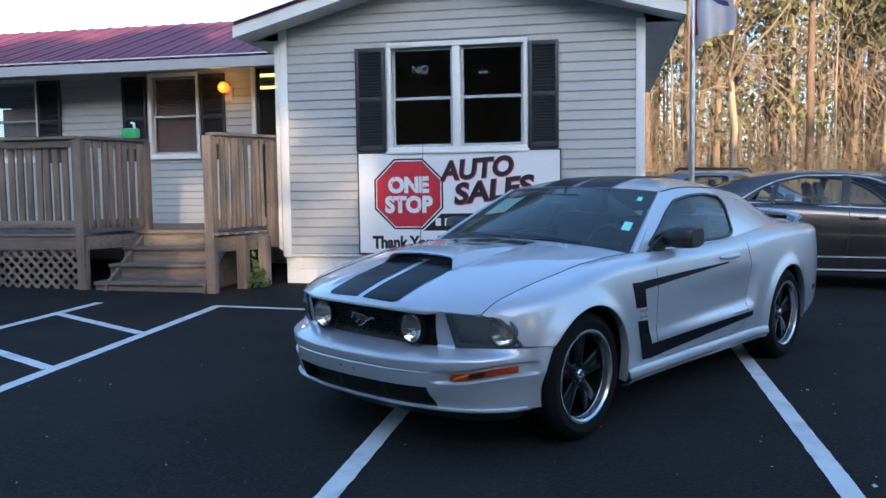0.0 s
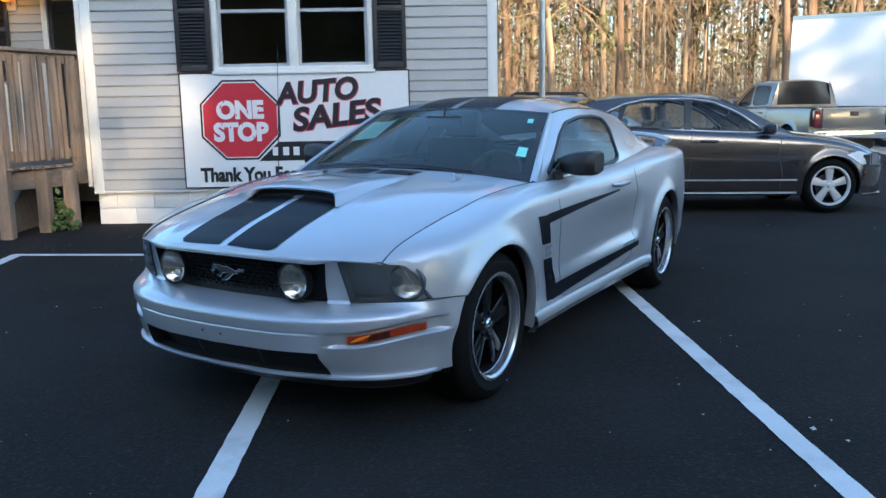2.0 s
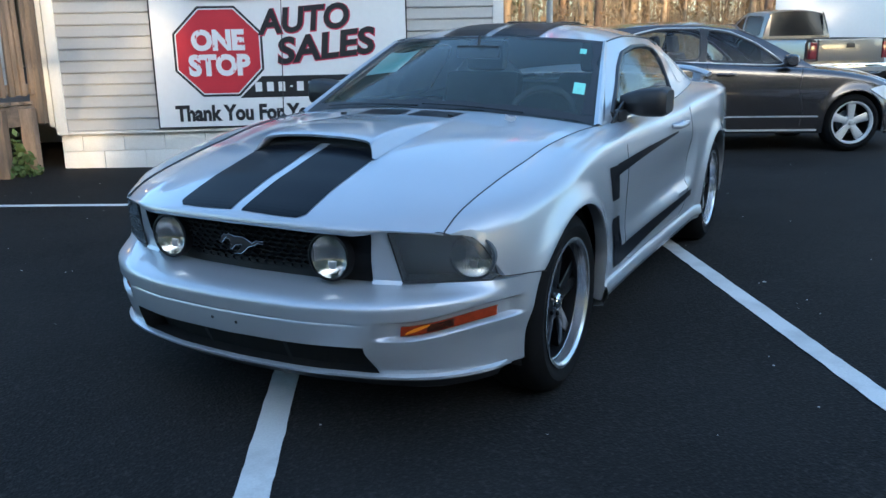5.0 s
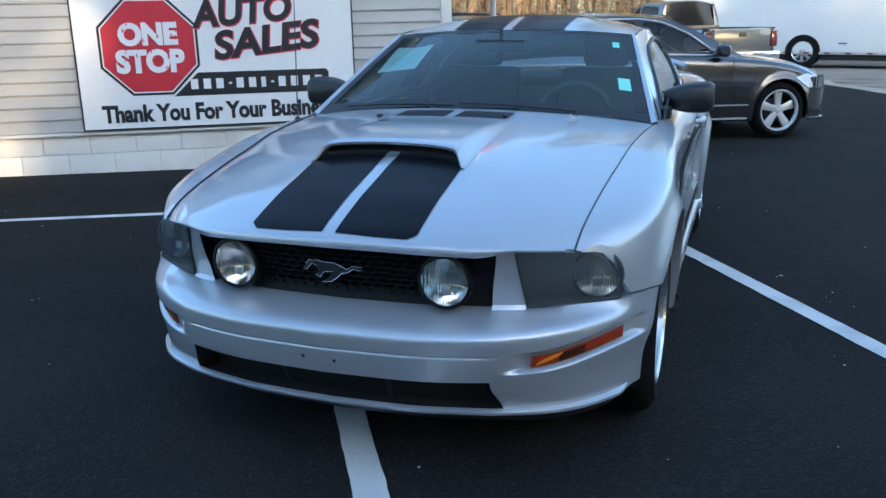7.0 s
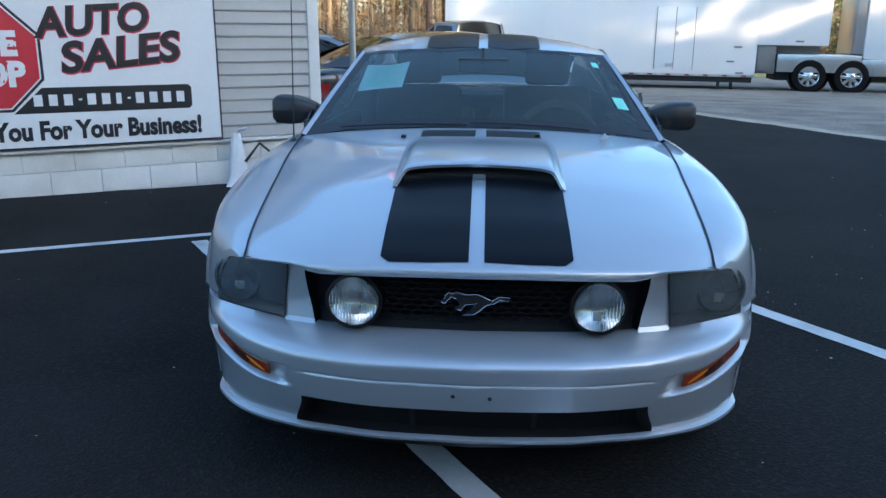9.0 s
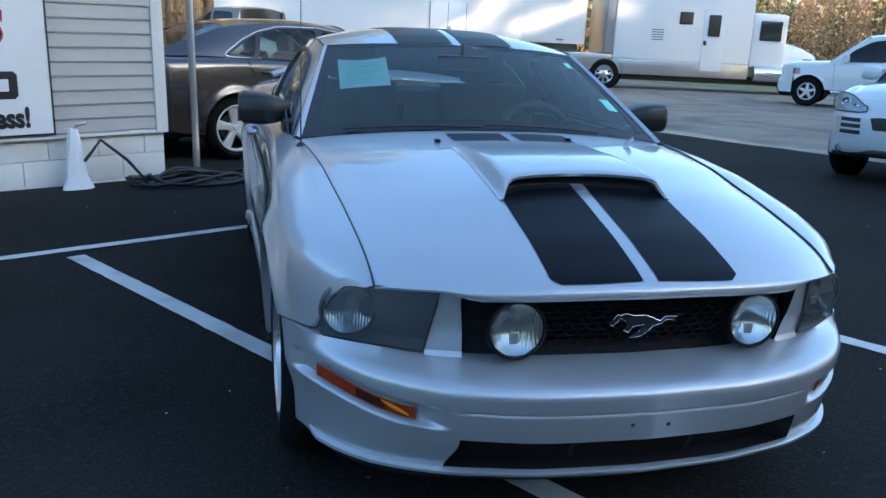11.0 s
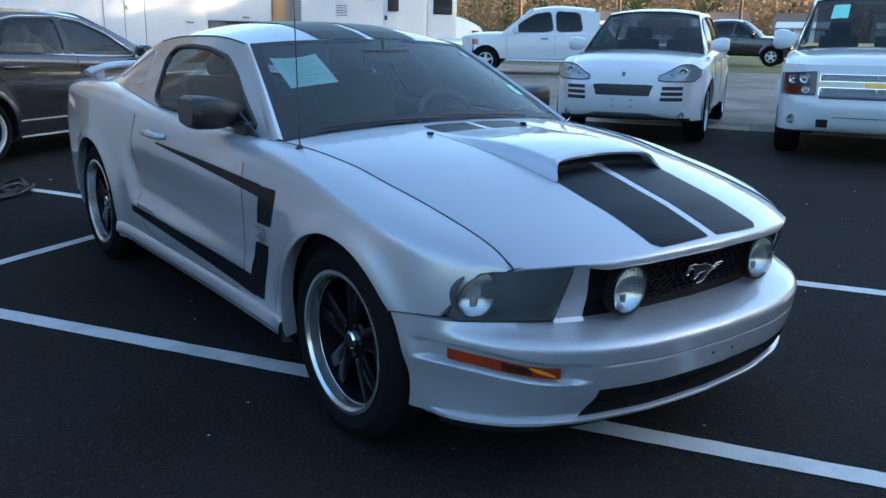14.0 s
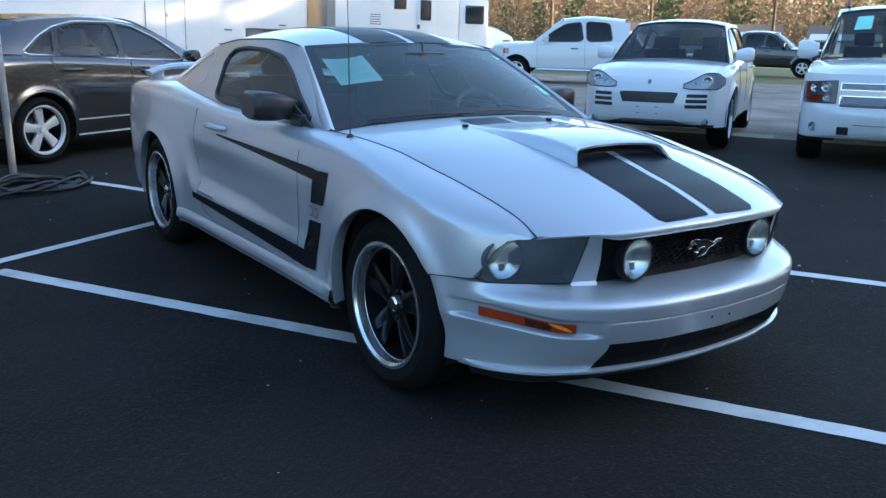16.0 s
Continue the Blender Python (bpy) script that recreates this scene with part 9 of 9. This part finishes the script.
bm = bmesh.new()
sheet(bm, [[flag_pt(u, v) for u in frange(0, 1, 18)] for v in frange(0, 1, 22)])
fl = part("flag", bm, M["flag_white"], fp, "limp banner in white, red and blue", 60)
for v0, v1, u0, u1, mt in ((0.0, 0.35, 0.0, 0.35, "flag_red"), (0.35, 0.9, 0.0, 0.12, "flag_red"), (0.42, 0.5, 0.35, 0.95, "flag_blue"), (0.54, 0.62, 0.3, 0.9, "flag_blue"), (0.28, 0.36, 0.45, 1.0, "flag_blue")):
    bm = bmesh.new()
    sheet(bm, [[flag_pt(u, v) + Vector((0, -0.006, 0)) for u in frange(u0, u1, 10)] for v in frange(v0, v1, 6)])
    part("flag_band", bm, M[mt], fl)

# coiled cable on the asphalt
hose = bmesh.new()
r2 = random.Random(4)
pts = [Vector((0.16, 10.40, 0.30)), Vector((0.30, 10.40, 0.46)), Vector((0.46, 10.30, 0.30)), Vector((0.62, 10.24, 0.08))]
for k in range(150):
    a = 0.21 * k
    rr = 0.46 + 0.07 * math.sin(k * 0.37) + 0.05 * r2.random()
    ex, ey = 1.0 + 0.04 * math.sin(k * 0.11), 0.60
    x, y = 1.05 + rr * ex * math.cos(a) + 0.08 * math.sin(k * 0.05), 10.28 + rr * ey * math.sin(a) * 0.8
    pts.append(Vector((x, y, ground_z(x, y) + 0.016 + 0.0006 * k * (0.6 + 0.4 * math.sin(k * 0.8)))))
tube(hose, pts, 0.014, 7)
tagged(link("coiled_cable", hose, M["hose"], None, "", 60), "black cable coiled loosely on the asphalt", "cable")
# a white bag hung by the wall
bm = bmesh.new()
grid = []
for t in frange(0, 1, 12):
    z = 0.56 - 0.50 * t
    r = 0.028 + 0.050 * t ** 0.8 + 0.028 * sstep(0.75, 1, t)
    grid.append([Vector((0.10 + r * 1.15 * math.cos(q) * (1 + 0.16 * math.sin(5 * q + 3 * t)), 10.43 + r * 0.7 * math.sin(q) * (1 + 0.14 * math.sin(4 * q + 5 * t)), z)) for q in frange(0, 2 * math.pi, 26)])
sheet(bm, grid)
tagged(link("plastic_bag", bm, M["cloth_white"], None, "", 60), "crumpled white plastic bag over a tap by the foundation", "bag")
bm = bmesh.new()
tube(bm, [(0.12, 10.58, 0.50), (0.12, 10.47, 0.52), (0.13, 10.43, 0.585), (0.2, 10.42, 0.60)], 0.013, 8)
tagged(link("water_tap", bm, M["steel"], None, "", 60), "small metal tap on the foundation", "tap")
# green spray bottle on the deck rail
gb = thing("spray_bottle", pose(-5.42, 10.4, 1.988), "green plastic container on the deck rail", "bottle")
part("container", (lambda b: (box(b, -0.11, 0.11, -0.06, 0.06, 0.0, 0.13, 0.035), b)[1])(bmesh.new()), M["green_plastic"], gb, "", 50)
part("nozzle", (lambda b: (tube(b, [(0.05, 0, 0.12), (0.05, 0, 0.19), (0.01, 0, 0.2)], 0.018, 8), b)[1])(bmesh.new()), M["cloth_white"], gb, "white nozzle", 50)
# weeds by the deck posts
w = []
for k in range(260):
    a, r = r2.uniform(0, 6.28), r2.random() ** 0.6
    w.append((-3.72 + 0.2 * r * math.cos(a), 10.2 + 0.2 * r * math.sin(a), ground_z(-3.7, 10.2) + 0.42 * r2.random() * (1.1 - r)))
tagged(quads(w, 0.035, M["leaf_green"], "weed_clump"), "small green weeds growing beside the deck post", "weeds", kind="stuff")
# pale chips of stone and paint on the asphalt
M["chip"] = mat("pale_chips", (0.5, 0.5, 0.49), 0.8)
vs, fs = [], []
for x, y, s in [(1.70, 4.61, 0.022), (1.80, 6.34, 0.012), (2.03, 10.5, 0.02), (1.78, 4.48, 0.014)] + [(r2.uniform(-4, 6), r2.uniform(2, 12), r2.uniform(0.003, 0.008)) for _ in range(240)]:
    z = ground_z(x, y)
    i = len(vs)
    a = r2.uniform(0, 3)
    for q in range(4):
        vs.append((x + s * math.cos(a + q * 1.57) * (1 if q % 2 else 0.6), y + s * math.sin(a + q * 1.57), z + 0.001))
    vs.append((x, y, z + s * 0.5))
    fs += [(i + q, i + (q + 1) % 4, i + 4) for q in range(4)]
me = bpy.data.meshes.new("stone_chips")
me.from_pydata(vs, [], fs)
me.materials.append(M["chip"])
tagged(new("stone_chips", me), "small pale chips scattered on the asphalt", "chips", kind="stuff")

# a scrap of paper on the coupe's hood
sc = CAR @ hood_at(-0.36, 0.49, 0.002)
bm = bmesh.new()
sheet(bm, [[Vector((0.05 * (u - 0.5) + 0.012 * v, 0.035 * (v - 0.5), 0.002 + 0.03 * (u - 0.3) ** 2 + 0.022 * v * v)) for u in frange(0, 1, 6)] for v in frange(0, 1, 6)])
scrap = link("paper_scrap", bm, M["cloth_white"], None, "", 60)
scrap.matrix_basis = Matrix.Translation(sc) @ Matrix.Rotation(radians(200), 4, "Z")
tagged(scrap, "small curled white paper scrap on the silver hood", "paper")
